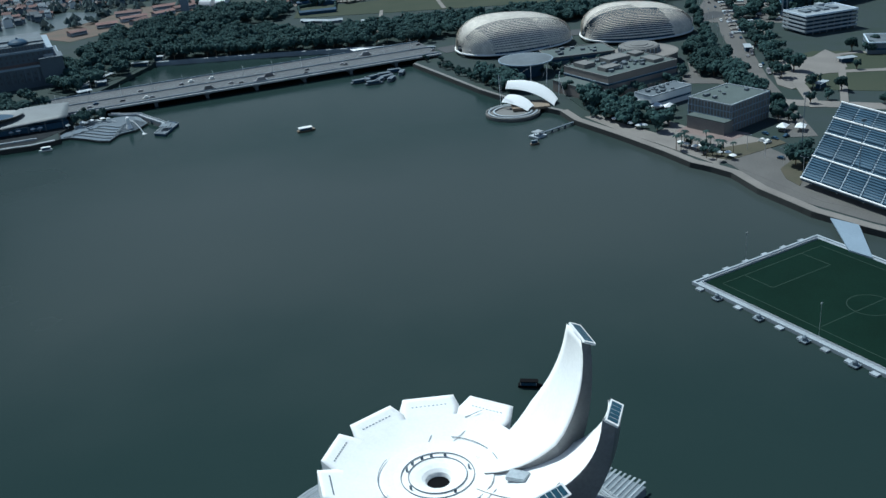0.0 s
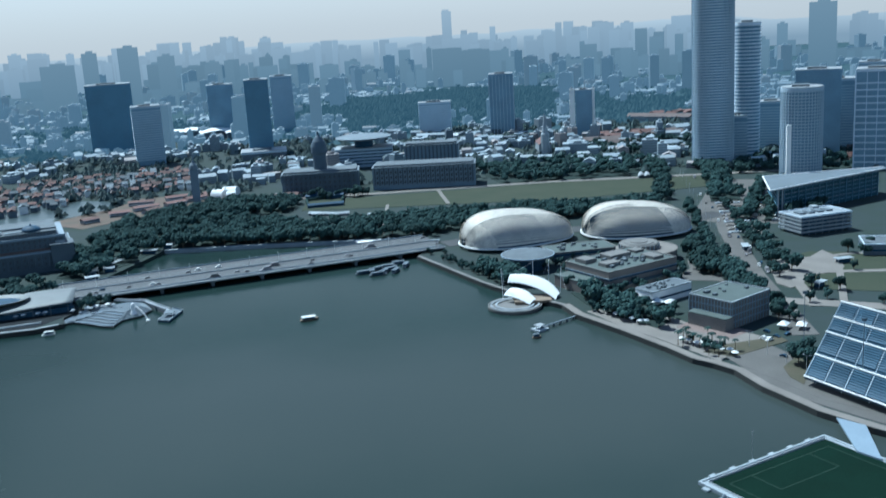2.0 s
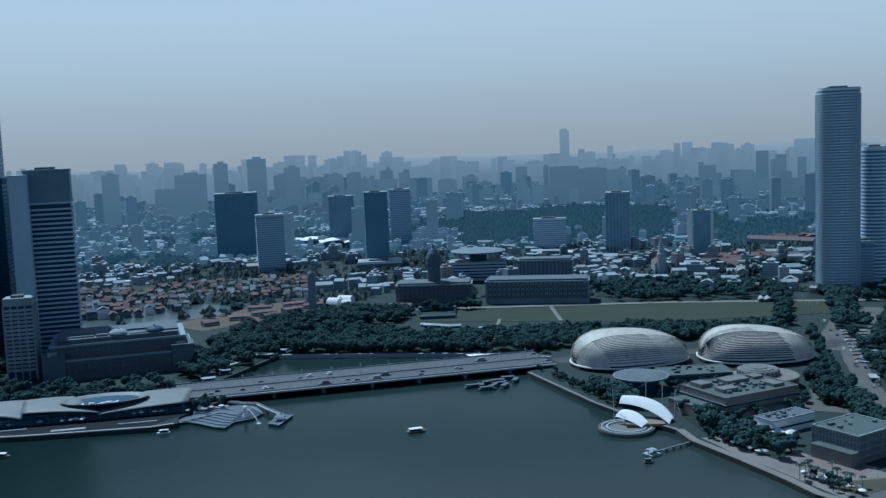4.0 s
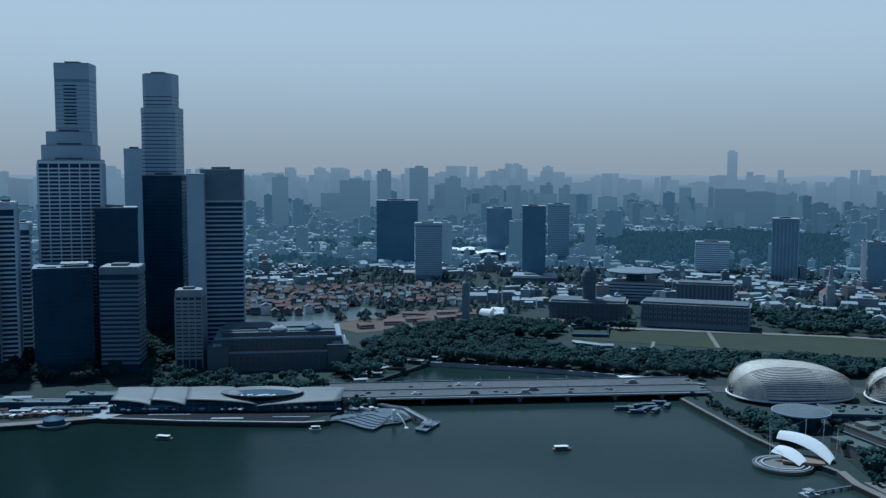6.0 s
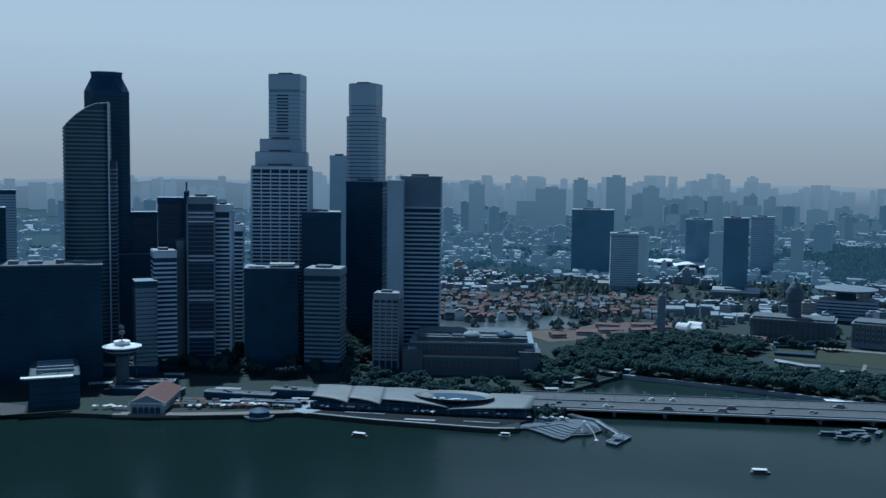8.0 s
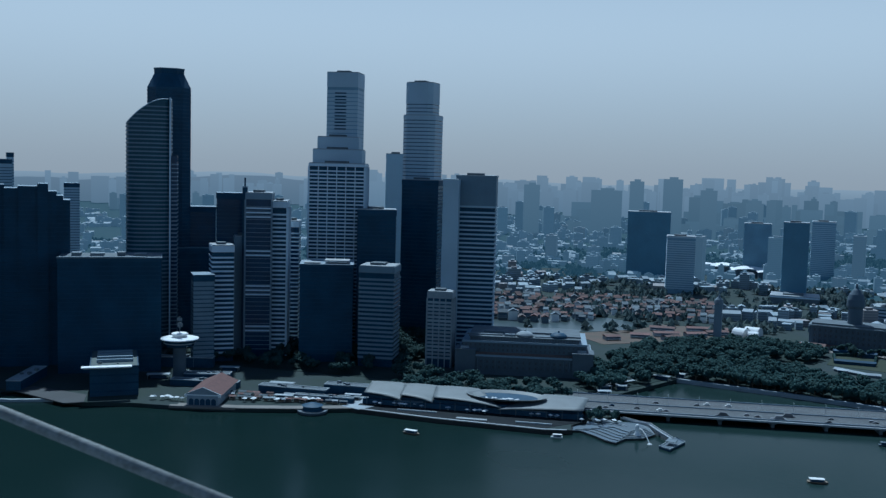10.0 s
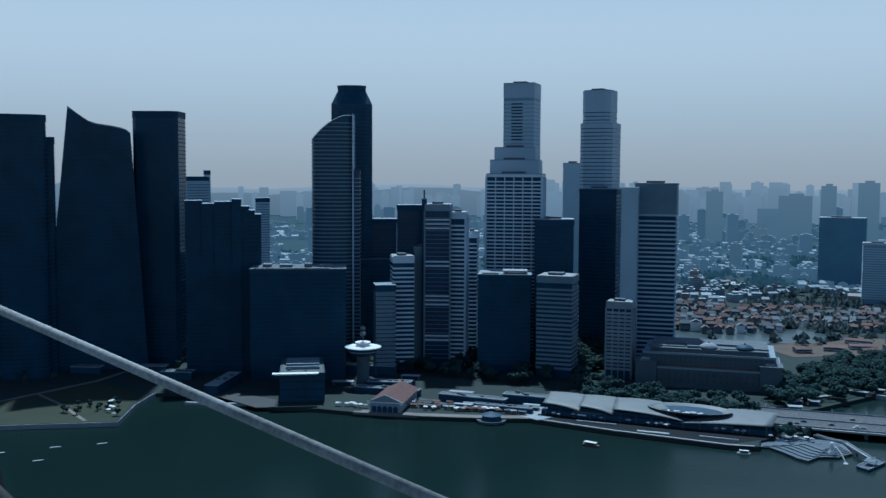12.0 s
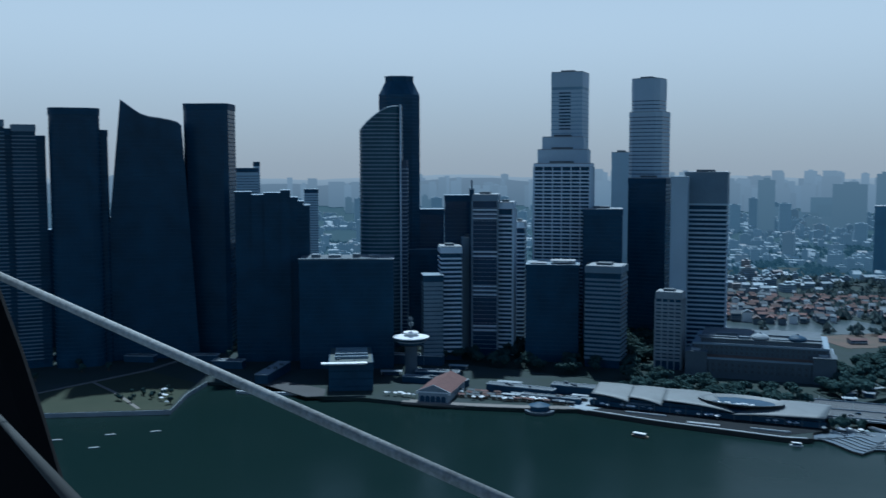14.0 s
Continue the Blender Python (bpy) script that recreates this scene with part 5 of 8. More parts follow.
def old_hotel():
    t = thing("colonnaded_hotel", -392, 880, 3, math.degrees(math.atan2(846 - 805, 136)) + 6, "massive grey neoclassical hotel with colonnade and flat roofs", "building")
    w, d = 128, 84
    part("base", boxes((-w / 2, w / 2, -d / 2, d / 2, 0, 18)), M_HOTEL, t)
    part("body", boxes((-w / 2 + 6, w / 2 - 6, -d / 2 + 6, d / 2 - 6, 18, 30)), M_HOTEL, t)
    part("tile_roof", boxes((-w / 2 + 2, w / 2 - 2, -d / 2 + 3.5, -d / 2 + 5.9, 18, 20.4)), M_SKIRT, t, "dull red clay-tiled skirt roof")
    part("cornice", boxes((-w / 2 - 0.9, w / 2 + 0.9, -d / 2 - 0.9, d / 2 + 0.9, 17.1, 17.9)), M_BAND, t)
    part("cornice", boxes((-w / 2 + 5, w / 2 - 5, -d / 2 + 5, d / 2 - 5, 29.3, 30.1)), M_BAND, t)
    part("attic", boxes((-w / 2 + 12, w / 2 - 12, -d / 2 + 12, d / 2 - 12, 30, 34)), M_HOTEL, t)
    part("attic_roof", boxes((-w / 2 + 11, -7, -d / 2 + 11, d / 2 - 11, 34, 34.6), (7, w / 2 - 11, -d / 2 + 11, d / 2 - 11, 34, 34.6)), M_ROOF, t)
    for sx in (-1, 1):
        cx = sx * (w / 2 - 9)
        part("corner_pavilion", boxes((cx - 9.6, cx + 9.6, -d / 2 - 1.6, -d / 2 + 20, 0, 23)), M_HOTEL, t)
        part("cornice", boxes((cx - 10.2, cx + 10.2, -d / 2 - 2.2, -d / 2 + 20.6, 23, 23.8)), M_HOTEL, t)
        part("roof_shed", boxes((cx - 5, cx + 3, -d / 2 + 3, -d / 2 + 9, 23.8, 25.6)), M_PALE, t, "small pale roof shed", at=pose(0, 0, 0))
    for px, mat in ((0, M_PALE), (32, M_DARK)):
        bm = bmesh.new()
        lathe(bm, [(7.6, 0), (7.6, 1.4), (8.4, 1.7), (7.2, 3.0), (4.4, 4.4), (1.2, 5.0), (0.6, 6.2)], 20)
        part("roof_pavilion", bm, mat, t, at=pose(px, -d / 2 + 20, 34.6))
    col = bmesh.new()
    lathe(col, [(1.0, 0), (0.85, 11)], 10)
    one = None
    for i in range(22):
        at = pose(-w / 2 + 4 + i * (w - 8) / 21, -d / 2 - 0.6, 5)
        one = again(one, t, at) if one else part("column", col, M_HOTEL, t, at=at)
    win = None
    for i in range(26):
        for zz in (20.5, 24.8):
            at = pose(-w / 2 + 9 + i * (w - 18) / 25, -d / 2 + 5.9, zz + 1.2)
            win = again(win, t, at) if win else part("window", boxes((-0.8, 0.8, -0.12, 0.1, 0, 2.3)), M_OLDWIN, t, at=at)
    for i in range(21):
        for zz in (6.2, 11.2):
            again(win, t, pose(-w / 2 + 4 + (i + 0.5) * (w - 8) / 21, -d / 2 - 0.03, zz))
    for i in range(40):
        again(win, t, pose(-w / 2 + 14 + i * (w - 28) / 39, -d / 2 + 11.95, 31.2))
    part("balustrade", boxes((-w / 2 + 5, w / 2 - 5, -d / 2 + 5.0, -d / 2 + 5.6, 30.1, 31.2)), M_BAND, t)
    part("balustrade", boxes((-w / 2 + 19, w / 2 - 19, -d / 2 - 0.9, -d / 2 - 0.3, 17.9, 18.9)), M_BAND, t)
    for rx, rw, ry, rz in ((-38, 34, 17, 1.2), (-14, 10, 15, 2.0), (18, 16, 15, 1.0), (46, 14, 19, 1.4), (-30, 20, 30, 2.2), (14, 44, 34, 1.6)):
        part("roof_slab", boxes((rx - rw / 2, rx + rw / 2, -d / 2 + ry, -d / 2 + ry + 4, 34.6, 34.6 + rz)), M_GREY, t)
    for sx in (-1, 1):
        for i in range(5):
            again(win, t, pose(sx * (w / 2 + 0.06), -d / 2 + 8 + 14 * i, 6, 0, 0, 90))


old_hotel()


def pier_hall():
    t = thing("pier_hall", -552.5, 612.5, 3, 27, "old arched pier hall with a red gabled roof", "building")
    w, d, h = 27, 60, 7.8
    part("wall", boxes((-w / 2 + 1, w / 2 - 1, -d / 2 + 1, d / 2, 0, h)), M_PALE, t)
    bm = bmesh.new()
    a = [(-w / 2 - 1, -d / 2 + 3, h), (w / 2 + 1, -d / 2 + 3, h), (0, -d / 2 + 3, h + 6.4)]
    f = [bm.verts.new(v) for v in a]
    b = [bm.verts.new((v[0], d / 2 + 1, v[2])) for v in a]
    bm.faces.new(f)
    bm.faces.new(b[::-1])
    for i in range(3):
        bm.faces.new((f[i], b[i], b[(i + 1) % 3], f[(i + 1) % 3]))
    bmesh.ops.recalc_face_normals(bm, faces=bm.faces)
    part("roof", bm, M_REDTILE, t, "red clay tile roof")
    bm = bmesh.new()
    prism(bm, [(-w / 2 - 1, -d / 2 + 1.2), (w / 2 + 1, -d / 2 + 1.2), (w / 2 + 1, -d / 2 + 2.9), (-w / 2 - 1, -d / 2 + 2.9)], h - 1.2, h + 0.8)
    part("gable_cornice", bm, M_WHITE, t)
    bm = bmesh.new()
    vs = [bm.verts.new(v) for v in ((-w / 2 - 1, -d / 2 + 1.6, h + 0.8), (w / 2 + 1, -d / 2 + 1.6, h + 0.8), (0, -d / 2 + 1.6, h + 6.7), (-w / 2 - 1, -d / 2 + 2.9, h + 0.8), (w / 2 + 1, -d / 2 + 2.9, h + 0.8), (0, -d / 2 + 2.9, h + 6.7))]
    for q in ((0, 1, 2), (5, 4, 3), (0, 2, 5, 3), (2, 1, 4, 5), (1, 0, 3, 4)):
        bm.faces.new([vs[i] for i in q])
    part("gable", bm, M_PALE, t)
    one = None
    for i in range(5):
        at = pose(-w / 2 + 4.5 + i * (w - 9) / 4, -d / 2 + 0.95, 0)
        if one:
            again(one, t, at)
            continue
        bm = bmesh.new()
        pts = [(-1.9, 0), (1.9, 0), (1.9, 3.6)] + [(1.9 * math.cos(q * math.pi / 8), 3.6 + 1.9 * math.sin(q * math.pi / 8)) for q in range(1, 8)] + [(-1.9, 3.6)]
        lo = [bm.verts.new((x, -0.25, z)) for x, z in pts]
        hi = [bm.verts.new((x, 0.2, z)) for x, z in pts]
        for k in range(len(pts)):
            bm.faces.new((lo[k], lo[(k + 1) % len(pts)], hi[(k + 1) % len(pts)], hi[k]))
        bm.faces.new(lo)
        one = part("arch", bm, M_DARK, t, "dark round-headed arch", at=at)
    part("jetty_deck", boxes((-w / 2 - 12, w / 2 + 14, -d / 2 - 4, -d / 2 + 0.7, -1.5, 0.4)), M_PAVE, t)


pier_hall()


def disc_tower():
    x, y = site(43.85, 905)
    t = thing("disc_tower", x, y, 3, 0, "round tower with a white saucer-shaped restaurant on top", "tower")
    bm = bmesh.new()
    lathe(bm, [(6.6, 0.0), (5.7, 6.2), (5.7, 27.3)], 24)
    part("shaft", bm, M_HOTEL, t)
    bm = bmesh.new()
    lathe(bm, [(6.6, 27.3), (12.1, 29.1), (13.2, 31.3), (13.2, 33.8), (12.7, 34.1)], 36)
    part("window_ring", bm, M_GLASS, t)
    bm = bmesh.new()
    lathe(bm, [(13.2, 34.1), (16.8, 34.9), (16.8, 35.7), (14.3, 36.3), (7.3, 36.8)], 40)
    part("saucer", bm, M_MEMBRANE, t, "white saucer-shaped roof")
    bm = bmesh.new()
    lathe(bm, [(9.4, 29.3), (14.3, 31.7), (14.3, 32.4), (9.7, 29.1)], 36)
    part("ring", bm, M_PALE, t)
    bm = bmesh.new()
    lathe(bm, [(5.8, 36.8), (5.8, 38.0), (7.2, 38.4), (7.2, 39.8), (6.4, 40.3)], 24)
    part("cap", bm, M_WHITE, t)
    bm = bmesh.new()
    rod(bm, (0, 0, 39), (0, 0, 55), 0.5)
    box(bm, -1.8, 1.8, -1.8, 1.8, 46, 49)
    box(bm, -2.6, 2.6, -0.5, 0.5, 51, 53.5)
    part("aerial", bm, M_GREY, t)


disc_tower()
quay = flat_building("quay_block", -646, 595, 47, 38, 72, 24, "dark quay building with a bright white roof edge", M_DARK, M_GREENROOF, bands=3, edge=M_DARK, units=10)
for k in range(4):
    part("roof_frame", boxes((-14, 15, -18 + 13 * k, -15.5 + 13 * k, 24.3, 26.8)), M_GRANITE, quay)
tq = thing("roof_canopy", -620, 563, 26.9, 47, "long white canopy along a roof edge", "canopy")
part("blade", boxes((-19.5, 19.5, -3.5, 3.5, 1.1, 1.8)), M_WHITE, tq)
part("beam", boxes((-18, 18, -0.4, 0.4, 0.0, 1.1)), M_WHITE, tq)
flat_building("quay_pavilion", -715, 562, 31, 12, 60, 8, "low white pavilion beside the water", M_DARK, M_WROOF)
solid("quay_edge", strip([(-697, 507), (-678, 517), (-645, 543)], 0, 3.2, -0.6, 2.2), M_PALE, "pale mooring arm of the quay", "kerb", "structure")
sheet("quay", [(-700, 536), (-632, 530), (-622, 541), (-640, 560), (-700, 556)], 3.3, M_ASPHALT, "dark waterside quay", "pavement")
for px, py, yw, w, d, h in ((-1190, 548, 40, 50, 14, 8), (-1128, 533, 30, 44, 12, 7), (-1031, 468, 36, 36, 12, 7), (-1204, 585, 50, 40, 16, 9), (-932, 476, 30, 26, 9, 5), (-921, 508, 44, 24, 9, 5), (-600, 660, 30, 40, 12, 6), (-585, 640, 22, 60, 9, 5), (-660, 690, 30, 60, 10, 9), (-505, 660, 15, 60, 10, 6), (-470, 690, 18, 40, 12, 7), (-470, 655, 18, 50, 6, 4), (-780, 560, 35, 30, 12, 7), (-830, 560, 40, 40, 10, 6), (-870, 520, 35, 30, 10, 6), (-760, 640, 40, 40, 14, 8)):
    flat_building("quay_building", px, py, yw, w, d, h, "low grey building along the quay with a pale roof edge", M_DARK, M_ROOF, group="low quay buildings")
bm = bmesh.new()
lathe(bm, [(11, -0.6), (12, 1.0), (12, 2.4), (11.4, 2.5), (11.2, 2.2), (0.3, 2.2)], 36)
solid("round_jetty", bm, M_HOTEL, "round dark jetty in the water", "jetty", at=pose(-462, 628, 0))
rp = thing("round_pavilion", -462, 628, 2.2, 0, "small dark round pavilion on a jetty", "pavilion")
bm = bmesh.new()
lathe(bm, [(7.5, 0), (7.5, 3.5), (8.6, 3.8), (2, 6)], 28)
part("drum", bm, M_DARK, rp)


def fountain_jetty():
    t = thing("promenade_jetty", -240, 706, 0, 0, "pale stepped fan-shaped promenade reaching into the bay", "jetty")
    rim = [(-272, 690), (-262, 694), (-250, 688), (-236, 679), (-228, 677), (-225.5, 692), (-215, 700), (-210, 716), (-222, 737), (-234, 745), (-257, 728), (-272, 706)]
    rim = [(x + 240, y - 706) for x, y in rim]
    part("footing", outline_block(rim, -0.9, 1.1), M_WALLSTONE, t)
    for i in range(6):
        k = 0.97 - 0.11 * i
        ring = [(x * k + 1.5 * i, y * k + 2.2 * i) for x, y in rim]
        z = 1.1 + 0.36 * i
        part("step", outline_block(ring, z, z + 0.36), M_HOTEL if i % 2 else M_CIVIC, t)
        part("kerb", strip(ring[:9], -0.35, 0.35, z + 0.3, z + 0.6), M_GREY, t, "worn grey step edge")
    line = [(-6, 38), (6, 33), (18, 31), (31.5, 14.6), (44, 0.6)]
    part("walkway", strip(line, -1.7, 1.7, 2.3, 2.8), M_PALE, t)
    for w in (-1.7, 1.7):
        part("handrail", strip(line, w - 0.12, w + 0.12, 2.8, 3.9), M_STEEL, t)
    one = None
    for x, y in line[1:]:
        one = again(one, t, pose(x, y, 0)) if one else part("pile", boxes((-0.6, 0.6, -0.6, 0.6, -0.9, 2.3)), M_GREY, t, at=pose(x, y, 0))
    pad = [(41.3, -19.5), (50, -24), (54, 3), (45, 11)]
    part("landing", outline_block(pad, -0.6, 1.3), M_DARK, t, "dark floating landing stage")
    part("landing_deck", outline_block([(x * 0.9 + 4.7, y * 0.9 - 0.7) for x, y in pad], 1.3, 1.5), M_HOTEL, t)
    part("landing_rim", strip(pad + pad[:1], -0.3, 0.3, 1.3, 1.9), M_PALE, t)
    part("shelter_roof", boxes((44, 51, -14, -6, 4.2, 4.5)), M_GREY, t)
    for px, py in ((44.5, -13.5), (50.5, -13.5), (44.5, -6.5), (50.5, -6.5)):
        part("shelter_post", boxes((px - 0.15, px + 0.15, py - 0.15, py + 0.15, 1.5, 4.2)), M_STEEL, t)
    rnd = random.Random(8)
    for i in range(18):
        x, y, l = rnd.uniform(-22, 6), rnd.uniform(2, 26), rnd.uniform(3, 9)
        part("bench", boxes((-l / 2, l / 2, -0.4, 0.4, 2.0, 3.6)), M_PALE, t, at=pose(x, y, 0, 0, 0, rnd.uniform(-30, 40)))


fountain_jetty()
statue_bm = bmesh.new()
lathe(statue_bm, [(2.6, 0), (2.2, 0.6), (2.0, 1.4), (1.3, 3.0), (1.5, 5.0), (1.7, 6.6), (1.2, 7.8), (0.3, 8.4)], 16)
solid("statue", statue_bm, M_WHITE, "white stone statue spouting water on a waterside terrace", "statue", at=pose(-221, 705, 1.9))
jet_bm = bmesh.new()
for i in range(12):
    a, b = i / 12, (i + 1) / 12
    rod(jet_bm, (1.5 + 12 * a, -1.2 - 11 * a, 7.5 + 1.5 * a - 9.4 * a * a), (1.5 + 12 * b, -1.2 - 11 * b, 7.5 + 1.5 * b - 9.4 * b * b), 0.2 + 0.25 * b, 6)
lathe(jet_bm, [(2.0, -0.2), (1.2, 0.5), (0.3, 0.9)], 10, pose(13.5, -12.2, -0.4))
solid("fountain_jet", jet_bm, M_MEMBRANE, "white arc of water falling into the bay", "water", at=pose(-221, 705, 0.4))


# ---- civic buildings behind the trees ----
def colonnade_hall(az, d, turn, w, dep, h, label, wall, cols):
    x, y = site(az, d)
    t = thing("civic_hall", x, y, 3, az + turn, label, "building")
    part("wall", boxes((-w / 2, w / 2, -dep / 2, dep / 2, 0, h)), wall, t)
    part("cornice", boxes((-w / 2 - 1, w / 2 + 1, -dep / 2 - 1.6, dep / 2 + 1, h, h + 1.4)), M_GREY, t)
    part("roof", boxes((-w / 2 + 2, w / 2 - 2, -dep / 2 + 2, dep / 2 - 2, h + 1.4, h + 3.5)), M_ROOF, t)
    bm = bmesh.new()
    lathe(bm, [(0.9, 0), (0.8, h - 6)], 8)
    one = None
    for i in range(cols):
        at = pose(-w / 2 + 3 + i * (w - 6) / (cols - 1), -dep / 2 - 0.8, 6)
        one = again(one, t, at) if one else part("column", bm, M_HOTEL, t, at=at)
    win = None
    for i in range(cols - 1):
        for z in (7, 13, 19):
            if z + 4 > h:
                continue
            at = pose(-w / 2 + 3 + (i + 0.5) * (w - 6) / (cols - 1), -dep / 2 - 0.05, z)
            win = again(win, t, at) if win else part("window", boxes((-1.0, 1.0, -0.15, 0.1, 0, 3.4)), M_OLDWIN, t, at=at)
    return t


colonnade_hall(0.1, 1205, -4, 124, 40, 26, "long grey colonnaded government building", M_GRANITE, 22)
court = colonnade_hall(6.1, 1210, -4, 92, 40, 25, "dark grey domed court building", M_CIVIC, 16)
bm = bmesh.new()
lathe(bm, [(8, 25), (8, 46), (10, 49), (9.5, 56), (7.5, 62), (4, 67), (1.5, 69), (1.2, 74)], 24)
part("dome", bm, M_CIVIC, court, "dark green copper dome on a drum")
colonnade_hall(-0.4, 1290, -4, 70, 30, 40, "grey office slab behind the civic hall", M_GRANITE, 14)
x, y = site(3.5, 1420)
t = thing("saucer_court", x, y, 3, 0, "glass court building topped by a white saucer", "building")
bm = bmesh.new()
lathe(bm, [(30, 38), (39, 40.5), (39, 41.6), (34, 42.6), (8, 43.5)], 48)
part("saucer", bm, M_GREY, t, "grey saucer-shaped roof")
bm = bmesh.new()
lathe(bm, [(38.8, 40.4), (39.6, 40.6), (39.6, 41.5), (38.8, 41.7)], 48)
bmesh.ops.delete(bm, geom=[f for f in bm.faces if len(f.verts) > 8], context="FACES")
part("saucer_rim", bm, M_PALE, t, "pale rim of the saucer")
bm = bmesh.new()
lathe(bm, [(13, 0), (13, 38)], 24)
part("stem", bm, M_GLASS, t)
part("wing", boxes((-40, 40, -20, 20, 0, 26)), M_TALL, t)
for i in range(5):
    part("window_band", boxes((-40.1, 40.1, -20.1, 20.1, 4 + 4.4 * i, 5.8 + 4.4 * i)), M_GLASS, t)
part("wing_roof", boxes((-41, 41, -21, 21, 26, 27)), M_PALE, t)
x, y = site(-6.95, 1420)
t = thing("church", x, y, 3, 0, "pale gothic church with a tall spire", "church")
part("nave", boxes((-9, 9, 0, 46, 0, 15)), M_PALE, t)
bm = bmesh.new()
lathe(bm, [(6.5, 0), (6.2, 30), (4.6, 32), (0.4, 60)], 8)
part("spire", bm, M_PALE, t)
bm = bmesh.new()
vs = [bm.verts.new(v) for v in ((-9.5, 0, 15), (9.5, 0, 15), (0, 0, 22), (-9.5, 46, 15), (9.5, 46, 15), (0, 46, 22))]
for q in ((0, 1, 2), (5, 4, 3), (0, 2, 5, 3), (2, 1, 4, 5), (1, 0, 3, 4)):
    bm.faces.new([vs[i] for i in q])
part("roof", bm, M_TILE, t)
x, y = site(13.2, 1215)
t = thing("clock_tower", x, y, 3, 10, "slim dark clock tower of a concert hall", "tower")
part("shaft", boxes((-4.5, 4.5, -4.5, 4.5, 0, 40)), M_GRANITE, t)
bm = bmesh.new()
lathe(bm, [(5.6, 40), (5.6, 41), (4.5, 45), (2, 48), (0.3, 52)], 12)
part("cap", bm, M_GREY, t)
for i, (px, py, s) in enumerate(((-256, 1212, 0.72), (-244, 1222, 0.8), (-240, 1206, 0.55))):
    t = thing("tent", px, py, 3, 70 + 10 * i, "large white vaulted marquee", "tent", "vaulted marquees")
    bm = bmesh.new()
    n = 10
    a = [bm.verts.new((13 * s * math.cos(math.pi * k / n), -11 * s, 13 * s * math.sin(math.pi * k / n))) for k in range(n + 1)]
    b = [bm.verts.new((v.co.x, 11 * s, v.co.z)) for v in a]
    for k in range(n):
        bm.faces.new((a[k], b[k], b[k + 1], a[k + 1]))
    bm.faces.new(a)
    bm.faces.new(b[::-1])
    part("canopy", bm, M_MEMBRANE, t, smooth=False)
# long white roofs of a shopping street
for az, d, w in ((14.2, 2000, 70), (13.0, 2010, 44), (11.7, 1960, 60), (10.3, 1940, 60)):
    x, y = site(az, d)
    bm = boxes((-w / 2, w / 2, -12, 12, 0, 12))
    t = thing("market_hall", x, y, 3, az + 8, "long market hall under a white roof", "building", "market halls")
    part("wall", bm, M_GREY, t)
    bm = bmesh.new()
    n = 8
    a = [bm.verts.new((-w / 2 - 2 + (w + 4) * k / n, -14, 12 + 4 * math.sin(math.pi * k / n))) for k in range(n + 1)]
    b = [bm.verts.new((v.co.x, 14, v.co.z + 3)) for v in a]
    for k in range(n):
        bm.faces.new((a[k], a[k + 1], b[k + 1], b[k]))
    ex = bmesh.ops.extrude_face_region(bm, geom=bm.faces[:])
    for v in ex["geom"]:
        if isinstance(v, bmesh.types.BMVert):
            v.co.z += 0.8
    part("roof", bm, M_WHITE, t)

# ---- the financial district, from the far left round to the river ----
def plain_tower(name, az, d, turn, w, dep, h, label, glass=None, floor=4.0, **kw):
    kw.setdefault("crown", False)
    return tower(name, az, d, turn, rect(w, dep), h, label, glass or M_GLASS, M_DARK, floor=floor, share=0.22, proud=0.25, **kw)


for az, w, h, deep in ((68.5, 52, 230, 41), (66.35, 21.5, 238.5, 40), (65.57, 9, 230.5, 36), (64.79, 20.5, 234.2, 40), (64.0, 9.5, 224, 38)):
    tower("apartment_tower", az, 1035, 2, rect(w, deep), h, "dark residential tower with rows of balconies and a stepped top", M_GLASS, M_GRANITE if w > 20 else M_DARK, floor=3.6, share=0.3, proud=0.5, top_plain=6, crown=False, group="residential towers")
tower("office_tower", 62.23, 1020, 0, rounded(46.0, 38.0, 32, 4.0), 250, "dark glass office tower with rounded corners", M_GLASS, M_DARK, share=0.2, proud=0.2, crown=False)
tower("office_tower", 60.9, 1034, 0, rounded(13.0, 30.0, 24, 4.0), 230, "narrow dark glass tower wing", M_GLASS, M_DARK, share=0.2, proud=0.2, crown=False)
tower("office_tower", 55.1, 1056, -16, chamfer(45.6, 36.0, 4), 258, "dark glass office tower with chamfered corners", M_GLASS, M_DARK, share=0.2, proud=0.2, crown=False)


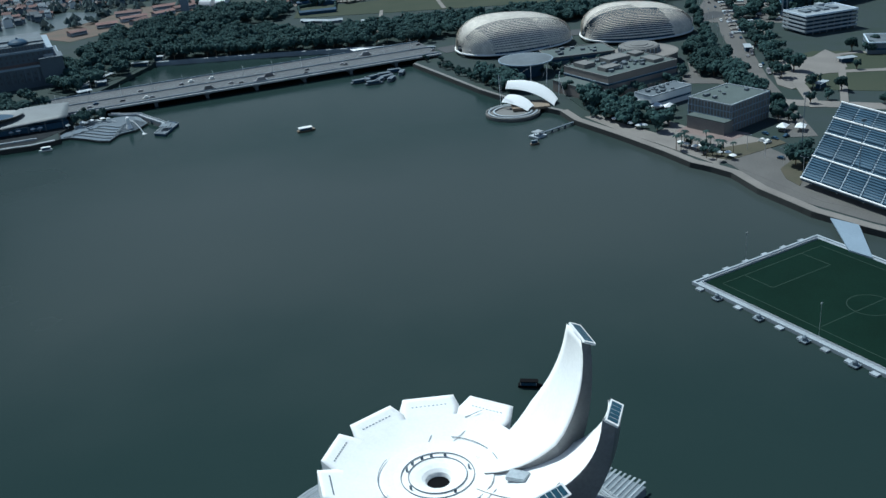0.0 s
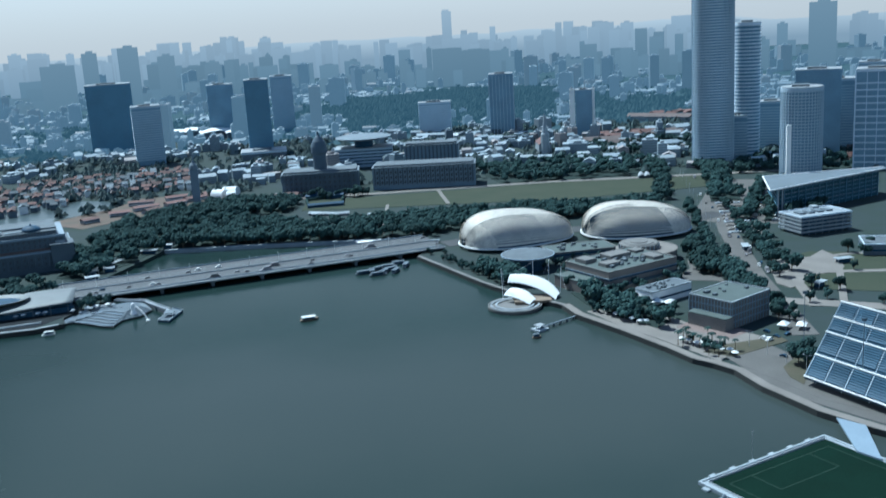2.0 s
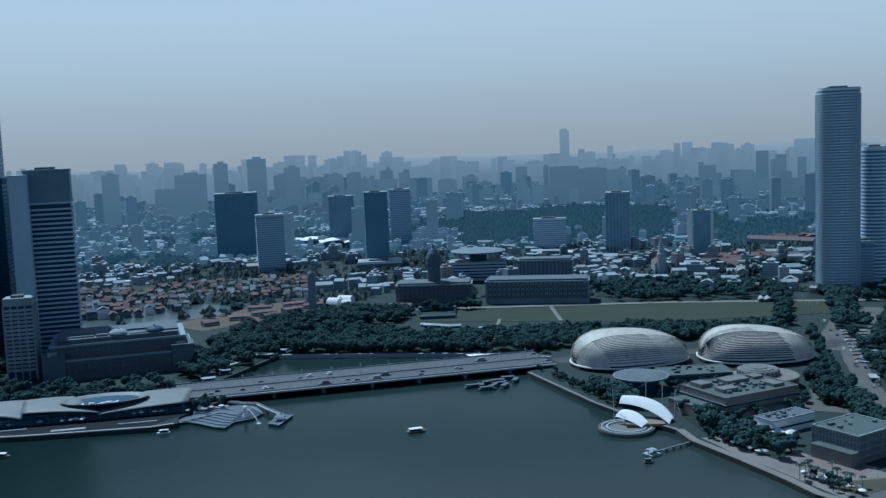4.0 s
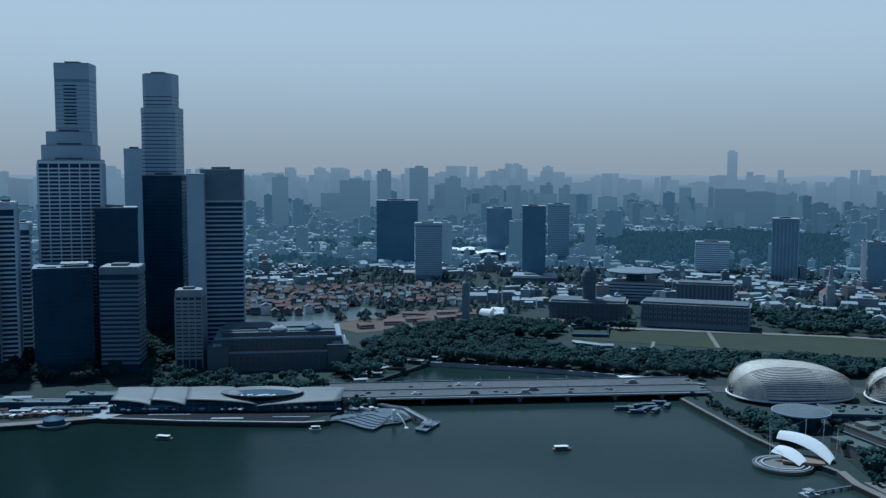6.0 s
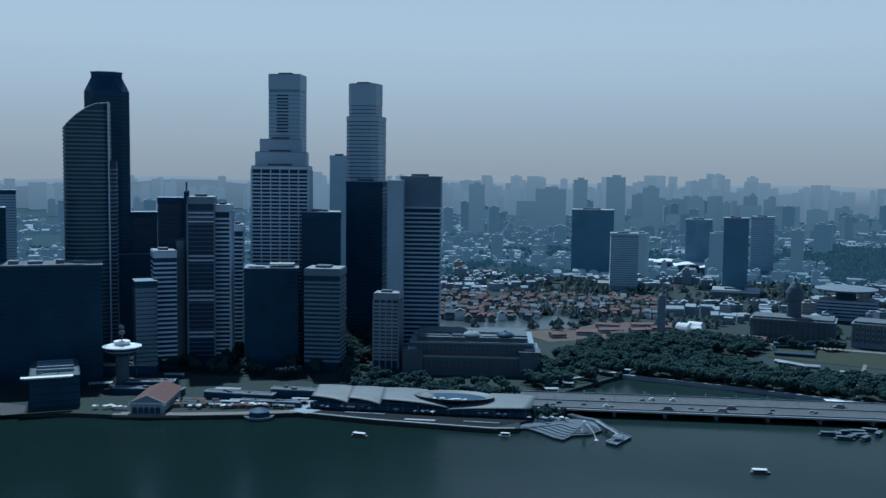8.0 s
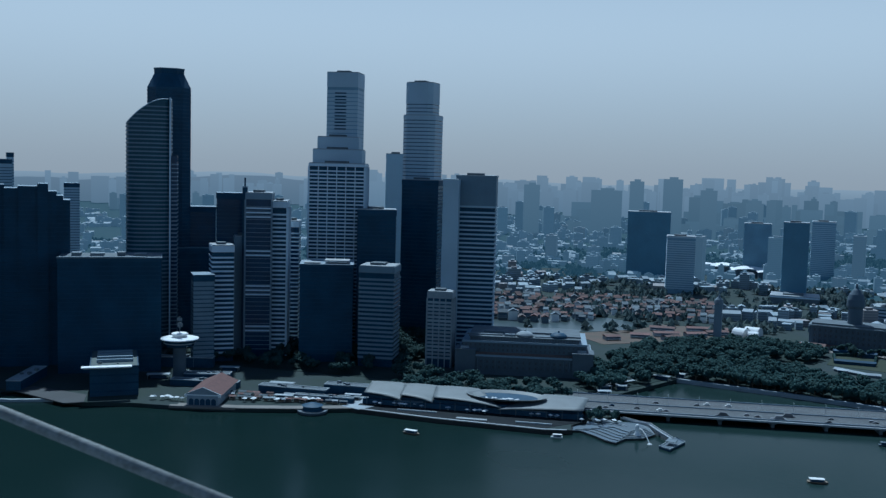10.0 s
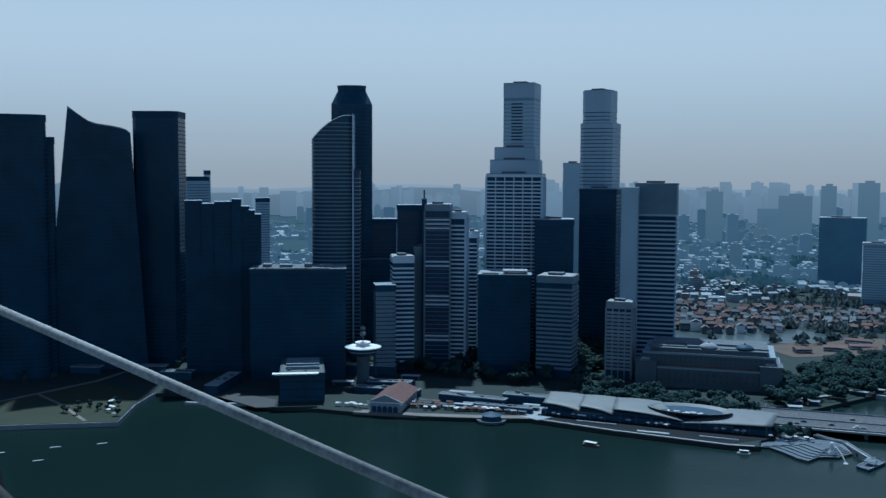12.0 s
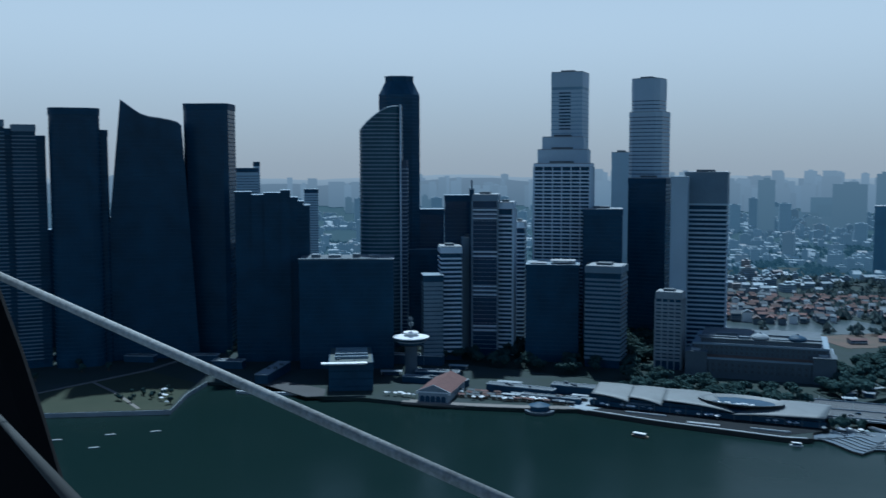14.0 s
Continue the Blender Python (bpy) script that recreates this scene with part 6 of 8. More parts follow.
def slanted_tower():
    x, y = site(58.25, 1040)
    t = thing("office_tower", x, y, 3, 58.25, "dark glass tower whose roof sweeps up to a point", "building")
    prof = [(-28.5, 256.5), (-22, 251.5), (-16, 247), (-10, 243), (-2.5, 240.5), (10, 238.8), (20, 236.8), (25, 235), (29, 231.5)]
    bm = bmesh.new()
    y0, y1 = -17, 17
    n = len(prof)
    lo = [bm.verts.new((-56 + 98 * i / (n - 1), y0, 0)) for i in range(n)]
    hi = [bm.verts.new((p[0], y0, p[1])) for p in prof]
    lo2 = [bm.verts.new((v.co.x, y1, 0)) for v in lo]
    hi2 = [bm.verts.new((v.co.x, y1, v.co.z)) for v in hi]
    for i in range(n - 1):
        bm.faces.new((lo[i], lo[i + 1], hi[i + 1], hi[i]))
        bm.faces.new((lo2[i + 1], lo2[i], hi2[i], hi2[i + 1]))
        bm.faces.new((hi[i], hi[i + 1], hi2[i + 1], hi2[i]))
    bm.faces.new((lo[0], hi[0], hi2[0], lo2[0]))
    bm.faces.new((lo[-1], lo2[-1], hi2[-1], hi[-1]))
    part("core", bm, M_GLASS, t)
    bm = boxes((-49.2, 49.2, -17.3, 17.3, 0, 0.8))
    one = None
    for i in range(54):
        z = 6 + 4 * i
        k = z / 235
        at = Matrix.Translation((-7 + 7.3 * k, 0, z)) @ Matrix.Diagonal((1 - 0.41 * k, 1, 1, 1))
        one = again(one, t, at) if one else part("spandrel", bm, M_DARK, t, at=at)
    bm = bmesh.new()
    for a, b in zip(prof, prof[1:]):
        rod(bm, (a[0], -17, a[1] + 0.5), (b[0], -17, b[1] + 0.5), 0.5)
    part("roof_edge", bm, M_BAND, t, "pale edge along the sloping roof")


slanted_tower()
for az, w, h in ((64.1, 44, 128), (60.8, 50, 140), (56.8, 46, 132), (54.0, 40, 138), (50.9, 40, 110), (43.0, 36, 100)):
    plain_tower("office_block", az, 1135, 4, w, 24, h, "dark office block behind the front towers", group="rear blocks")

# stepped blocks behind the waterfront
for az, d, w, h in ((53.35, 1000, 16, 170), (52.5, 998, 14, 167), (51.7, 996, 17, 169), (50.98, 994, 9, 171.5), (50.55, 996, 9, 164.5), (50.2, 998, 8, 160.5), (49.85, 1000, 8, 156.5)):
    plain_tower("office_block", az, d, 0, w, 30, h, "dark stepped office block with pale roof edge", group="stepped blocks", top_plain=2.5)
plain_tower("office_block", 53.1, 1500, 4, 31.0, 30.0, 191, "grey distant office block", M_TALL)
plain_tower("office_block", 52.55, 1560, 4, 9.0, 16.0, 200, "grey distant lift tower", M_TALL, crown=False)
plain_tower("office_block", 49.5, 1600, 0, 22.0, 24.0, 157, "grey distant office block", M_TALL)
plain_tower("office_block", 47.5, 960, -3, 88.8, 48.0, 107, "wide dark glass block with a pale roof edge", first=12, top_plain=3, crown=False)
wx, wy = site(47.5, 960)
wide_roof = thing("roof_terrace", wx, wy, 107, 44.5, "pale roof deck with low plant sheds on a dark block", "roof")
part("deck", boxes((-44.6, 44.6, -24.2, 24.2, 0.0, 0.7)), M_ROOF, wide_roof)
part("edge", boxes((-45, 30, -25.4, -23.8, 0.7, 1.6)), M_PALE, wide_roof)
for ux, uw, uh in ((-30, 8, 3), (-12, 12, 2.4), (9, 7, 3.4), (26, 10, 2.2)):
    part("plant_shed", boxes((ux - uw / 2, ux + uw / 2, -8, 6, 0.7, 0.7 + uh)), M_GREY, wide_roof)


def clip_left(outline, x0):
    """The part of a convex outline to the right of x0."""
    out = []
    for p, q in zip(outline, outline[1:] + outline[:1]):
        if p[0] >= x0:
            out.append(p)
        if (p[0] >= x0) != (q[0] >= x0):
            k = (x0 - p[0]) / (q[0] - p[0])
            out.append((x0, p[1] + k * (q[1] - p[1])))
    return out


def curved_tower():
    """The glass tower whose roof climbs in a curve to a tall fin."""
    x, y = site(45.5, 1060)
    t = thing("office_tower", x, y, 3, 45.5 - 4, "green glass tower with a curving shoulder and pale floor lines", "building")
    out = rounded(45, 36, 36, 2.8)
    top = lambda px, py: 228 + 26 * (1 - max(0.0, (15 - px) / 37.5) ** 1.7)
    part("core", outline_block(out, 0, top), M_GREENGLASS, t)
    one = None
    for i in range(60):
        z = 8 + 4.1 * i
        if z < 226:
            at = pose(0, 0, z)
            one = again(one, t, at) if one else part("spandrel", ring_band(out, 0.35, 0, 1.5), M_GRANITE, t, at=at)
            continue
        if z > 247:
            break
        cut = 15 - 37.5 * max(0.0, 1 - (z + 1.6 - 228) / 26) ** (1 / 1.7)
        part("spandrel", ring_band(clip_left(out, cut), 0.3, z, z + 1.3), M_GRANITE, t)
    bm = bmesh.new()
    pts = [(p[0], p[1], top(*p) + 0.4) for p in out if p[1] < 2]
    for p, q in zip(pts, pts[1:]):
        rod(bm, p, q, 0.45, 5)
    part("roof_edge", bm, M_TALL, t, "pale edge along the curving roof")
    part("fin", boxes((20.4, 21.8, -15.5, -9, 0, 256)), M_WBAND, t, "tall pale fin up the facade")
    part("annex", boxes((21.9, 28, -13, 15, 0, 198)), M_BLUEGLASS, t)
    sp = None
    for i in range(44):
        at = pose(0, 0, 12 + 4.1 * i)
        sp = again(sp, t, at) if sp else part("annex_spandrel", boxes((21.85, 28.2, -13.3, 15.2, 0, 1.2)), M_BAND, t, at=at)


curved_tower()


def octagon_tower():
    x, y = site(44.45, 1150)
    t = thing("office_tower", x, y, 3, 44.45, "very tall dark tower with a chamfered tapering crown", "building")
    part("core", outline_block(chamfer(46, 46, 9), 0, 272), M_GLASS, t)
    bm = bmesh.new()
    a, b = chamfer(46, 46, 9), chamfer(31, 31, 8)
    lo = [bm.verts.new((*p, 272)) for p in a]
    hi = [bm.verts.new((*p, 288)) for p in b]
    for i in range(8):
        bm.faces.new((lo[i], lo[(i + 1) % 8], hi[(i + 1) % 8], hi[i]))
    bm.faces.new(hi)
    part("crown", bm, M_DARK, t)
    part("crown_top", outline_block(chamfer(32, 32, 8), 288, 292.6), M_DARK, t)
    part("crown_roof", outline_block(chamfer(33, 33, 8), 292.6, 293.4), M_PALE, t)
    for k, z in ((44.5, 271.6), (41.5, 275.2), (38, 279), (34.5, 283)):
        part("crown_ledge", outline_block(chamfer(k, k, 8.5), z, z + 1.0), M_BAND, t)
    one = None
    for i in range(64):
        at = pose(0, 0, 10 + 4.1 * i)
        one = again(one, t, at) if one else part("spandrel", ring_band(chamfer(46, 46, 9), 0.25, 0, 1.0), M_DARK, t, at=at)


octagon_tower()
plain_tower("office_block", 42.6, 1150, 0, 28.0, 26.0, 145, "dark office block between towers", M_BLUEGLASS)
plain_tower("office_block", 41.0, 1040, 2, 31.0, 28.0, 164.5, "dark blue glass office block with a spire", M_BLUEGLASS)
sx, sy = site(40.3, 1000)
stair = thing("stair_tower", sx, sy, 3, 40.3, "dark slim stair tower with a mast", "building")
part("shaft", boxes((-2.5, 2.5, -2.5, 2.5, 0, 169)), M_DARK, stair)
part("parapet", ring_band(rect(5, 5), 0.25, 168.2, 169.6), M_GRANITE, stair)
bm = bmesh.new()
rod(bm, (0, 0, 168.9), (0, 0, 178), 0.8)
part("mast", bm, M_DARK, stair)
tower("office_tower", 41.57, 986, 6, rect(20.5, 28.0), 115.5, "slim grey tower with white floor bands", M_GLASS, M_WBAND, floor=4.4, share=0.4)
tower("office_tower", 40.45, 1020, 4, rect(15.5, 28.0), 122, "pale grey windowless tower side wall", M_GRANITE, None)
plain_tower("office_block", 42.6, 960, 6, 19.2, 24.0, 90, "dark slim office block", M_GRANITE)
blue = tower("office_tower", 39.45, 1010, -5, rect(25.0, 34.0), 166, "blue glass tower with white floor bands", M_BLUEGLASS, M_BAND, floor=4.3, share=0.1, fins=2)
for zz in (26, 30.3, 62, 66.3, 70.6, 101, 105.3, 139, 143.3, 147.6):
    part("white_band", ring_band(rect(25.0, 34.0), 0.75, zz, zz + 1.5), M_WBAND, blue, "bright white floor band")
tower("office_tower", 38.3, 1015, -5, rect(15.5, 34.0), 158, "blue glass tower wing with white floor bands and fins", M_GLASS, M_WBAND, floor=4.3, share=0.4, proud=0.7, fins=2)
tower("office_block", 37.5, 1056, -5, rect(11.5, 26.0), 136, "lower wing with white floor bands", M_BLUEGLASS, M_WBAND, floor=4.3, share=0.35)

# the tallest pair
slim = tower("office_tower", 34.7, 1135, -14, rect(35.0, 32.0), 298, "tall slim grey tower with a blank crown", M_HAZEPANEL, M_TALL, floor=4.4, share=0.8, proud=0.12, first=180, top_plain=16)
tower("office_block", 35.0, 1118, -6, rect(44.0, 36.0), 226, "stepped grey shoulder of a tall tower", M_TALL, M_TALL, floor=4.4, share=0.5, first=180, top_plain=14)
tower("office_block", 35.0, 1100, -6, rect(52.0, 44.0), 212, "stepped grey shoulder of a tall tower", M_TALL, M_TALL, floor=4.4, share=0.5, first=180, top_plain=16)
tower("office_tower", 35.0, 1078, -6, rect(58.0, 50.0), 197, "broad white-gridded office tower with dark windows", M_GLASS, M_WBAND, floor=3.9, share=0.4, proud=0.7, first=6, top_plain=3, fins=7)
plain_tower("office_block", 35.6, 986, -2, 51.6, 40.8, 99, "black glass office block with a pale roof", floor=4.2, top_plain=2.5, crown=False)
bx, by = site(35.6, 986)
black_roof = thing("roof_deck", bx, by, 99, 33.6, "pale cluttered roof deck on a black block", "roof")
part("deck", boxes((-25.2, 25.2, -19.8, 19.8, 0.0, 0.4)), M_ROOF, black_roof)
part("canopy", boxes((-2, 22, -16, 4, 3.2, 3.8)), M_WROOF, black_roof)
part("canopy", boxes((-22, -6, -17, -6, 1.2, 1.8)), M_WROOF, black_roof)
for ux in (-20, -8, 2, 20):
    part("support", boxes((ux - 0.4, ux + 0.4, -12, -11, 0.4, 3.2 if ux > 0 else 1.2)), M_GREY, black_roof)
tower("office_block", 32.55, 960, -12, rect(33.6, 31.2), 100, "grey office block with pale floor bands", M_GLASS, M_GRANITE, floor=4.2, share=0.5, proud=0.6)
tower("office_tower", 31.75, 1300, 0, rect(26.0, 26.0), 211, "grey stone tower with plain sides", M_TALL, M_TALL, proud=0.1, share=0.5)
tower("office_block", 32.8, 1050, 0, rect(40.0, 30.0), 150, "dark low office block between towers", M_GLASS, M_DARK, share=0.2)
tower("office_tower", 30.3, 1150, -20, chamfer(32.0, 32.0, 5), 291, "tall stepped grey granite tower", M_BLUEGLASS, M_TALL, floor=4.2, share=0.78, proud=0.25, first=180, top_plain=24)
tower("office_tower", 30.25, 1150, -20, chamfer(38.0, 38.0, 6), 254, "stepped middle tier of a granite tower", M_BLUEGLASS, M_TALL, floor=4.2, share=0.78, proud=0.25, first=120, top_plain=5)
tower("office_tower", 30.1, 1135, -14, rect(42.0, 40.0), 181, "dark granite lower tower beside a taller one", M_GLASS, M_DARK, floor=4.2, share=0.3, proud=0.25)
tower("office_block", 28.95, 960, -10, rect(24.0, 19.2), 76, "small pale block with rows of windows", M_GLASS, M_PALE, floor=3.6, share=0.62, proud=0.3, fins=5, fin_mat=M_PALE)
tower("office_tower", 28.5, 1032, -4, rect(16, 38), 184, "blank grey side wall of a tower", M_TALL, None, crown=False)
tower("office_tower", 27.05, 1056, -4, rect(40.8, 36.0), 157, "dark tower with ribbed floor bands", M_GLASS, M_TALL, floor=4.6, share=0.4, proud=0.9, top_plain=2, crown=False)
tower("office_tower", 27.05, 1056, -4, rect(42.0, 37.2), 188, "plain grey crown of a ribbed tower", M_GRANITE, None, z0=157, top_plain=1.0)
one = None
for i in range(24):
    at = pose(-1.5, -16.1, 196 + 3.6 * i)
    if i in (9, 22, 23):
        continue
    one = again(one, slim, at) if one else part("window_slot", boxes((-7, 6, -0.2, 0.2, 0, 1.5)), M_GLASS, slim, at=at)

# ---- the town behind ----
def block(az, d, w, dep, h, label, mat=None, band=None, turn=0, floor=3.6, share=0.5, name="town_block", round_plan=False, **kw):
    return tower(name, az, d, turn, rounded(w, dep, 24, 2.2) if round_plan else rect(w, dep), h, label, mat or M_GLASS, band or M_PALE, floor=floor, share=share, proud=0.35, top_plain=2.5, **kw)


# distant blocks take the cladding colours that have haze painted in
block(17.2, 1850, 76, 40, 124, "broad dark glass slab block", M_HAZESLATE, M_HAZESLATE, 0, share=0.25)
block(15.4, 1640, 44, 30, 95, "pale slab tower with balconies", M_HAZEPANEL, M_TALL, 2)
block(9.3, 1640, 38, 30, 124, "dark blue glass tower above a podium", M_HAZESLATE, M_HAZESLATE, 0, share=0.2)
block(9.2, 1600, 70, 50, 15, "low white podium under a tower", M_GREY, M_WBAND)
block(11.3, 2000, 50, 30, 103, "grey distant slab tower", M_HAZEPANEL, M_HAZEPANEL)
block(7.9, 1990, 42, 30, 112, "pale grey distant slab tower", M_HAZEPANEL, M_TALL)
block(-0.7, 1750, 56, 24, 61, "pale banded office block", M_HAZEPANEL, M_WBAND)
block(-4.55, 1700, 40, 36, 106, "grey tower with upright ribs", M_HAZEPANEL, M_HAZEPANEL, fins=8, fin_mat=M_TALL)
block(-9.2, 1650, 26, 22, 76, "dark tower with a white side wall", M_HAZEPANEL, M_HAZEPANEL)
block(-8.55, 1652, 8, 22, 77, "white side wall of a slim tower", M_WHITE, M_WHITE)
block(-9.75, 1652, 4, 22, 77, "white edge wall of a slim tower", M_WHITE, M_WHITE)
hotel = tower("hotel_tower", -16.3, 1280, 12, rounded(47, 44, 36, 3.2), 245, "very tall round-cornered hotel tower with gridded windows", M_HAZESLATE, M_WBAND, floor=3.4, share=0.42, proud=0.35, top_plain=2.5)
hx = bmesh.new()
box(hx, -0.35, 0.35, -0.35, 0.35, 0, 236)
rib = None
for i, (px, py) in enumerate(rounded(48.2, 45.2, 60, 3.2)):
    at = pose(px, py, 0, 0, 0, math.degrees(math.atan2(py, px)))
    rib = again(rib, hotel, at) if rib else part("window_pier", hx, M_TALL, hotel, at=at)
tower("hotel_tower", -18.1, 1330, 6, rounded(30, 34, 32, 2.6), 174, "curved hotel tower with white balconies", M_HAZESLATE, M_WBAND, floor=4.4, share=0.42, proud=1.0, top_plain=4)
block(-17.6, 1318, 22, 24, 60, "lower wing at the foot of hotel towers", M_HAZEPANEL, M_TALL, 6)
ringed = tower("hotel_tower", -20.95, 1180, 0, rounded(44, 42, 36, 2.1), 104, "round hotel tower with a gridded facade", M_HAZESLATE, M_TALL, floor=3.5, share=0.5, proud=0.5, top_plain=5)
hx = bmesh.new()
box(hx, -0.4, 0.4, -0.45, 0.45, 4, 98)
rib = None
for px, py in rounded(45.4, 43.4, 40, 2.1):
    at = pose(px, py, 0, 0, 0, math.degrees(math.atan2(py, px)))
    rib = again(rib, ringed, at) if rib else part("window_pier", hx, M_TALL, ringed, at=at)
block(-21.75, 1350, 54, 40, 112, "broad grey hotel block behind a round tower", M_HAZEPANEL, M_HAZEPANEL, 0, share=0.3)
block(-22.6, 1400, 60, 34, 96, "grey stepped office block behind hotels", M_HAZEPANEL, M_TALL, 4, share=0.3)
block(-24.7, 1250, 46, 40, 117, "banded office tower with white frames", M_HAZEPANEL, M_WBAND, 0, floor=7.5, share=0.22, fins=5)
block(-19.4, 1390, 40, 26, 70, "grey mid-rise block between hotel towers", M_HAZEPANEL, M_TALL, 0)
block(-24.5, 1500, 40, 30, 110, "pale grey office tower behind hotels", M_HAZEPANEL, M_TALL)


def open_floor_block():
    t = thing("office_block", 333, 834, 3, 16.2, "pale five-storey block with open floors and a sunken roof deck", "building")
    part("core", boxes((-22, 22, -12, 12, 0, 14.6)), M_DARK, t)
    for i in range(5):
        z = 2.6 + 3.2 * i
        part("floor_slab", boxes((-25.5, 25.5, -15.5, 15.5, z, z + 0.5)), M_PALE, t)
        for r in ((-25.7, 25.7, -15.7, -15.2), (-25.7, 25.7, 15.2, 15.7), (-25.7, -25.2, -15.1, 15.1), (25.2, 25.7, -15.1, 15.1)):
            part("parapet", boxes((*r, z - 0.1, z + 1.35)), M_WBAND if i == 4 else M_PALE, t)
    for k in range(8):
        x = -24 + 6.85 * k
        for y in (-14.6, 14.6):
            part("pier", boxes((x - 0.35, x + 0.35, y - 0.35, y + 0.35, 0, 15.4)), M_GREY, t)
    for k in range(4):
        part("roof_house", boxes((-18 + 9 * k, -12 + 9 * k, -4, 6, 15.9, 17.4)), M_GREY, t)
    part("stair_house", boxes((4, 10, 8, 14, 15.9, 19.0)), M_PALE, t)


open_floor_block()

# ---- low town: shophouses nearest the river, then the joined rest ----
def inside(poly, x, y):
    hit = False
    n = len(poly)
    for i in range(n):
        x0, y0 = poly[i]
        x1, y1 = poly[(i + 1) % n]
        if (y0 > y) != (y1 > y) and x < (x1 - x0) * (y - y0) / (y1 - y0) + x0:
            hit = not hit
    return hit


def shophouse(w, d, h, label, wall, tiles=None):
    t = thing("shophouse", 0, 0, 0, 0, label, "house", "shophouses by the river")
    part("wall", boxes((-w / 2, w / 2, -d / 2, d / 2, 0, h)), wall, t)
    bm = bmesh.new()
    gable(bm, w, d, h, 3.2, Matrix())
    part("roof", bm, tiles or M_TILE, t)
    part("window_band", boxes((-w / 2 + 0.6, w / 2 - 0.6, -d / 2 - 0.08, -d / 2 + 0.1, h - 3.0, h - 1.4)), M_DARK, t)
    part("awning", boxes((-w / 2, w / 2, -d / 2 - 2.2, -d / 2 - 0.003, 3.2, 3.6)), M_PALE, t)
    return t


kinds = [shophouse(11, 10, 8, "white shophouse row with red tiled roof", M_PALE), shophouse(15, 11, 9.5, "grey shophouse row with red tiled roof", M_GREY), shophouse(8, 10, 7, "tan shophouse row with red tiled roof", M_TAN), shophouse(12, 10, 10, "grey shophouse row with a grey roof", M_GREY, M_ROOF), shophouse(9, 12, 12, "pale narrow house with a pale flat roof edge", M_WHITE, M_GREY), shophouse(13, 9, 7, "grey shophouse row with a dull brown roof", M_GREY, M_SKIRT)]
spots = []
rnd = random.Random(21)
for row in range(16):
    d = 1266 + row * 16.5
    az = 27.2 - rnd.random() * 0.6
    while az > 13.2:
        if rnd.random() < 0.82:
            spots.append((az, d + rnd.uniform(-6, 6)))
        az -= rnd.uniform(0.44, 0.72)
for i, (az, d) in enumerate(spots):
    x, y = site(az, d + 10 * math.sin(az))
    if x > -440 and y < 1255 + (x + 440) * 0.2:
        continue
    m = pose(x, y, 3, 0, 0, az + rnd.uniform(-14, 14) + (90 if rnd.random() < 0.15 else 0))
    if i < 6:
        kinds[i].matrix_basis = m
    else:
        c = copy_thing(kinds[rnd.randrange(6)], m)
        k = rnd.uniform(0.6, 0.88)
        c.scale = (k, k, k)


for cx, cy, yw, kk in ((-176, 1154, 20, 1.3), (-160, 1160, -10, 1.5), (-166, 1150, 80, 1.0), (-205, 1135, 10, 1.1)):
    c = copy_thing(kinds[0], pose(cx, cy, 3, 0, 0, yw))
    c.scale = (kk, kk, 0.8)


for cx, cy, yw, kx in ((-330, 1150, 30, 2.6), (-300, 1168, 42, 2.2), (-352, 1120, 20, 2.0), (-318, 1128, 60, 1.8), (-282, 1196, 40, 2.4), (-345, 1186, 10, 2.6), (-308, 1210, 25, 2.4), (-375, 1086, 40, 1.6), (-270, 1222, 15, 2.0)):
    c = copy_thing(kinds[0], pose(cx, cy, 3.2, 0, 0, yw))
    c.scale = (kx, 1.2, 0.55)
hrnd = random.Random(63)
for cx, cy, n, sx, sy in ((300, 1530, 10, 34, 34), (360, 1540, 10, 34, 22), (440, 1800, 12, 60, 16), (583, 1352, 12, 26, 36), (536, 1186, 8, 30, 12)):
    for i in range(n):
        c = copy_thing(kinds[hrnd.choice((0, 1, 2, 5))], pose(cx + hrnd.uniform(-sx, sx), cy + hrnd.uniform(-sy, sy), 3, 0, 0, hrnd.choice((0, 90, 20)) + hrnd.uniform(-8, 8)))
        k = hrnd.uniform(1.2, 1.9)
        c.scale = (k, k, 1.1)


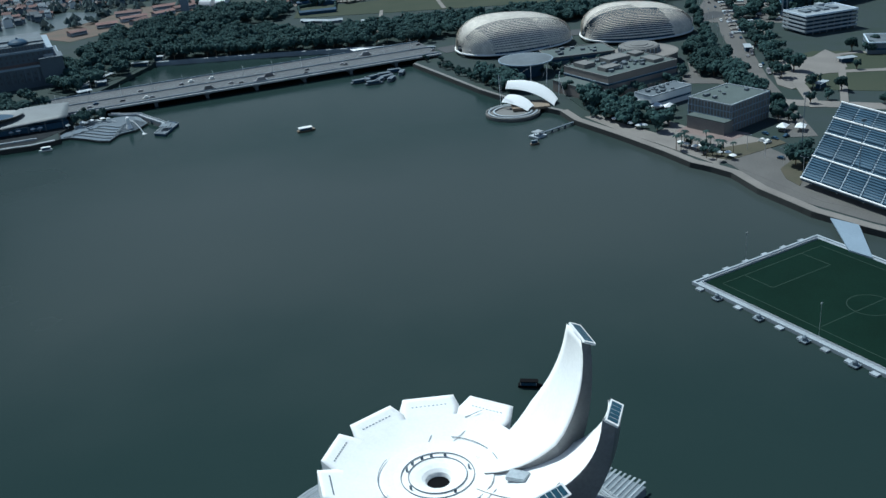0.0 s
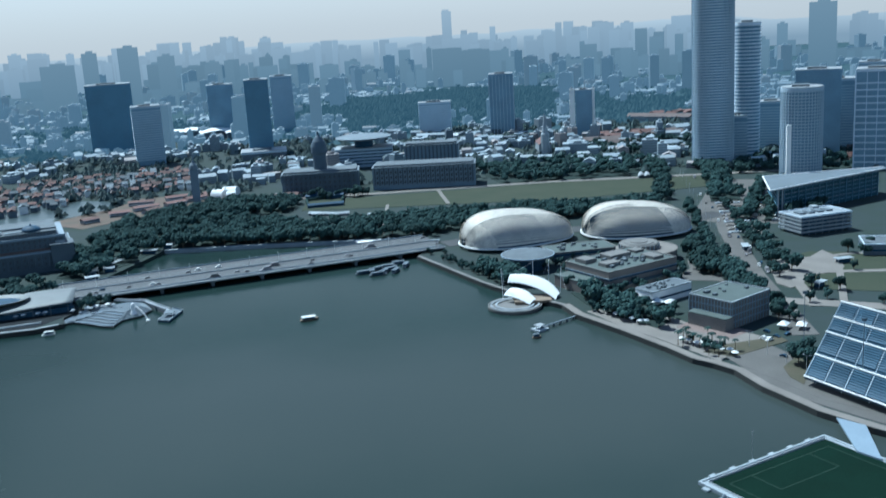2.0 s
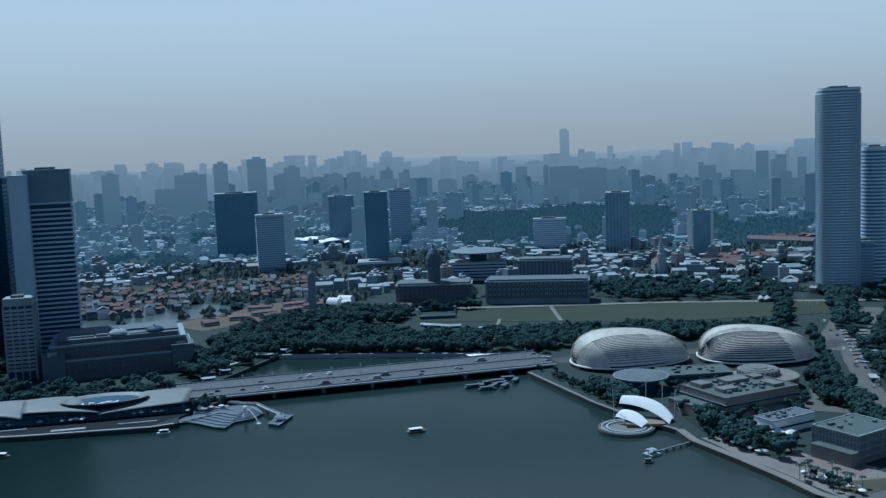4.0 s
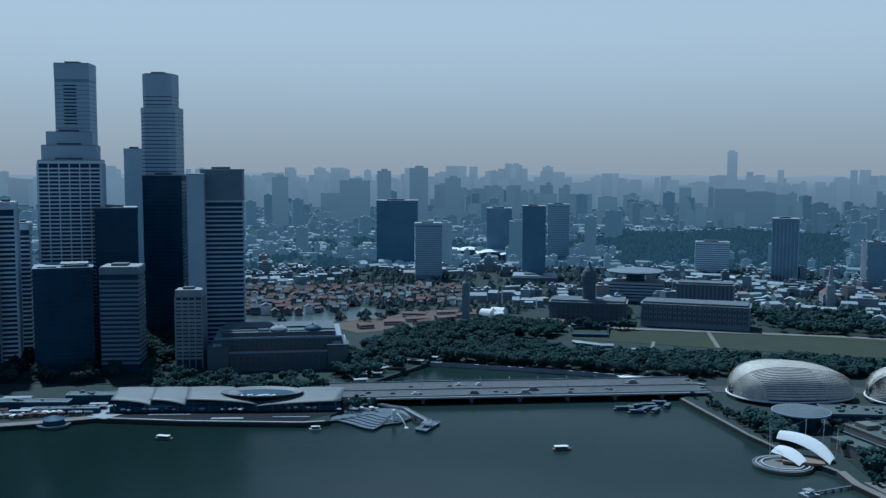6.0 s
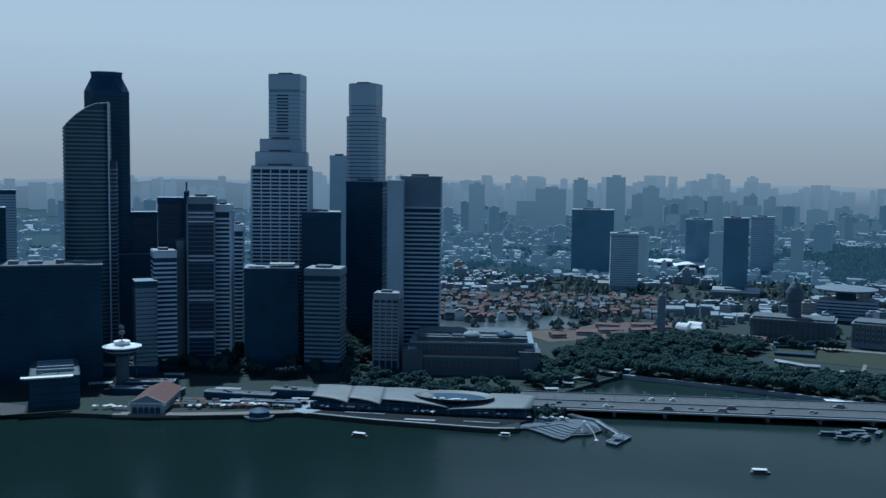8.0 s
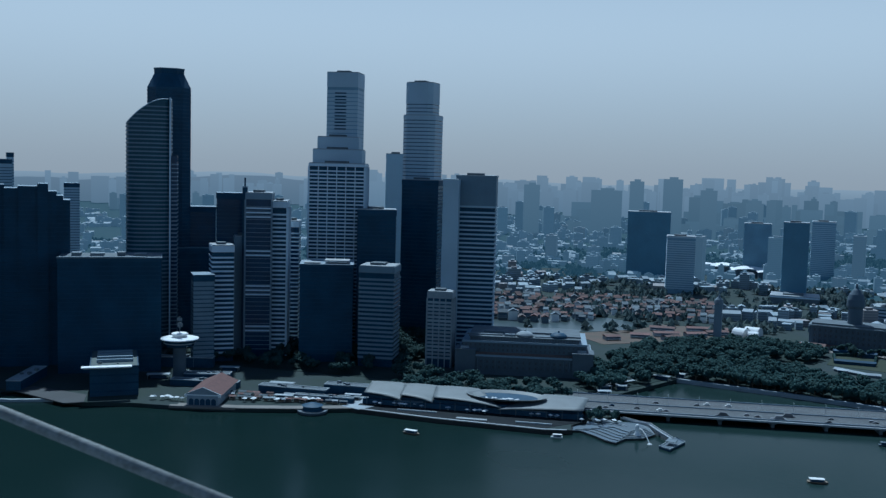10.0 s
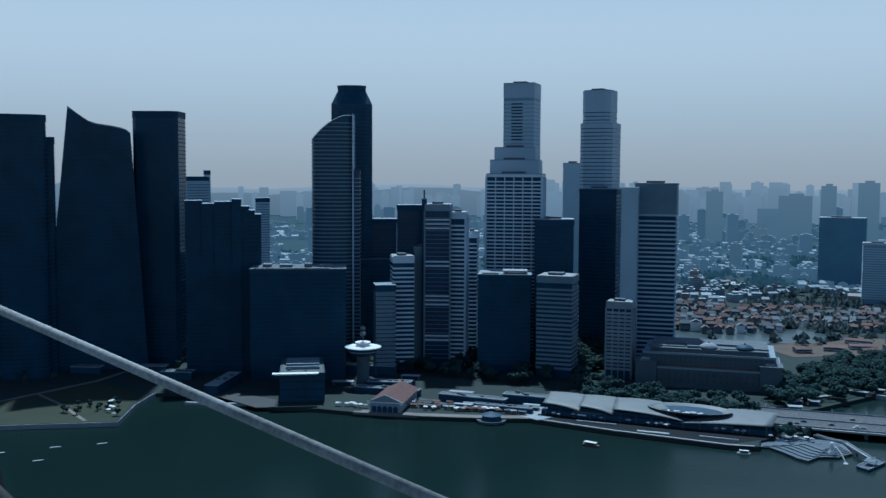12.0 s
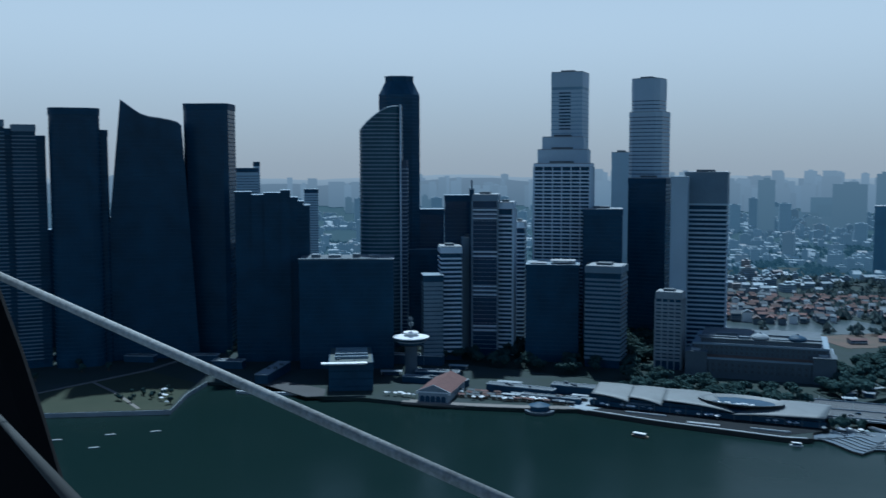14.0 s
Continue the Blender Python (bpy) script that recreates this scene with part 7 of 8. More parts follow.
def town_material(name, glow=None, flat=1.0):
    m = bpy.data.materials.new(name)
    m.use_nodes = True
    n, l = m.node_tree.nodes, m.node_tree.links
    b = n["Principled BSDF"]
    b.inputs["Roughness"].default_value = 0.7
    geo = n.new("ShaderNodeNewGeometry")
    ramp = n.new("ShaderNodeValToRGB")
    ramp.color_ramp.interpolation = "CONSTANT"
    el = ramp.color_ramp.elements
    # blue-grey, low-contrast stops: some haze is painted into the town's colours
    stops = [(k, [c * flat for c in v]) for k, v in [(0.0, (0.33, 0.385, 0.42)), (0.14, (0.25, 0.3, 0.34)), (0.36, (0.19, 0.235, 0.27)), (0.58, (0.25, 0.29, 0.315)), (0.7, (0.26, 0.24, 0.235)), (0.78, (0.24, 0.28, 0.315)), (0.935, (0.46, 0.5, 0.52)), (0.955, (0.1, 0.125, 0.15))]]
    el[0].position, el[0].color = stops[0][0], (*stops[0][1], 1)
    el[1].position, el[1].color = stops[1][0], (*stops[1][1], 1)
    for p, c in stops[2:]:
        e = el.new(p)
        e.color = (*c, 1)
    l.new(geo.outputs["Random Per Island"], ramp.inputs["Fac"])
    # storeys: faint darker rows of windows
    sep = n.new("ShaderNodeSeparateXYZ")
    l.new(geo.outputs["Position"], sep.inputs[0])
    wav = n.new("ShaderNodeMath")
    wav.operation = "FRACT"
    div = n.new("ShaderNodeMath")
    div.operation = "DIVIDE"
    div.inputs[1].default_value = 3.4
    l.new(sep.outputs["Z"], div.inputs[0])
    l.new(div.outputs[0], wav.inputs[0])
    gt = n.new("ShaderNodeMath")
    gt.operation = "GREATER_THAN"
    gt.inputs[1].default_value = 0.55
    l.new(wav.outputs[0], gt.inputs[0])
    up = n.new("ShaderNodeSeparateXYZ")
    l.new(geo.outputs["Normal"], up.inputs[0])
    side = n.new("ShaderNodeMath")
    side.operation = "LESS_THAN"
    side.inputs[1].default_value = 0.3
    l.new(up.outputs["Z"], side.inputs[0])
    both = n.new("ShaderNodeMath")
    both.operation = "MULTIPLY"
    l.new(gt.outputs[0], both.inputs[0])
    l.new(side.outputs[0], both.inputs[1])
    half = n.new("ShaderNodeMath")
    half.operation = "MULTIPLY"
    half.inputs[1].default_value = 0.5
    l.new(both.outputs[0], half.inputs[0])
    mix = n.new("ShaderNodeMix")
    mix.data_type = "RGBA"
    l.new(half.outputs[0], mix.inputs[0])
    l.new(ramp.outputs["Color"], mix.inputs[6])
    mix.inputs[7].default_value = (0.07, 0.095, 0.115, 1)
    l.new(mix.outputs[2], b.inputs["Base Color"])
    # glow is the haze over the far town, painted as emission
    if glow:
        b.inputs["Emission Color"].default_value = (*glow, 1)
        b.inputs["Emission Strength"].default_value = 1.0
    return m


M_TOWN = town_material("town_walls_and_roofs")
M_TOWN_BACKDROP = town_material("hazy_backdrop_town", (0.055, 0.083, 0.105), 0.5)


def low_town():
    rnd = random.Random(31)
    near_v, near_f, back_v, back_f = [], [], [], []

    def put(m, w, d, h, pitched, bm_v, bm_f):
        base = len(bm_v)
        pts = [(-w / 2, -d / 2, 0), (w / 2, -d / 2, 0), (w / 2, d / 2, 0), (-w / 2, d / 2, 0), (-w / 2, -d / 2, h), (w / 2, -d / 2, h), (w / 2, d / 2, h), (-w / 2, d / 2, h)]
        fs = [(0, 1, 5, 4), (1, 2, 6, 5), (2, 3, 7, 6), (3, 0, 4, 7)]
        if pitched:
            pts += [(-w / 2, 0, h + 0.22 * d), (w / 2, 0, h + 0.22 * d)]
            fs += [(4, 5, 9, 8), (6, 7, 8, 9), (4, 8, 7), (5, 6, 9)]
        else:
            fs += [(4, 5, 6, 7)]
        bm_v.extend((m @ Vector(p))[:] for p in pts)
        bm_f.extend(tuple(base + i for i in f) for f in fs)
        if not pitched and h > 10:
            b2 = len(bm_v)
            q = [(-w / 4, -d / 4, h), (w / 5, -d / 4, h), (w / 5, d / 5, h), (-w / 4, d / 5, h)]
            q += [(a, b, c + 3) for a, b, c in q]
            bm_v.extend((m @ Vector(p))[:] for p in q)
            bm_f.extend(tuple(b2 + i for i in f) for f in ((0, 1, 5, 4), (1, 2, 6, 5), (2, 3, 7, 6), (3, 0, 4, 7), (4, 5, 6, 7)))

    for i in range(11500):
        az = rnd.uniform(-34, 74)
        d = 1240 + 2600 * rnd.random() ** 0.85
        if az > 27 and d < 1260:
            continue
        x, y = site(az, d)
        # the wooded hill, the river bend, the field and the civic quarter stay free
        if -7 < az < 4.5 and 1900 < d < 2700 and rnd.random() < 0.93:
            continue
        if 13 < az < 29 and d < 1540:
            continue
        if -8 < az < 13.5 and d < 1300:
            continue
        dens = noise.noise(Vector((x * 0.0035, y * 0.0035, 2)))
        if dens < -0.12:
            continue
        far = (d - 1240) / 2600
        w = rnd.uniform(8, 24) * (1 + 0.5 * far)
        dp = rnd.uniform(8, 18)
        h = rnd.uniform(6, 13) if rnd.random() < (0.92 if d < 1900 else 0.82) else rnd.uniform(13, 26) * (1 + 0.6 * far)
        if rnd.random() < 0.02 and d > 1700:
            tall, wide = rnd.uniform(50, 95), rnd.uniform(22, 40)
            if d > 1800:
                h, w, dp = tall, wide, 22
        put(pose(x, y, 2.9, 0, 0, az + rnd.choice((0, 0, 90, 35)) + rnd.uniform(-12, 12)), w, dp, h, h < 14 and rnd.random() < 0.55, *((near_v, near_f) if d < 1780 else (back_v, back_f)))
    me = bpy.data.meshes.new("town_buildings")
    me.from_pydata(near_v, [], near_f)
    me.materials.append(M_TOWN)
    tagged(new("town_buildings", me), "dense pale low-rise town with mixed roofs", "buildings", "", "stuff")
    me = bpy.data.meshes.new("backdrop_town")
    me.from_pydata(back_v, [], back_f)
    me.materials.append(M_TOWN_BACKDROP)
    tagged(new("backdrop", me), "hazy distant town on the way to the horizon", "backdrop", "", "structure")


low_town()

# ---- trees ----
def crown_mesh(rnd, r, h, z, clumps, size):
    """A crown of many small ragged leaf clumps round a few boughs."""
    verts, faces = [], []
    boughs = [Vector((rnd.uniform(-0.55, 0.55) * r, rnd.uniform(-0.55, 0.55) * r, z + h * rnd.uniform(0.3, 0.75))) for _ in range(6)]
    for c in range(clumps):
        b = rnd.choice(boughs)
        v = Vector((rnd.gauss(0, 1), rnd.gauss(0, 1), rnd.gauss(0, 0.8)))
        v.normalize()
        p = b + Vector((v.x * r * 0.5, v.y * r * 0.5, v.z * h * 0.34)) * rnd.uniform(0.65, 1.1)
        p.z = max(p.z, z * 0.85)
        s = size * rnd.uniform(0.6, 1.3)
        up = (v + Vector((0, 0, 0.7))).normalized()
        t1 = up.orthogonal().normalized()
        t2 = up.cross(t1)
        base = len(verts)
        n = 6
        a0 = rnd.uniform(0, 6.28)
        for i in range(n):
            a = a0 + 2 * math.pi * i / n
            k = s * rnd.uniform(0.55, 1.2)
            verts.append((p + t1 * k * math.cos(a) + t2 * k * math.sin(a) - up * s * rnd.uniform(0.1, 0.5))[:])
        verts.append((p + up * s * 0.35)[:])
        for i in range(n):
            faces.append((base + i, base + (i + 1) % n, base + n))
    me = bpy.data.meshes.new("crown")
    me.from_pydata(verts, [], faces)
    me.materials.append(M_LEAF)
    return me


def tree(seed, r, h, trunk, label, clumps=150, size=1.45):
    rnd = random.Random(seed)
    t = thing("tree", 0, -40, 3, 0, label, "tree")
    bm = bmesh.new()
    lathe(bm, [(0.5, -0.3), (0.35, trunk * 0.6), (0.26, trunk + h * 0.25)], 8)
    for i in range(5):
        a = i * 1.26 + rnd.random()
        rod(bm, (0, 0, trunk * 0.75), (r * 0.55 * math.cos(a), r * 0.55 * math.sin(a), trunk + h * rnd.uniform(0.3, 0.55)), 0.13, 5)
    part("trunk", bm, M_BARK, t)
    ob = new("crown", crown_mesh(rnd, r, h, trunk, clumps, size))
    ob.parent = t
    return t


def palm(seed, h):
    rnd = random.Random(seed)
    t = thing("palm_tree", 0, -40, 3, 0, "tall palm tree with drooping fronds", "tree")
    bm = bmesh.new()
    lathe(bm, [(0.25, -0.2), (0.18, h)], 7)
    part("trunk", bm, M_BARK, t)
    verts, faces = [], []
    for i in range(16):
        a = i * 0.393 * 2.4
        up = rnd.uniform(0.1, 0.9)
        prev = None
        for k in range(5):
            s = k / 4
            rr = 3.0 * s
            zz = h + 1.6 * up * s - 2.2 * s * s
            wd = 0.5 * math.sin(math.pi * (0.15 + 0.8 * s))
            c = Vector((rr * math.cos(a), rr * math.sin(a), zz))
            sd = Vector((-math.sin(a), math.cos(a), 0)) * wd
            base = len(verts)
            verts += [(c - sd - Vector((0, 0, 0.2)))[:], c[:], (c + sd - Vector((0, 0, 0.2)))[:]]
            if prev is not None:
                faces += [(prev, prev + 1, base + 1, base), (prev + 1, prev + 2, base + 2, base + 1)]
            prev = base
    me = bpy.data.meshes.new("fronds")
    me.from_pydata(verts, [], faces)
    me.materials.append(M_LEAF)
    ob = new("frond_crown", me)
    ob.parent = t
    return t


# ground colour with the shade beneath the crowns painted in
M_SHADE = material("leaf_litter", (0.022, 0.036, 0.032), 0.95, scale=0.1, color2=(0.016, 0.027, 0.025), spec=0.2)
broad = [tree(1, 6.5, 8, 4, "broad dark green rain tree"), tree(2, 5.5, 7.5, 3.5, "rounded dark green park tree"), tree(3, 7.5, 8.5, 4.5, "wide spreading dark green tree", 200, 1.6), tree(4, 4.0, 6.5, 3, "small dark green street tree", 100, 1.25)]
palms = [palm(5, 8.5), palm(6, 10)]
rnd = random.Random(77)
first_use = {}


def plant(kind, x, y, scale=1.0):
    m = pose(x, y, 3.0, 0, 0, rnd.uniform(0, 360))
    s = scale * rnd.uniform(0.8, 1.2)
    if kind not in first_use:
        first_use[kind] = True
        kind.matrix_basis = m
    else:
        c = copy_thing(kind, m)
        c.scale = (s, s, s)


def grove(outline, count, kinds, group_scale=1.0, keep=4.5):
    xs = [p[0] for p in outline]
    ys = [p[1] for p in outline]
    done = []
    for i in range(count * 12):
        if len(done) >= count:
            break
        x, y = rnd.uniform(min(xs), max(xs)), rnd.uniform(min(ys), max(ys))
        if not inside(outline, x, y) or any((x - a) ** 2 + (y - b) ** 2 < keep ** 2 for a, b in done):
            continue
        done.append((x, y))
        plant(rnd.choice(kinds), x, y, group_scale)


def woods(outline, count, label):
    """A closed canopy: crowns that grow into one another."""
    xs = [p[0] for p in outline]
    ys = [p[1] for p in outline]
    verts, faces = [], []
    done = 0
    while done < count:
        x, y = rnd.uniform(min(xs), max(xs)), rnd.uniform(min(ys), max(ys))
        if not inside(outline, x, y):
            continue
        done += 1
        r, h, z = rnd.uniform(4.5, 7.5), rnd.uniform(6, 9), rnd.uniform(3.0, 5.5)
        cm = crown_mesh(rnd, r, h, z, 84, 1.75)
        base = len(verts)
        verts.extend((v.co.x + x, v.co.y + y, v.co.z + 3.0) for v in cm.vertices)
        faces.extend(tuple(base + i for i in f.vertices) for f in cm.polygons)
        bpy.data.meshes.remove(cm)
    me = bpy.data.meshes.new("woods")
    me.from_pydata(verts, [], faces)
    me.materials.append(M_LEAF)
    tagged(new("woods", me), label, "trees", "", "stuff")
    # dark sheet that fills the gaps between crowns with painted shade
    sheet("undergrowth", outline, 3.35, M_SHADE, "dark ground under trees with the shade painted in")


B = broad
woods([(-245, 922), (0, 907), (30, 925), (150, 950), (235, 945), (235, 1000), (140, 1003), (-20, 1000), (-85, 984), (-140, 984), (-165, 1015), (-235, 1050)], 600, "dense dark green park trees behind the bridge")
grove([(-243, 920), (-2, 908), (0, 916), (-240, 928)], 26, [B[0], B[1]], 0.95, 6)
woods([(-330, 950), (-255, 925), (-240, 1055), (-150, 1075), (-150, 1140), (-225, 1165), (-330, 1070)], 340, "dense dark green trees near the river")
grove([(-150, 1142), (-60, 1146), (-60, 1160), (-150, 1160)], 14, [B[1], B[3]])
grove([(100, 632), (138, 572), (150, 590), (160, 620), (140, 640), (122, 690), (104, 672)], 20, [B[1], B[3]], 0.75, 4.5)
grove([(-4, 842), (0, 826), (38, 738), (62, 696), (66, 702), (44, 742), (10, 836)], 30, [B[3], B[1]], 0.42, 3)
grove([(22, 786), (48, 725), (60, 745), (56, 785), (40, 800)], 24, [B[1], B[3]], 0.5, 3.5)
woods([(98, 682), (104, 652), (120, 618), (138, 590), (150, 603), (136, 630), (122, 652), (110, 684)], 28, "dense dark green shore trees by the stage")
woods([(34, 768), (44, 738), (60, 702), (70, 716), (56, 750), (46, 772)], 24, "dense dark green shore trees by the domes")
woods([(206, 640), (218, 628), (228, 650), (226, 700), (212, 706)], 22, "dense dark green trees behind a hall")
woods([(200, 708), (214, 706), (224, 760), (214, 800), (202, 764)], 26, "dense dark green trees beside the avenue")
grove([(96, 690), (112, 700), (110, 745), (96, 740)], 14, [B[1], B[3]], 0.8)
grove([(52, 742), (100, 742), (118, 772), (150, 772), (152, 790), (92, 796), (92, 778), (56, 800)], 26, [B[1], B[3]], 0.5, 4)
grove([(112, 642), (150, 655), (178, 690), (190, 720), (184, 740), (168, 700), (128, 700)], 26, [B[1], B[3]], 0.75, 4)
grove([(205, 700), (222, 690), (236, 780), (214, 800), (205, 760)], 22, [B[0], B[1]], 0.95, 5)
grove([(140, 552), (158, 524), (172, 540), (160, 572), (148, 575)], 16, palms, 0.8, 3.4)
grove([(148, 560), (160, 530), (170, 545)], 6, [B[3]], 0.6, 3)
grove([(196, 508), (210, 508), (210, 530), (196, 530)], 4, [B[2]], 0.8, 5)
grove([(214, 590), (226, 580), (232, 610), (222, 640)], 10, [B[1], B[3]], 0.8)
for k in range(19):
    yy = 690 + k * 15
    xx = 234 + (yy - 700) * 0.165
    plant(B[1], xx - 20 + rnd.uniform(-2, 2), yy, 0.95)
    plant(B[0], xx + 17 + rnd.uniform(-2, 2), yy, 0.95 if yy < 830 else 0.7)
    if k % 2 and yy < 830:
        plant(B[2], xx + 31 + rnd.uniform(-3, 3), yy, 0.95)
for r in range(4):
    ax, ay = 286 + r * 19, 888 - r * 6
    woods([(ax, ay), (ax + 7, ay - 2), (ax + 87, ay + 180), (ax + 80, ay + 182)], 44, "dark green row of car park trees")
woods([(232, 985), (246, 985), (300, 1240), (284, 1240)], 60, "dark green row of avenue trees")
woods([(288, 990), (318, 985), (372, 1240), (346, 1240)], 90, "dark green row of avenue trees")
grove([(250, 650), (420, 590), (520, 640), (470, 740), (290, 770)], 24, [B[1], B[3], B[0]], 0.85, 6)
grove([(240, 620), (420, 560), (620, 520), (620, 560), (430, 600), (250, 645)], 16, [B[1], B[3]], 0.8, 6)
woods([(-440, 712), (-316, 752), (-306, 780), (-330, 805), (-440, 770)], 75, "dark trees in front of the hotel")
grove([(-268, 716), (-240, 728), (-246, 742), (-270, 745)], 12, [B[3]], 0.75, 4)
grove([(-960, 330), (-830, 400), (-835, 520), (-780, 600), (-830, 640), (-960, 480)], 14, [B[1], B[3]], 0.8, 6)
grove([(-735, 470), (-700, 450), (-690, 435), (-745, 410), (-760, 440)], 14, [B[3]], 0.55, 4)
# added trees that cover bright sunlit ground between the towers
woods([(-600, 962), (-545, 950), (-556, 1030), (-640, 1085), (-690, 1080), (-650, 1020)], 110, "dark trees added over sunlit ground between office towers")
woods([(-604, 990), (-586, 936), (-540, 880), (-500, 838), (-462, 850), (-520, 930), (-556, 985)], 130, "dark trees added over sunlit ground at the foot of towers")
woods([(90, 1182), (300, 1178), (300, 1290), (180, 1330), (60, 1310)], 230, "dark green trees behind the playing field")
woods([(215, 1400), (330, 1350), (420, 1330), (440, 1460), (350, 1500), (230, 1475)], 110, "dark green trees around tiled halls")
woods([(300, 1160), (500, 1120), (560, 1260), (360, 1290)], 120, "dark green trees beside the hotels")
woods([(-700, 700), (-450, 760), (-450, 800), (-560, 860), (-720, 790)], 130, "dark street trees among the office towers")
woods([(-980, 560), (-850, 600), (-760, 680), (-860, 720), (-1000, 640)], 90, "dark street trees among the office towers")
woods([(-335, 930), (-322, 830), (-300, 812), (-288, 840), (-270, 862), (-256, 920), (-256, 960), (-330, 960)], 90, "dark green trees beside the hotel")


def hill_height(az, d):
    """A low uneven wooded rise behind the town."""
    k = 0.75 + 0.5 * noise.noise(Vector((az * 0.35, d * 0.004, 7.0)))
    return 30 * k * math.exp(-((az + 2.5) / 7.0) ** 2 - ((d - 2300) / 380) ** 2)


def far_woods():
    """Distant greenery between the houses, and the wooded hill."""
    rnd = random.Random(9)
    near, back = ([], []), ([], [])

    def crown(x, y, z, r):
        verts, faces = near if x * x + y * y < 1780 ** 2 else back
        for c in range(7):
            px, py = x + rnd.gauss(0, r * 0.45), y + rnd.gauss(0, r * 0.45)
            pz = z + rnd.uniform(0.2, 1.0) * r
            base = len(verts)
            s = r * rnd.uniform(0.35, 0.6)
            for i in range(5):
                a = 1.2566 * i + rnd.random()
                verts.append((px + s * math.cos(a), py + s * math.sin(a), pz - s * rnd.uniform(0.4, 0.9)))
            verts.append((px, py, pz + s * 0.5))
            for i in range(5):
                faces.append((base + i, base + (i + 1) % 5, base + 5))

    for i in range(7000):
        az = rnd.uniform(-34, 76)
        d = 1200 + 1250 * rnd.random() ** 0.8
        x, y = site(az, d)
        hill = 0.0
        if -16 < az < 12 and 1700 < d < 2900:
            hill = hill_height(az, d)
        if inside([(-900, 1180), (-545, 1085), (-395, 1165), (-395, 1235), (-520, 1225), (-900, 1240)], x, y):
            continue
        if -150 < x < 420 and y < 1175:
            continue
        if hill < 3 and noise.noise(Vector((x * 0.0035, y * 0.0035, 2))) > 0.05 and rnd.random() < 0.75:
            continue
        crown(x, y, 3 + hill, rnd.uniform(6, 11))
    for i in range(3400):
        az, d = rnd.gauss(-2.5, 5.0), rnd.gauss(2260, 280)
        x, y = site(az, d)
        hill = hill_height(az, d)
        crown(x, y, 3 + hill, rnd.uniform(6, 10))
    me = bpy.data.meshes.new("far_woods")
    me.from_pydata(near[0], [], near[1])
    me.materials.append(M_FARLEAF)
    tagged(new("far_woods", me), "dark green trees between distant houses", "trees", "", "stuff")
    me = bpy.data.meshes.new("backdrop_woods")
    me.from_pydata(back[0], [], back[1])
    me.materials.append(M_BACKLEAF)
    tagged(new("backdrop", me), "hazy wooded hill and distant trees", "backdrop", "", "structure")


far_woods()
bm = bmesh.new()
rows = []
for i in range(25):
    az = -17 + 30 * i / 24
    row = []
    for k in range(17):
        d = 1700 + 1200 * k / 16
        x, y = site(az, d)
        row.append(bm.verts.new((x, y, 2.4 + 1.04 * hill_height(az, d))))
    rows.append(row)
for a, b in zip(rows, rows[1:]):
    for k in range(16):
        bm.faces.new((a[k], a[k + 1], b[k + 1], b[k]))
solid("ground", bm, M_BACKLEAF, "low wooded hill behind the town, its haze painted as glow", "ground", "structure")

# ---- small things: vehicles, parasols, awnings, lamps ----
def car(label, l, w, h, mat):
    t = thing("car", 0, -40, 0, 0, label, "car", "vehicles on the roads")
    bm = bmesh.new()
    prof = [(-l / 2, 0.3), (-l / 2, 0.8), (-l * 0.28, 0.9), (-l * 0.16, h), (l * 0.22, h), (l * 0.4, 0.95), (l / 2, 0.85), (l / 2, 0.3)]
    a = [bm.verts.new((x, -w / 2, z)) for x, z in prof]
    b = [bm.verts.new((x, w / 2, z)) for x, z in prof]
    n = len(prof)
    for i in range(n):
        bm.faces.new((a[i], a[(i + 1) % n], b[(i + 1) % n], b[i]))
    bm.faces.new(a[::-1])
    bm.faces.new(b)
    part("body", bm, mat, t)
    bm = bmesh.new()
    lathe(bm, [(0.34, -0.1), (0.34, 0.1)], 10, pose(0, 0, 0, 90))
    one = None
    for sx in (-0.3, 0.3):
        for sy in (-0.5, 0.5):
            at = pose(l * sx, w * sy, 0.34)
            one = again(one, t, at) if one else part("wheel", bm, M_BLACK, t, at=at)
    return t


cars = [car("pale saloon car on the road", 4.4, 1.8, 1.45, M_CAR), car("dark car on the road", 4.5, 1.8, 1.5, M_DARK), car("white van on the road", 5.4, 2.0, 2.2, M_BOATWHITE), car("long pale city bus on the road", 11.5, 2.5, 3.1, M_CAR)]
crnd = random.Random(55)
car_used = {}


def park(i, x, y, z, yaw):
    m = pose(x, y, z, 0, 0, yaw)
    if i not in car_used:
        car_used[i] = 1
        cars[i].matrix_basis = m
    else:
        copy_thing(cars[i], m)


byaw = math.degrees(math.atan2(109, 302))
for k in range(22):
    s, lane = crnd.random(), crnd.choice((8, 11.5, 15, 18.5, 38, 41.5, 45))
    c, sn = math.cos(radians(byaw)), math.sin(radians(byaw))
    d = s * 318 + 2
    park(crnd.choice((0, 0, 1, 2, 3)), -290 + c * d - sn * lane, 737 + sn * d + c * lane, 5.75, byaw)
for k in range(26):
    yy = crnd.uniform(580, 1150)
    xx = 220 + (yy - 560) * 0.155 + crnd.choice((-5, -2, 2, 5))
    park(crnd.choice((0, 1, 2, 3)), xx, yy, 3.24, 80)
for k in range(14):
    s = crnd.random()
    park(crnd.choice((0, 1, 2)), 186 + 70 * s + crnd.uniform(4, 10), 520 - 95 * s + crnd.uniform(2, 8), 3.22, -52)
for k in range(6):
    park(crnd.choice((0, 1, 2)), 196 + crnd.uniform(-3, 20), 560 + crnd.uniform(-8, 14), 3.3, crnd.choice((30, 120)))
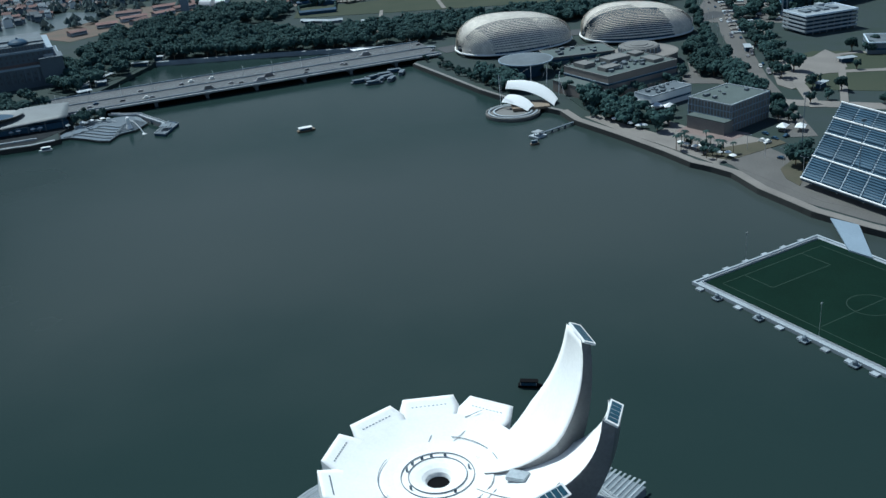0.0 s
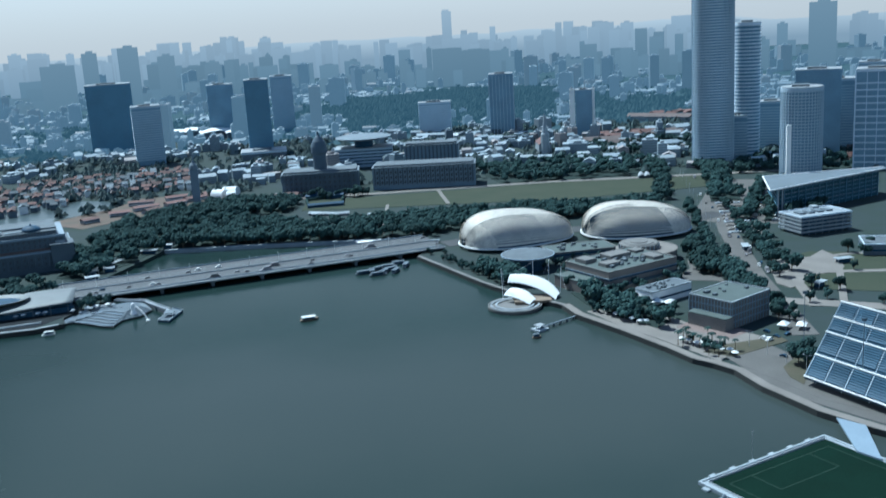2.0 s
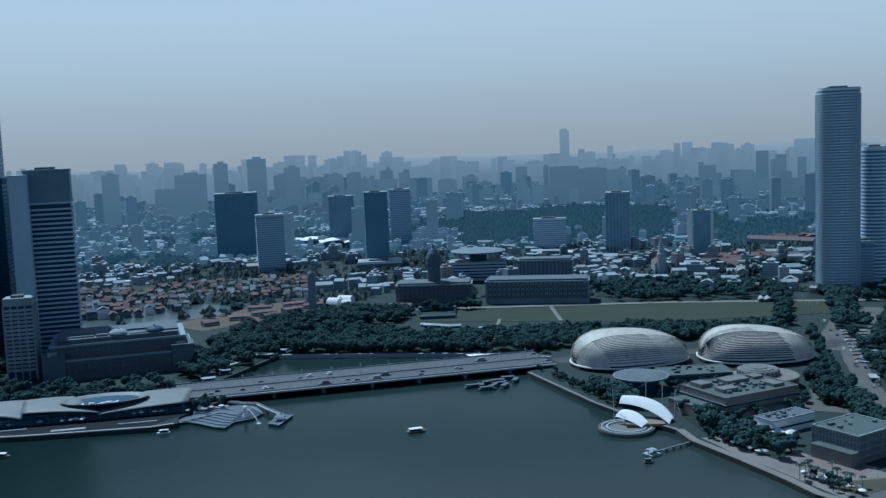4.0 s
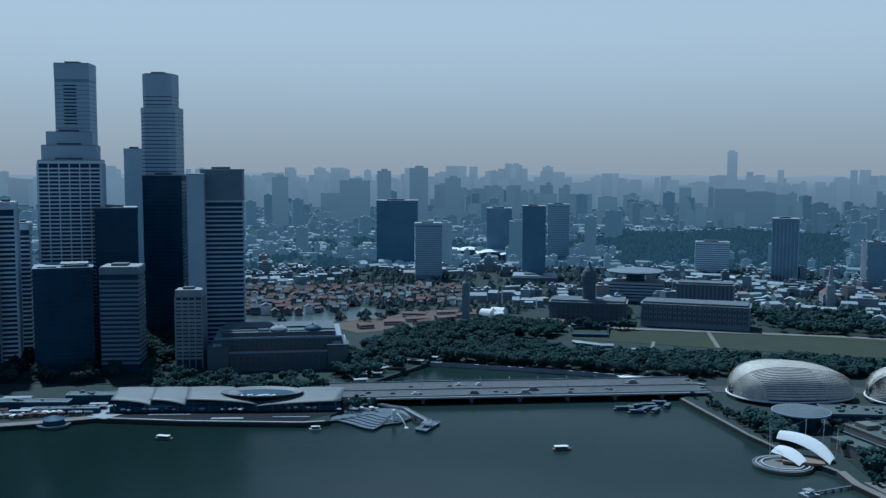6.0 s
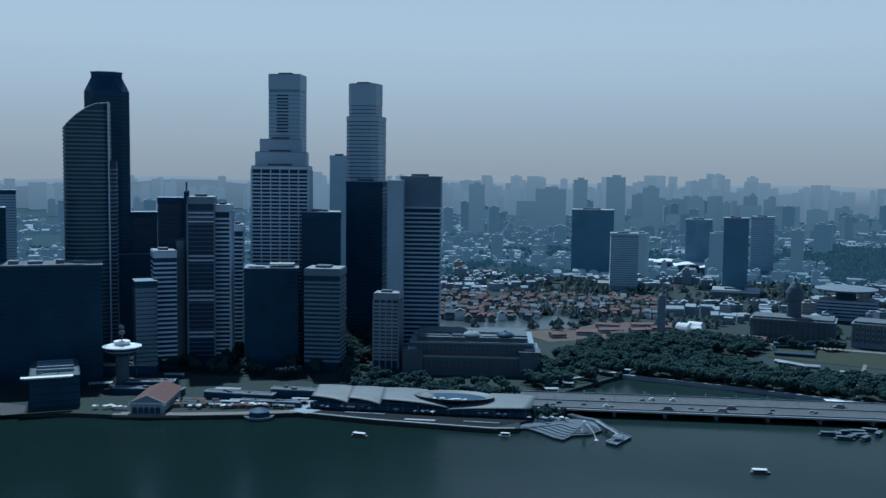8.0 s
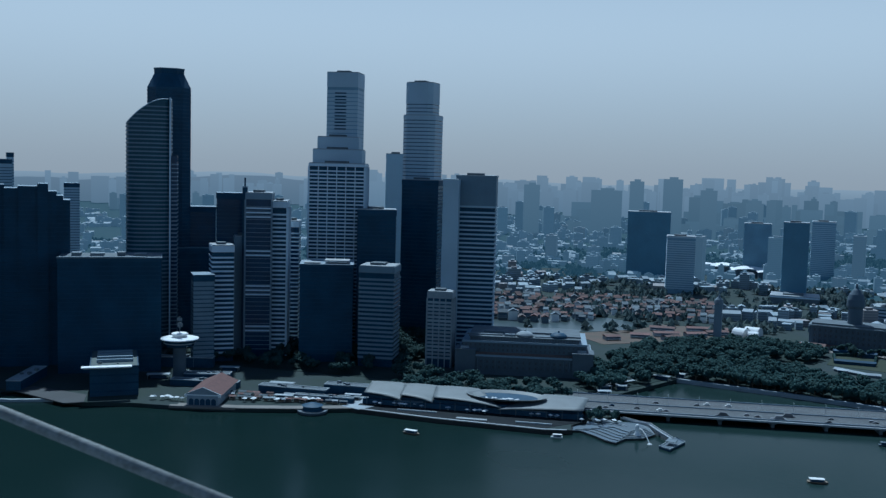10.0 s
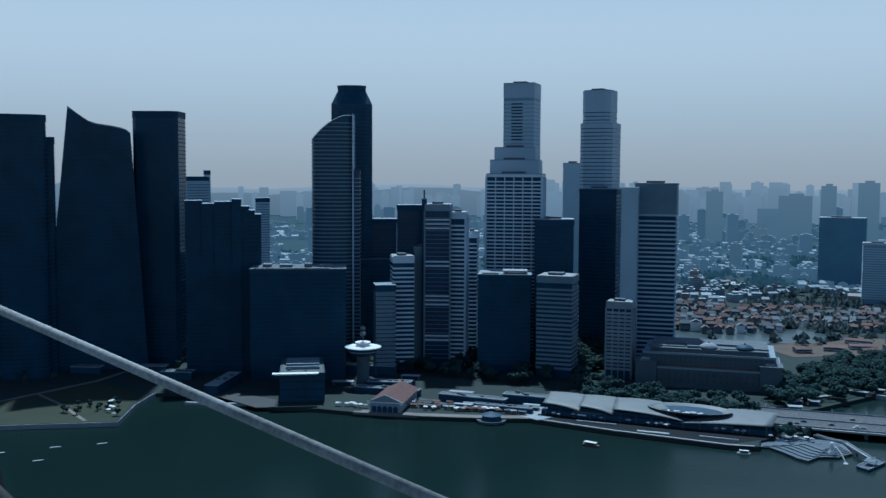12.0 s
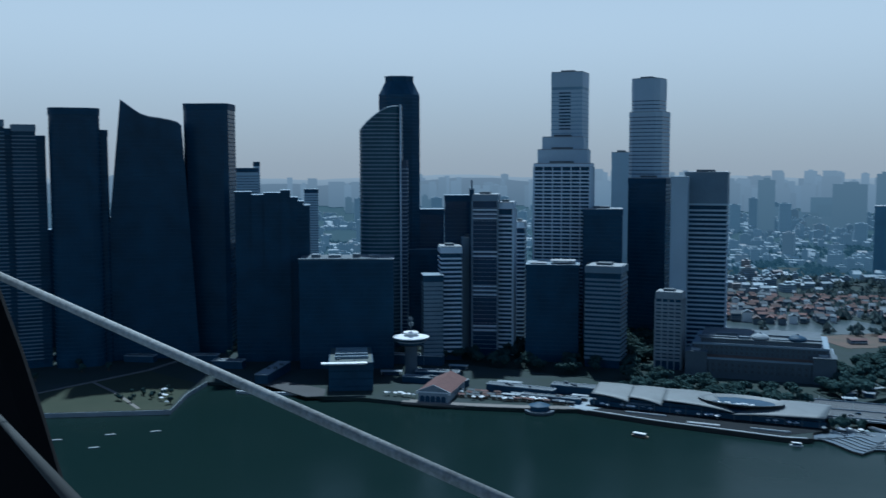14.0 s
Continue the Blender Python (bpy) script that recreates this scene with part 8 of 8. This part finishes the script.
for k in range(40):
    r = k % 4
    q = (k // 4) / 10
    park(crnd.choice((0, 1, 2)), 297 + r * 19 + 82 * q, 889 - r * 6 + 180 * q, 3.14, -25)


def parasol(label, r, h, mat):
    t = thing("parasol", 0, -40, 3, 0, label, "parasol", "parasols along the quay")
    bm = bmesh.new()
    lathe(bm, [(r, h), (r * 0.55, h + 0.55), (0.08, h + 0.95)], 8)
    part("canopy", bm, mat, t)
    bm = bmesh.new()
    rod(bm, (0, 0, 0), (0, 0, h + 0.3), 0.06, 5)
    part("pole", bm, M_STEEL, t)
    return t


pars = [parasol("white parasol on the quay", 2.2, 2.6, M_MEMBRANE), parasol("grey parasol on the quay", 2.0, 2.5, M_PALE)]
par_used = {}


def stand(i, x, y, z=3.25):
    m = pose(x, y, z, 0, 0, crnd.uniform(0, 90))
    if i not in par_used:
        par_used[i] = 1
        pars[i].matrix_basis = m
    else:
        copy_thing(pars[i], m)


for a, b, n, off in (((-515, 606), (-450, 655), 26, 10), ((-440, 664), (-285, 710), 22, -1), ((-590, 570), (-560, 586), 8, 6), ((-266, 706), (-236, 720), 6, 4), ((-740, 470), (-690, 440), 8, -6), ((140, 560), (165, 525), 8, 6), ((100, 640), (130, 590), 10, 6)):
    for k in range(n):
        s = crnd.random()
        dx, dy = b[0] - a[0], b[1] - a[1]
        l = math.hypot(dx, dy)
        o = off + crnd.uniform(-3, 3)
        stand(crnd.choice((0, 0, 1)), a[0] + dx * s - dy / l * o, a[1] + dy * s + dx / l * o, 3.25 if off != -1 else 3.5)


def awning(x, y, yaw, w, d, label):
    t = thing("pavilion", x, y, 3, yaw, label, "pavilion", "small pavilions")
    part("roof", boxes((-w / 2, w / 2, -d / 2, d / 2, 3.6, 3.9)), M_PALE, t)
    one = None
    for sx in (-0.45, 0.45):
        for sy in (-0.42, 0.42):
            at = pose(w * sx, d * sy, 0)
            one = again(one, t, at) if one else part("post", boxes((-0.12, 0.12, -0.12, 0.12, 0, 3.6)), M_STEEL, t, at=at)
    part("kiosk", boxes((-w * 0.35, w * 0.35, -d * 0.25, d * 0.3, 0, 2.8)), M_DARK, t)


PAVILIONS_WEST = [(-285, 812, 30, 12, 7), (-292, 830, 60, 14, 6), (-280, 842, 15, 10, 8), (-300, 860, 40, 10, 6), (-262, 905, 0, 16, 6), (-250, 925, 5, 10, 6), (-235, 990, 10, 9, 7), (-170, 1000, 0, 9, 6), (-120, 1040, 0, 10, 6), (-60, 1020, 5, 9, 6), (-205, 1060, 20, 14, 8), (-215, 1110, 10, 14, 9), (-640, 640, 40, 20, 8), (-610, 700, 30, 18, 8), (-530, 676, 20, 22, 7)]
PAVILIONS_EAST = [(-500, 640, 20, 16, 5), (-455, 675, 20, 14, 5), (-870, 590, 40, 18, 8), (-900, 610, 40, 14, 8), (-930, 560, 40, 16, 7), (-800, 600, 40, 14, 6), (130, 652, 30, 12, 7), (120, 660, 20, 10, 6), (150, 690, 33, 14, 8), (262, 600, 60, 14, 6), (268, 660, 40, 12, 6), (310, 720, 10, 14, 7), (350, 650, 60, 14, 6), (440, 660, 30, 16, 7), (255, 780, 80, 14, 6)]
for x, y, yaw, w, d in PAVILIONS_WEST + PAVILIONS_EAST:
    awning(x, y, yaw, w, d, "small white-roofed pavilion among trees")


# low sheds and canopies at the end of the playing field
for px, py, yaw, w, d, h, roof in ((-121, 1152, 0, 44, 7, 6, M_DARK), (-115, 1098, 8, 40, 6, 5, M_DARK), (-113, 1046, -25, 34, 5, 4, M_PALE), (-92, 1040, 10, 14, 6, 4, M_PALE), (-170, 1172, 6, 20, 12, 7, M_PALE), (-152, 1176, 10, 16, 10, 6, M_TILE)):
    t = thing("field_shed", px, py, 3, yaw, "long dark open shed beside the field" if roof is M_DARK else "low shed with a pitched roof beside the field", "shed", "sheds by the field")
    bm = bmesh.new()
    gable(bm, w, d, h - 1.6, 1.6, Matrix.Identity(4))
    part("roof", bm, roof, t)
    part("wall", boxes((-w / 2, w / 2, -d / 2 + 0.5, d / 2, 0, h - 1.7)), M_DARK if roof is M_DARK else M_GREY, t)
solid("path", strip([(-45.5, 925), (-45.3, 1085)], -1.8, 1.8, 2.9, 3.45), M_PAVE, "pale path through the park", "path", "structure")

# the bowed footbridge beside the road bridge
t = thing("footbridge", -290, 862, 3, 62, "white steel arched footbridge", "bridge")
part("deck", boxes((-22, 22, -2.5, 2.5, 1.2, 1.8)), M_PALE, t)
for yy in (-2.7, 2.7):
    bm = bmesh.new()
    for i in range(14):
        a, b = -21 + 3 * i, -18 + 3 * i
        za, zb = 1.6 + 5 * (1 - (a / 21) ** 2), 1.6 + 5 * (1 - (b / 21) ** 2)
        rod(bm, (a, yy, za), (b, yy, zb), 0.35, 6)
    part("arch", bm, M_WHITE, t, "white steel arch")


# long halls under pinkish tiled roofs behind the field
for px, py, yaw, w, d, h in ((270, 1490, -3, 88, 26, 7), (368, 1528, -20, 64, 24, 8), (420, 1757, -38, 120, 26, 9), (585, 1345, -24, 70, 28, 8), (562, 1250, -20, 44, 20, 6), (300, 1450, -5, 60, 16, 6)):
    t = thing("market_hall", px, py, 3, yaw, "long low hall under a pinkish tiled roof", "building", "tiled halls")
    bm = bmesh.new()
    gable(bm, w, d, h, 5.0, Matrix.Identity(4))
    part("roof", bm, M_SKIRT, t)
    part("wall", boxes((-w / 2, w / 2, -d / 2, d / 2, 0, h - 0.05)), M_PALE, t)
t = thing("pavilion", 266, 1161, 3, -6, "low pale pavilion with a fan of curved roofs", "pavilion")
for i in range(4):
    bm = slab_from_curves(bez((-16 + 8 * i, -7, 3.0), (-12 + 8 * i, -7, 6.5), (-8 + 8 * i, -7, 3.0)), bez((-14 + 7 * i, 9, 4.0), (-11 + 7 * i, 9, 8.0), (-8 + 7 * i, 9, 4.0)), 0.25, n=8)
    part("roof", bm, M_WROOF, t)
part("wall", boxes((-15, 15, -5, 8, 0, 3.2)), M_GREY, t)

# lamp posts along the shore road
def street_lamp():
    t = thing("street_lamp", 0, -40, 3.2, 0, "grey double-armed street lamp", "street lamp", "street lamps")
    bm = bmesh.new()
    rod(bm, (0, 0, -0.2), (0, 0, 9), 0.13)
    part("pole", bm, M_STEEL, t)
    for s in (-1, 1):
        bm = bmesh.new()
        rod(bm, (0, 0, 9), (0, 2.2 * s, 9.4), 0.08)
        box(bm, -0.25, 0.25, 2.0 * s - 0.6, 2.0 * s + 0.6, 9.3, 9.5)
        part("arm", bm, M_GREY, t)
    return t


lamp0 = street_lamp()
lamp_first = True
for k in range(9):
    x, y = 178 + 9 * k * (0.6 if k < 4 else 1.0), 545 - 15 * k
    m = pose(x + 3, y, 3.2, 0, 0, 40)
    if lamp_first:
        lamp0.matrix_basis = m
        lamp_first = False
    else:
        copy_thing(lamp0, m)
for k in range(14):
    y = 690 + 36 * k
    copy_thing(lamp0, pose(234 + (y - 700) * 0.165 - 9.5, y, 3.2, 0, 0, -10))


# stalls and awnings along the old quay
def stall(label, w, d, mat):
    t = thing("market_stall", 0, -40, 3.3, 0, label, "stall", "quay stalls")
    bm = bmesh.new()
    gable(bm, w, d, 2.6, 0.9, Matrix())
    part("awning", bm, mat, t)
    leg = None
    for lx in (-w / 2, w / 2):
        for ly in (-d / 2, d / 2):
            at = pose(lx, ly, 0)
            leg = again(leg, t, at) if leg else part("leg", boxes((-0.08, 0.08, -0.08, 0.08, 0, 2.6)), M_STEEL, t, at=at)
    part("counter", boxes((-w / 2 + 0.3, w / 2 - 0.3, -0.5, 0.5, 0, 1.0)), M_TIMBER, t)
    return t


stalls = [stall("small stall under a pale awning", 4, 3, M_PALE), stall("small stall under a dull red awning", 5, 3, M_TILE), stall("small stall under a grey awning", 6, 2.6, M_ROOF)]
rnd_s = random.Random(404)
put = 0
for row in range(3):
    for i in range(17):
        if rnd_s.random() < 0.2:
            continue
        k = i / 16
        px = -545 + 95 * k + rnd_s.uniform(-1.5, 1.5)
        py = 612 + 42 * k + row * 9 + rnd_s.uniform(-1.5, 1.5)
        m = pose(px, py, 3.3, 0, 0, 24 + rnd_s.uniform(-12, 12))
        if put < 3:
            stalls[put].matrix_basis = m
        else:
            copy_thing(stalls[rnd_s.randrange(3)], m)
        put += 1


# hedges round a practice court beside the field
for x0, y0, x1, y1 in ((-141, 1139, -100, 1160), (-134, 1096, -97, 1110), (-141, 1139, -134, 1096), (-100, 1160, -97, 1110)):
    l = math.hypot(x1 - x0, y1 - y0)
    t = thing("hedge", x0, y0, 3.2, math.degrees(math.atan2(y1 - y0, x1 - x0)), "clipped dark green hedge beside the field", "hedge", "court hedges")
    bm = bmesh.new()
    n = int(l / 2.2)
    hr = random.Random(int(l * 10))
    for i in range(n):
        a = l * i / n
        box(bm, a, a + 2.4, -1.1 - hr.random() * 0.3, 1.1 + hr.random() * 0.3, -0.2, 2.6 + hr.random() * 0.7)
    part("foliage", bm, M_LEAF, t)
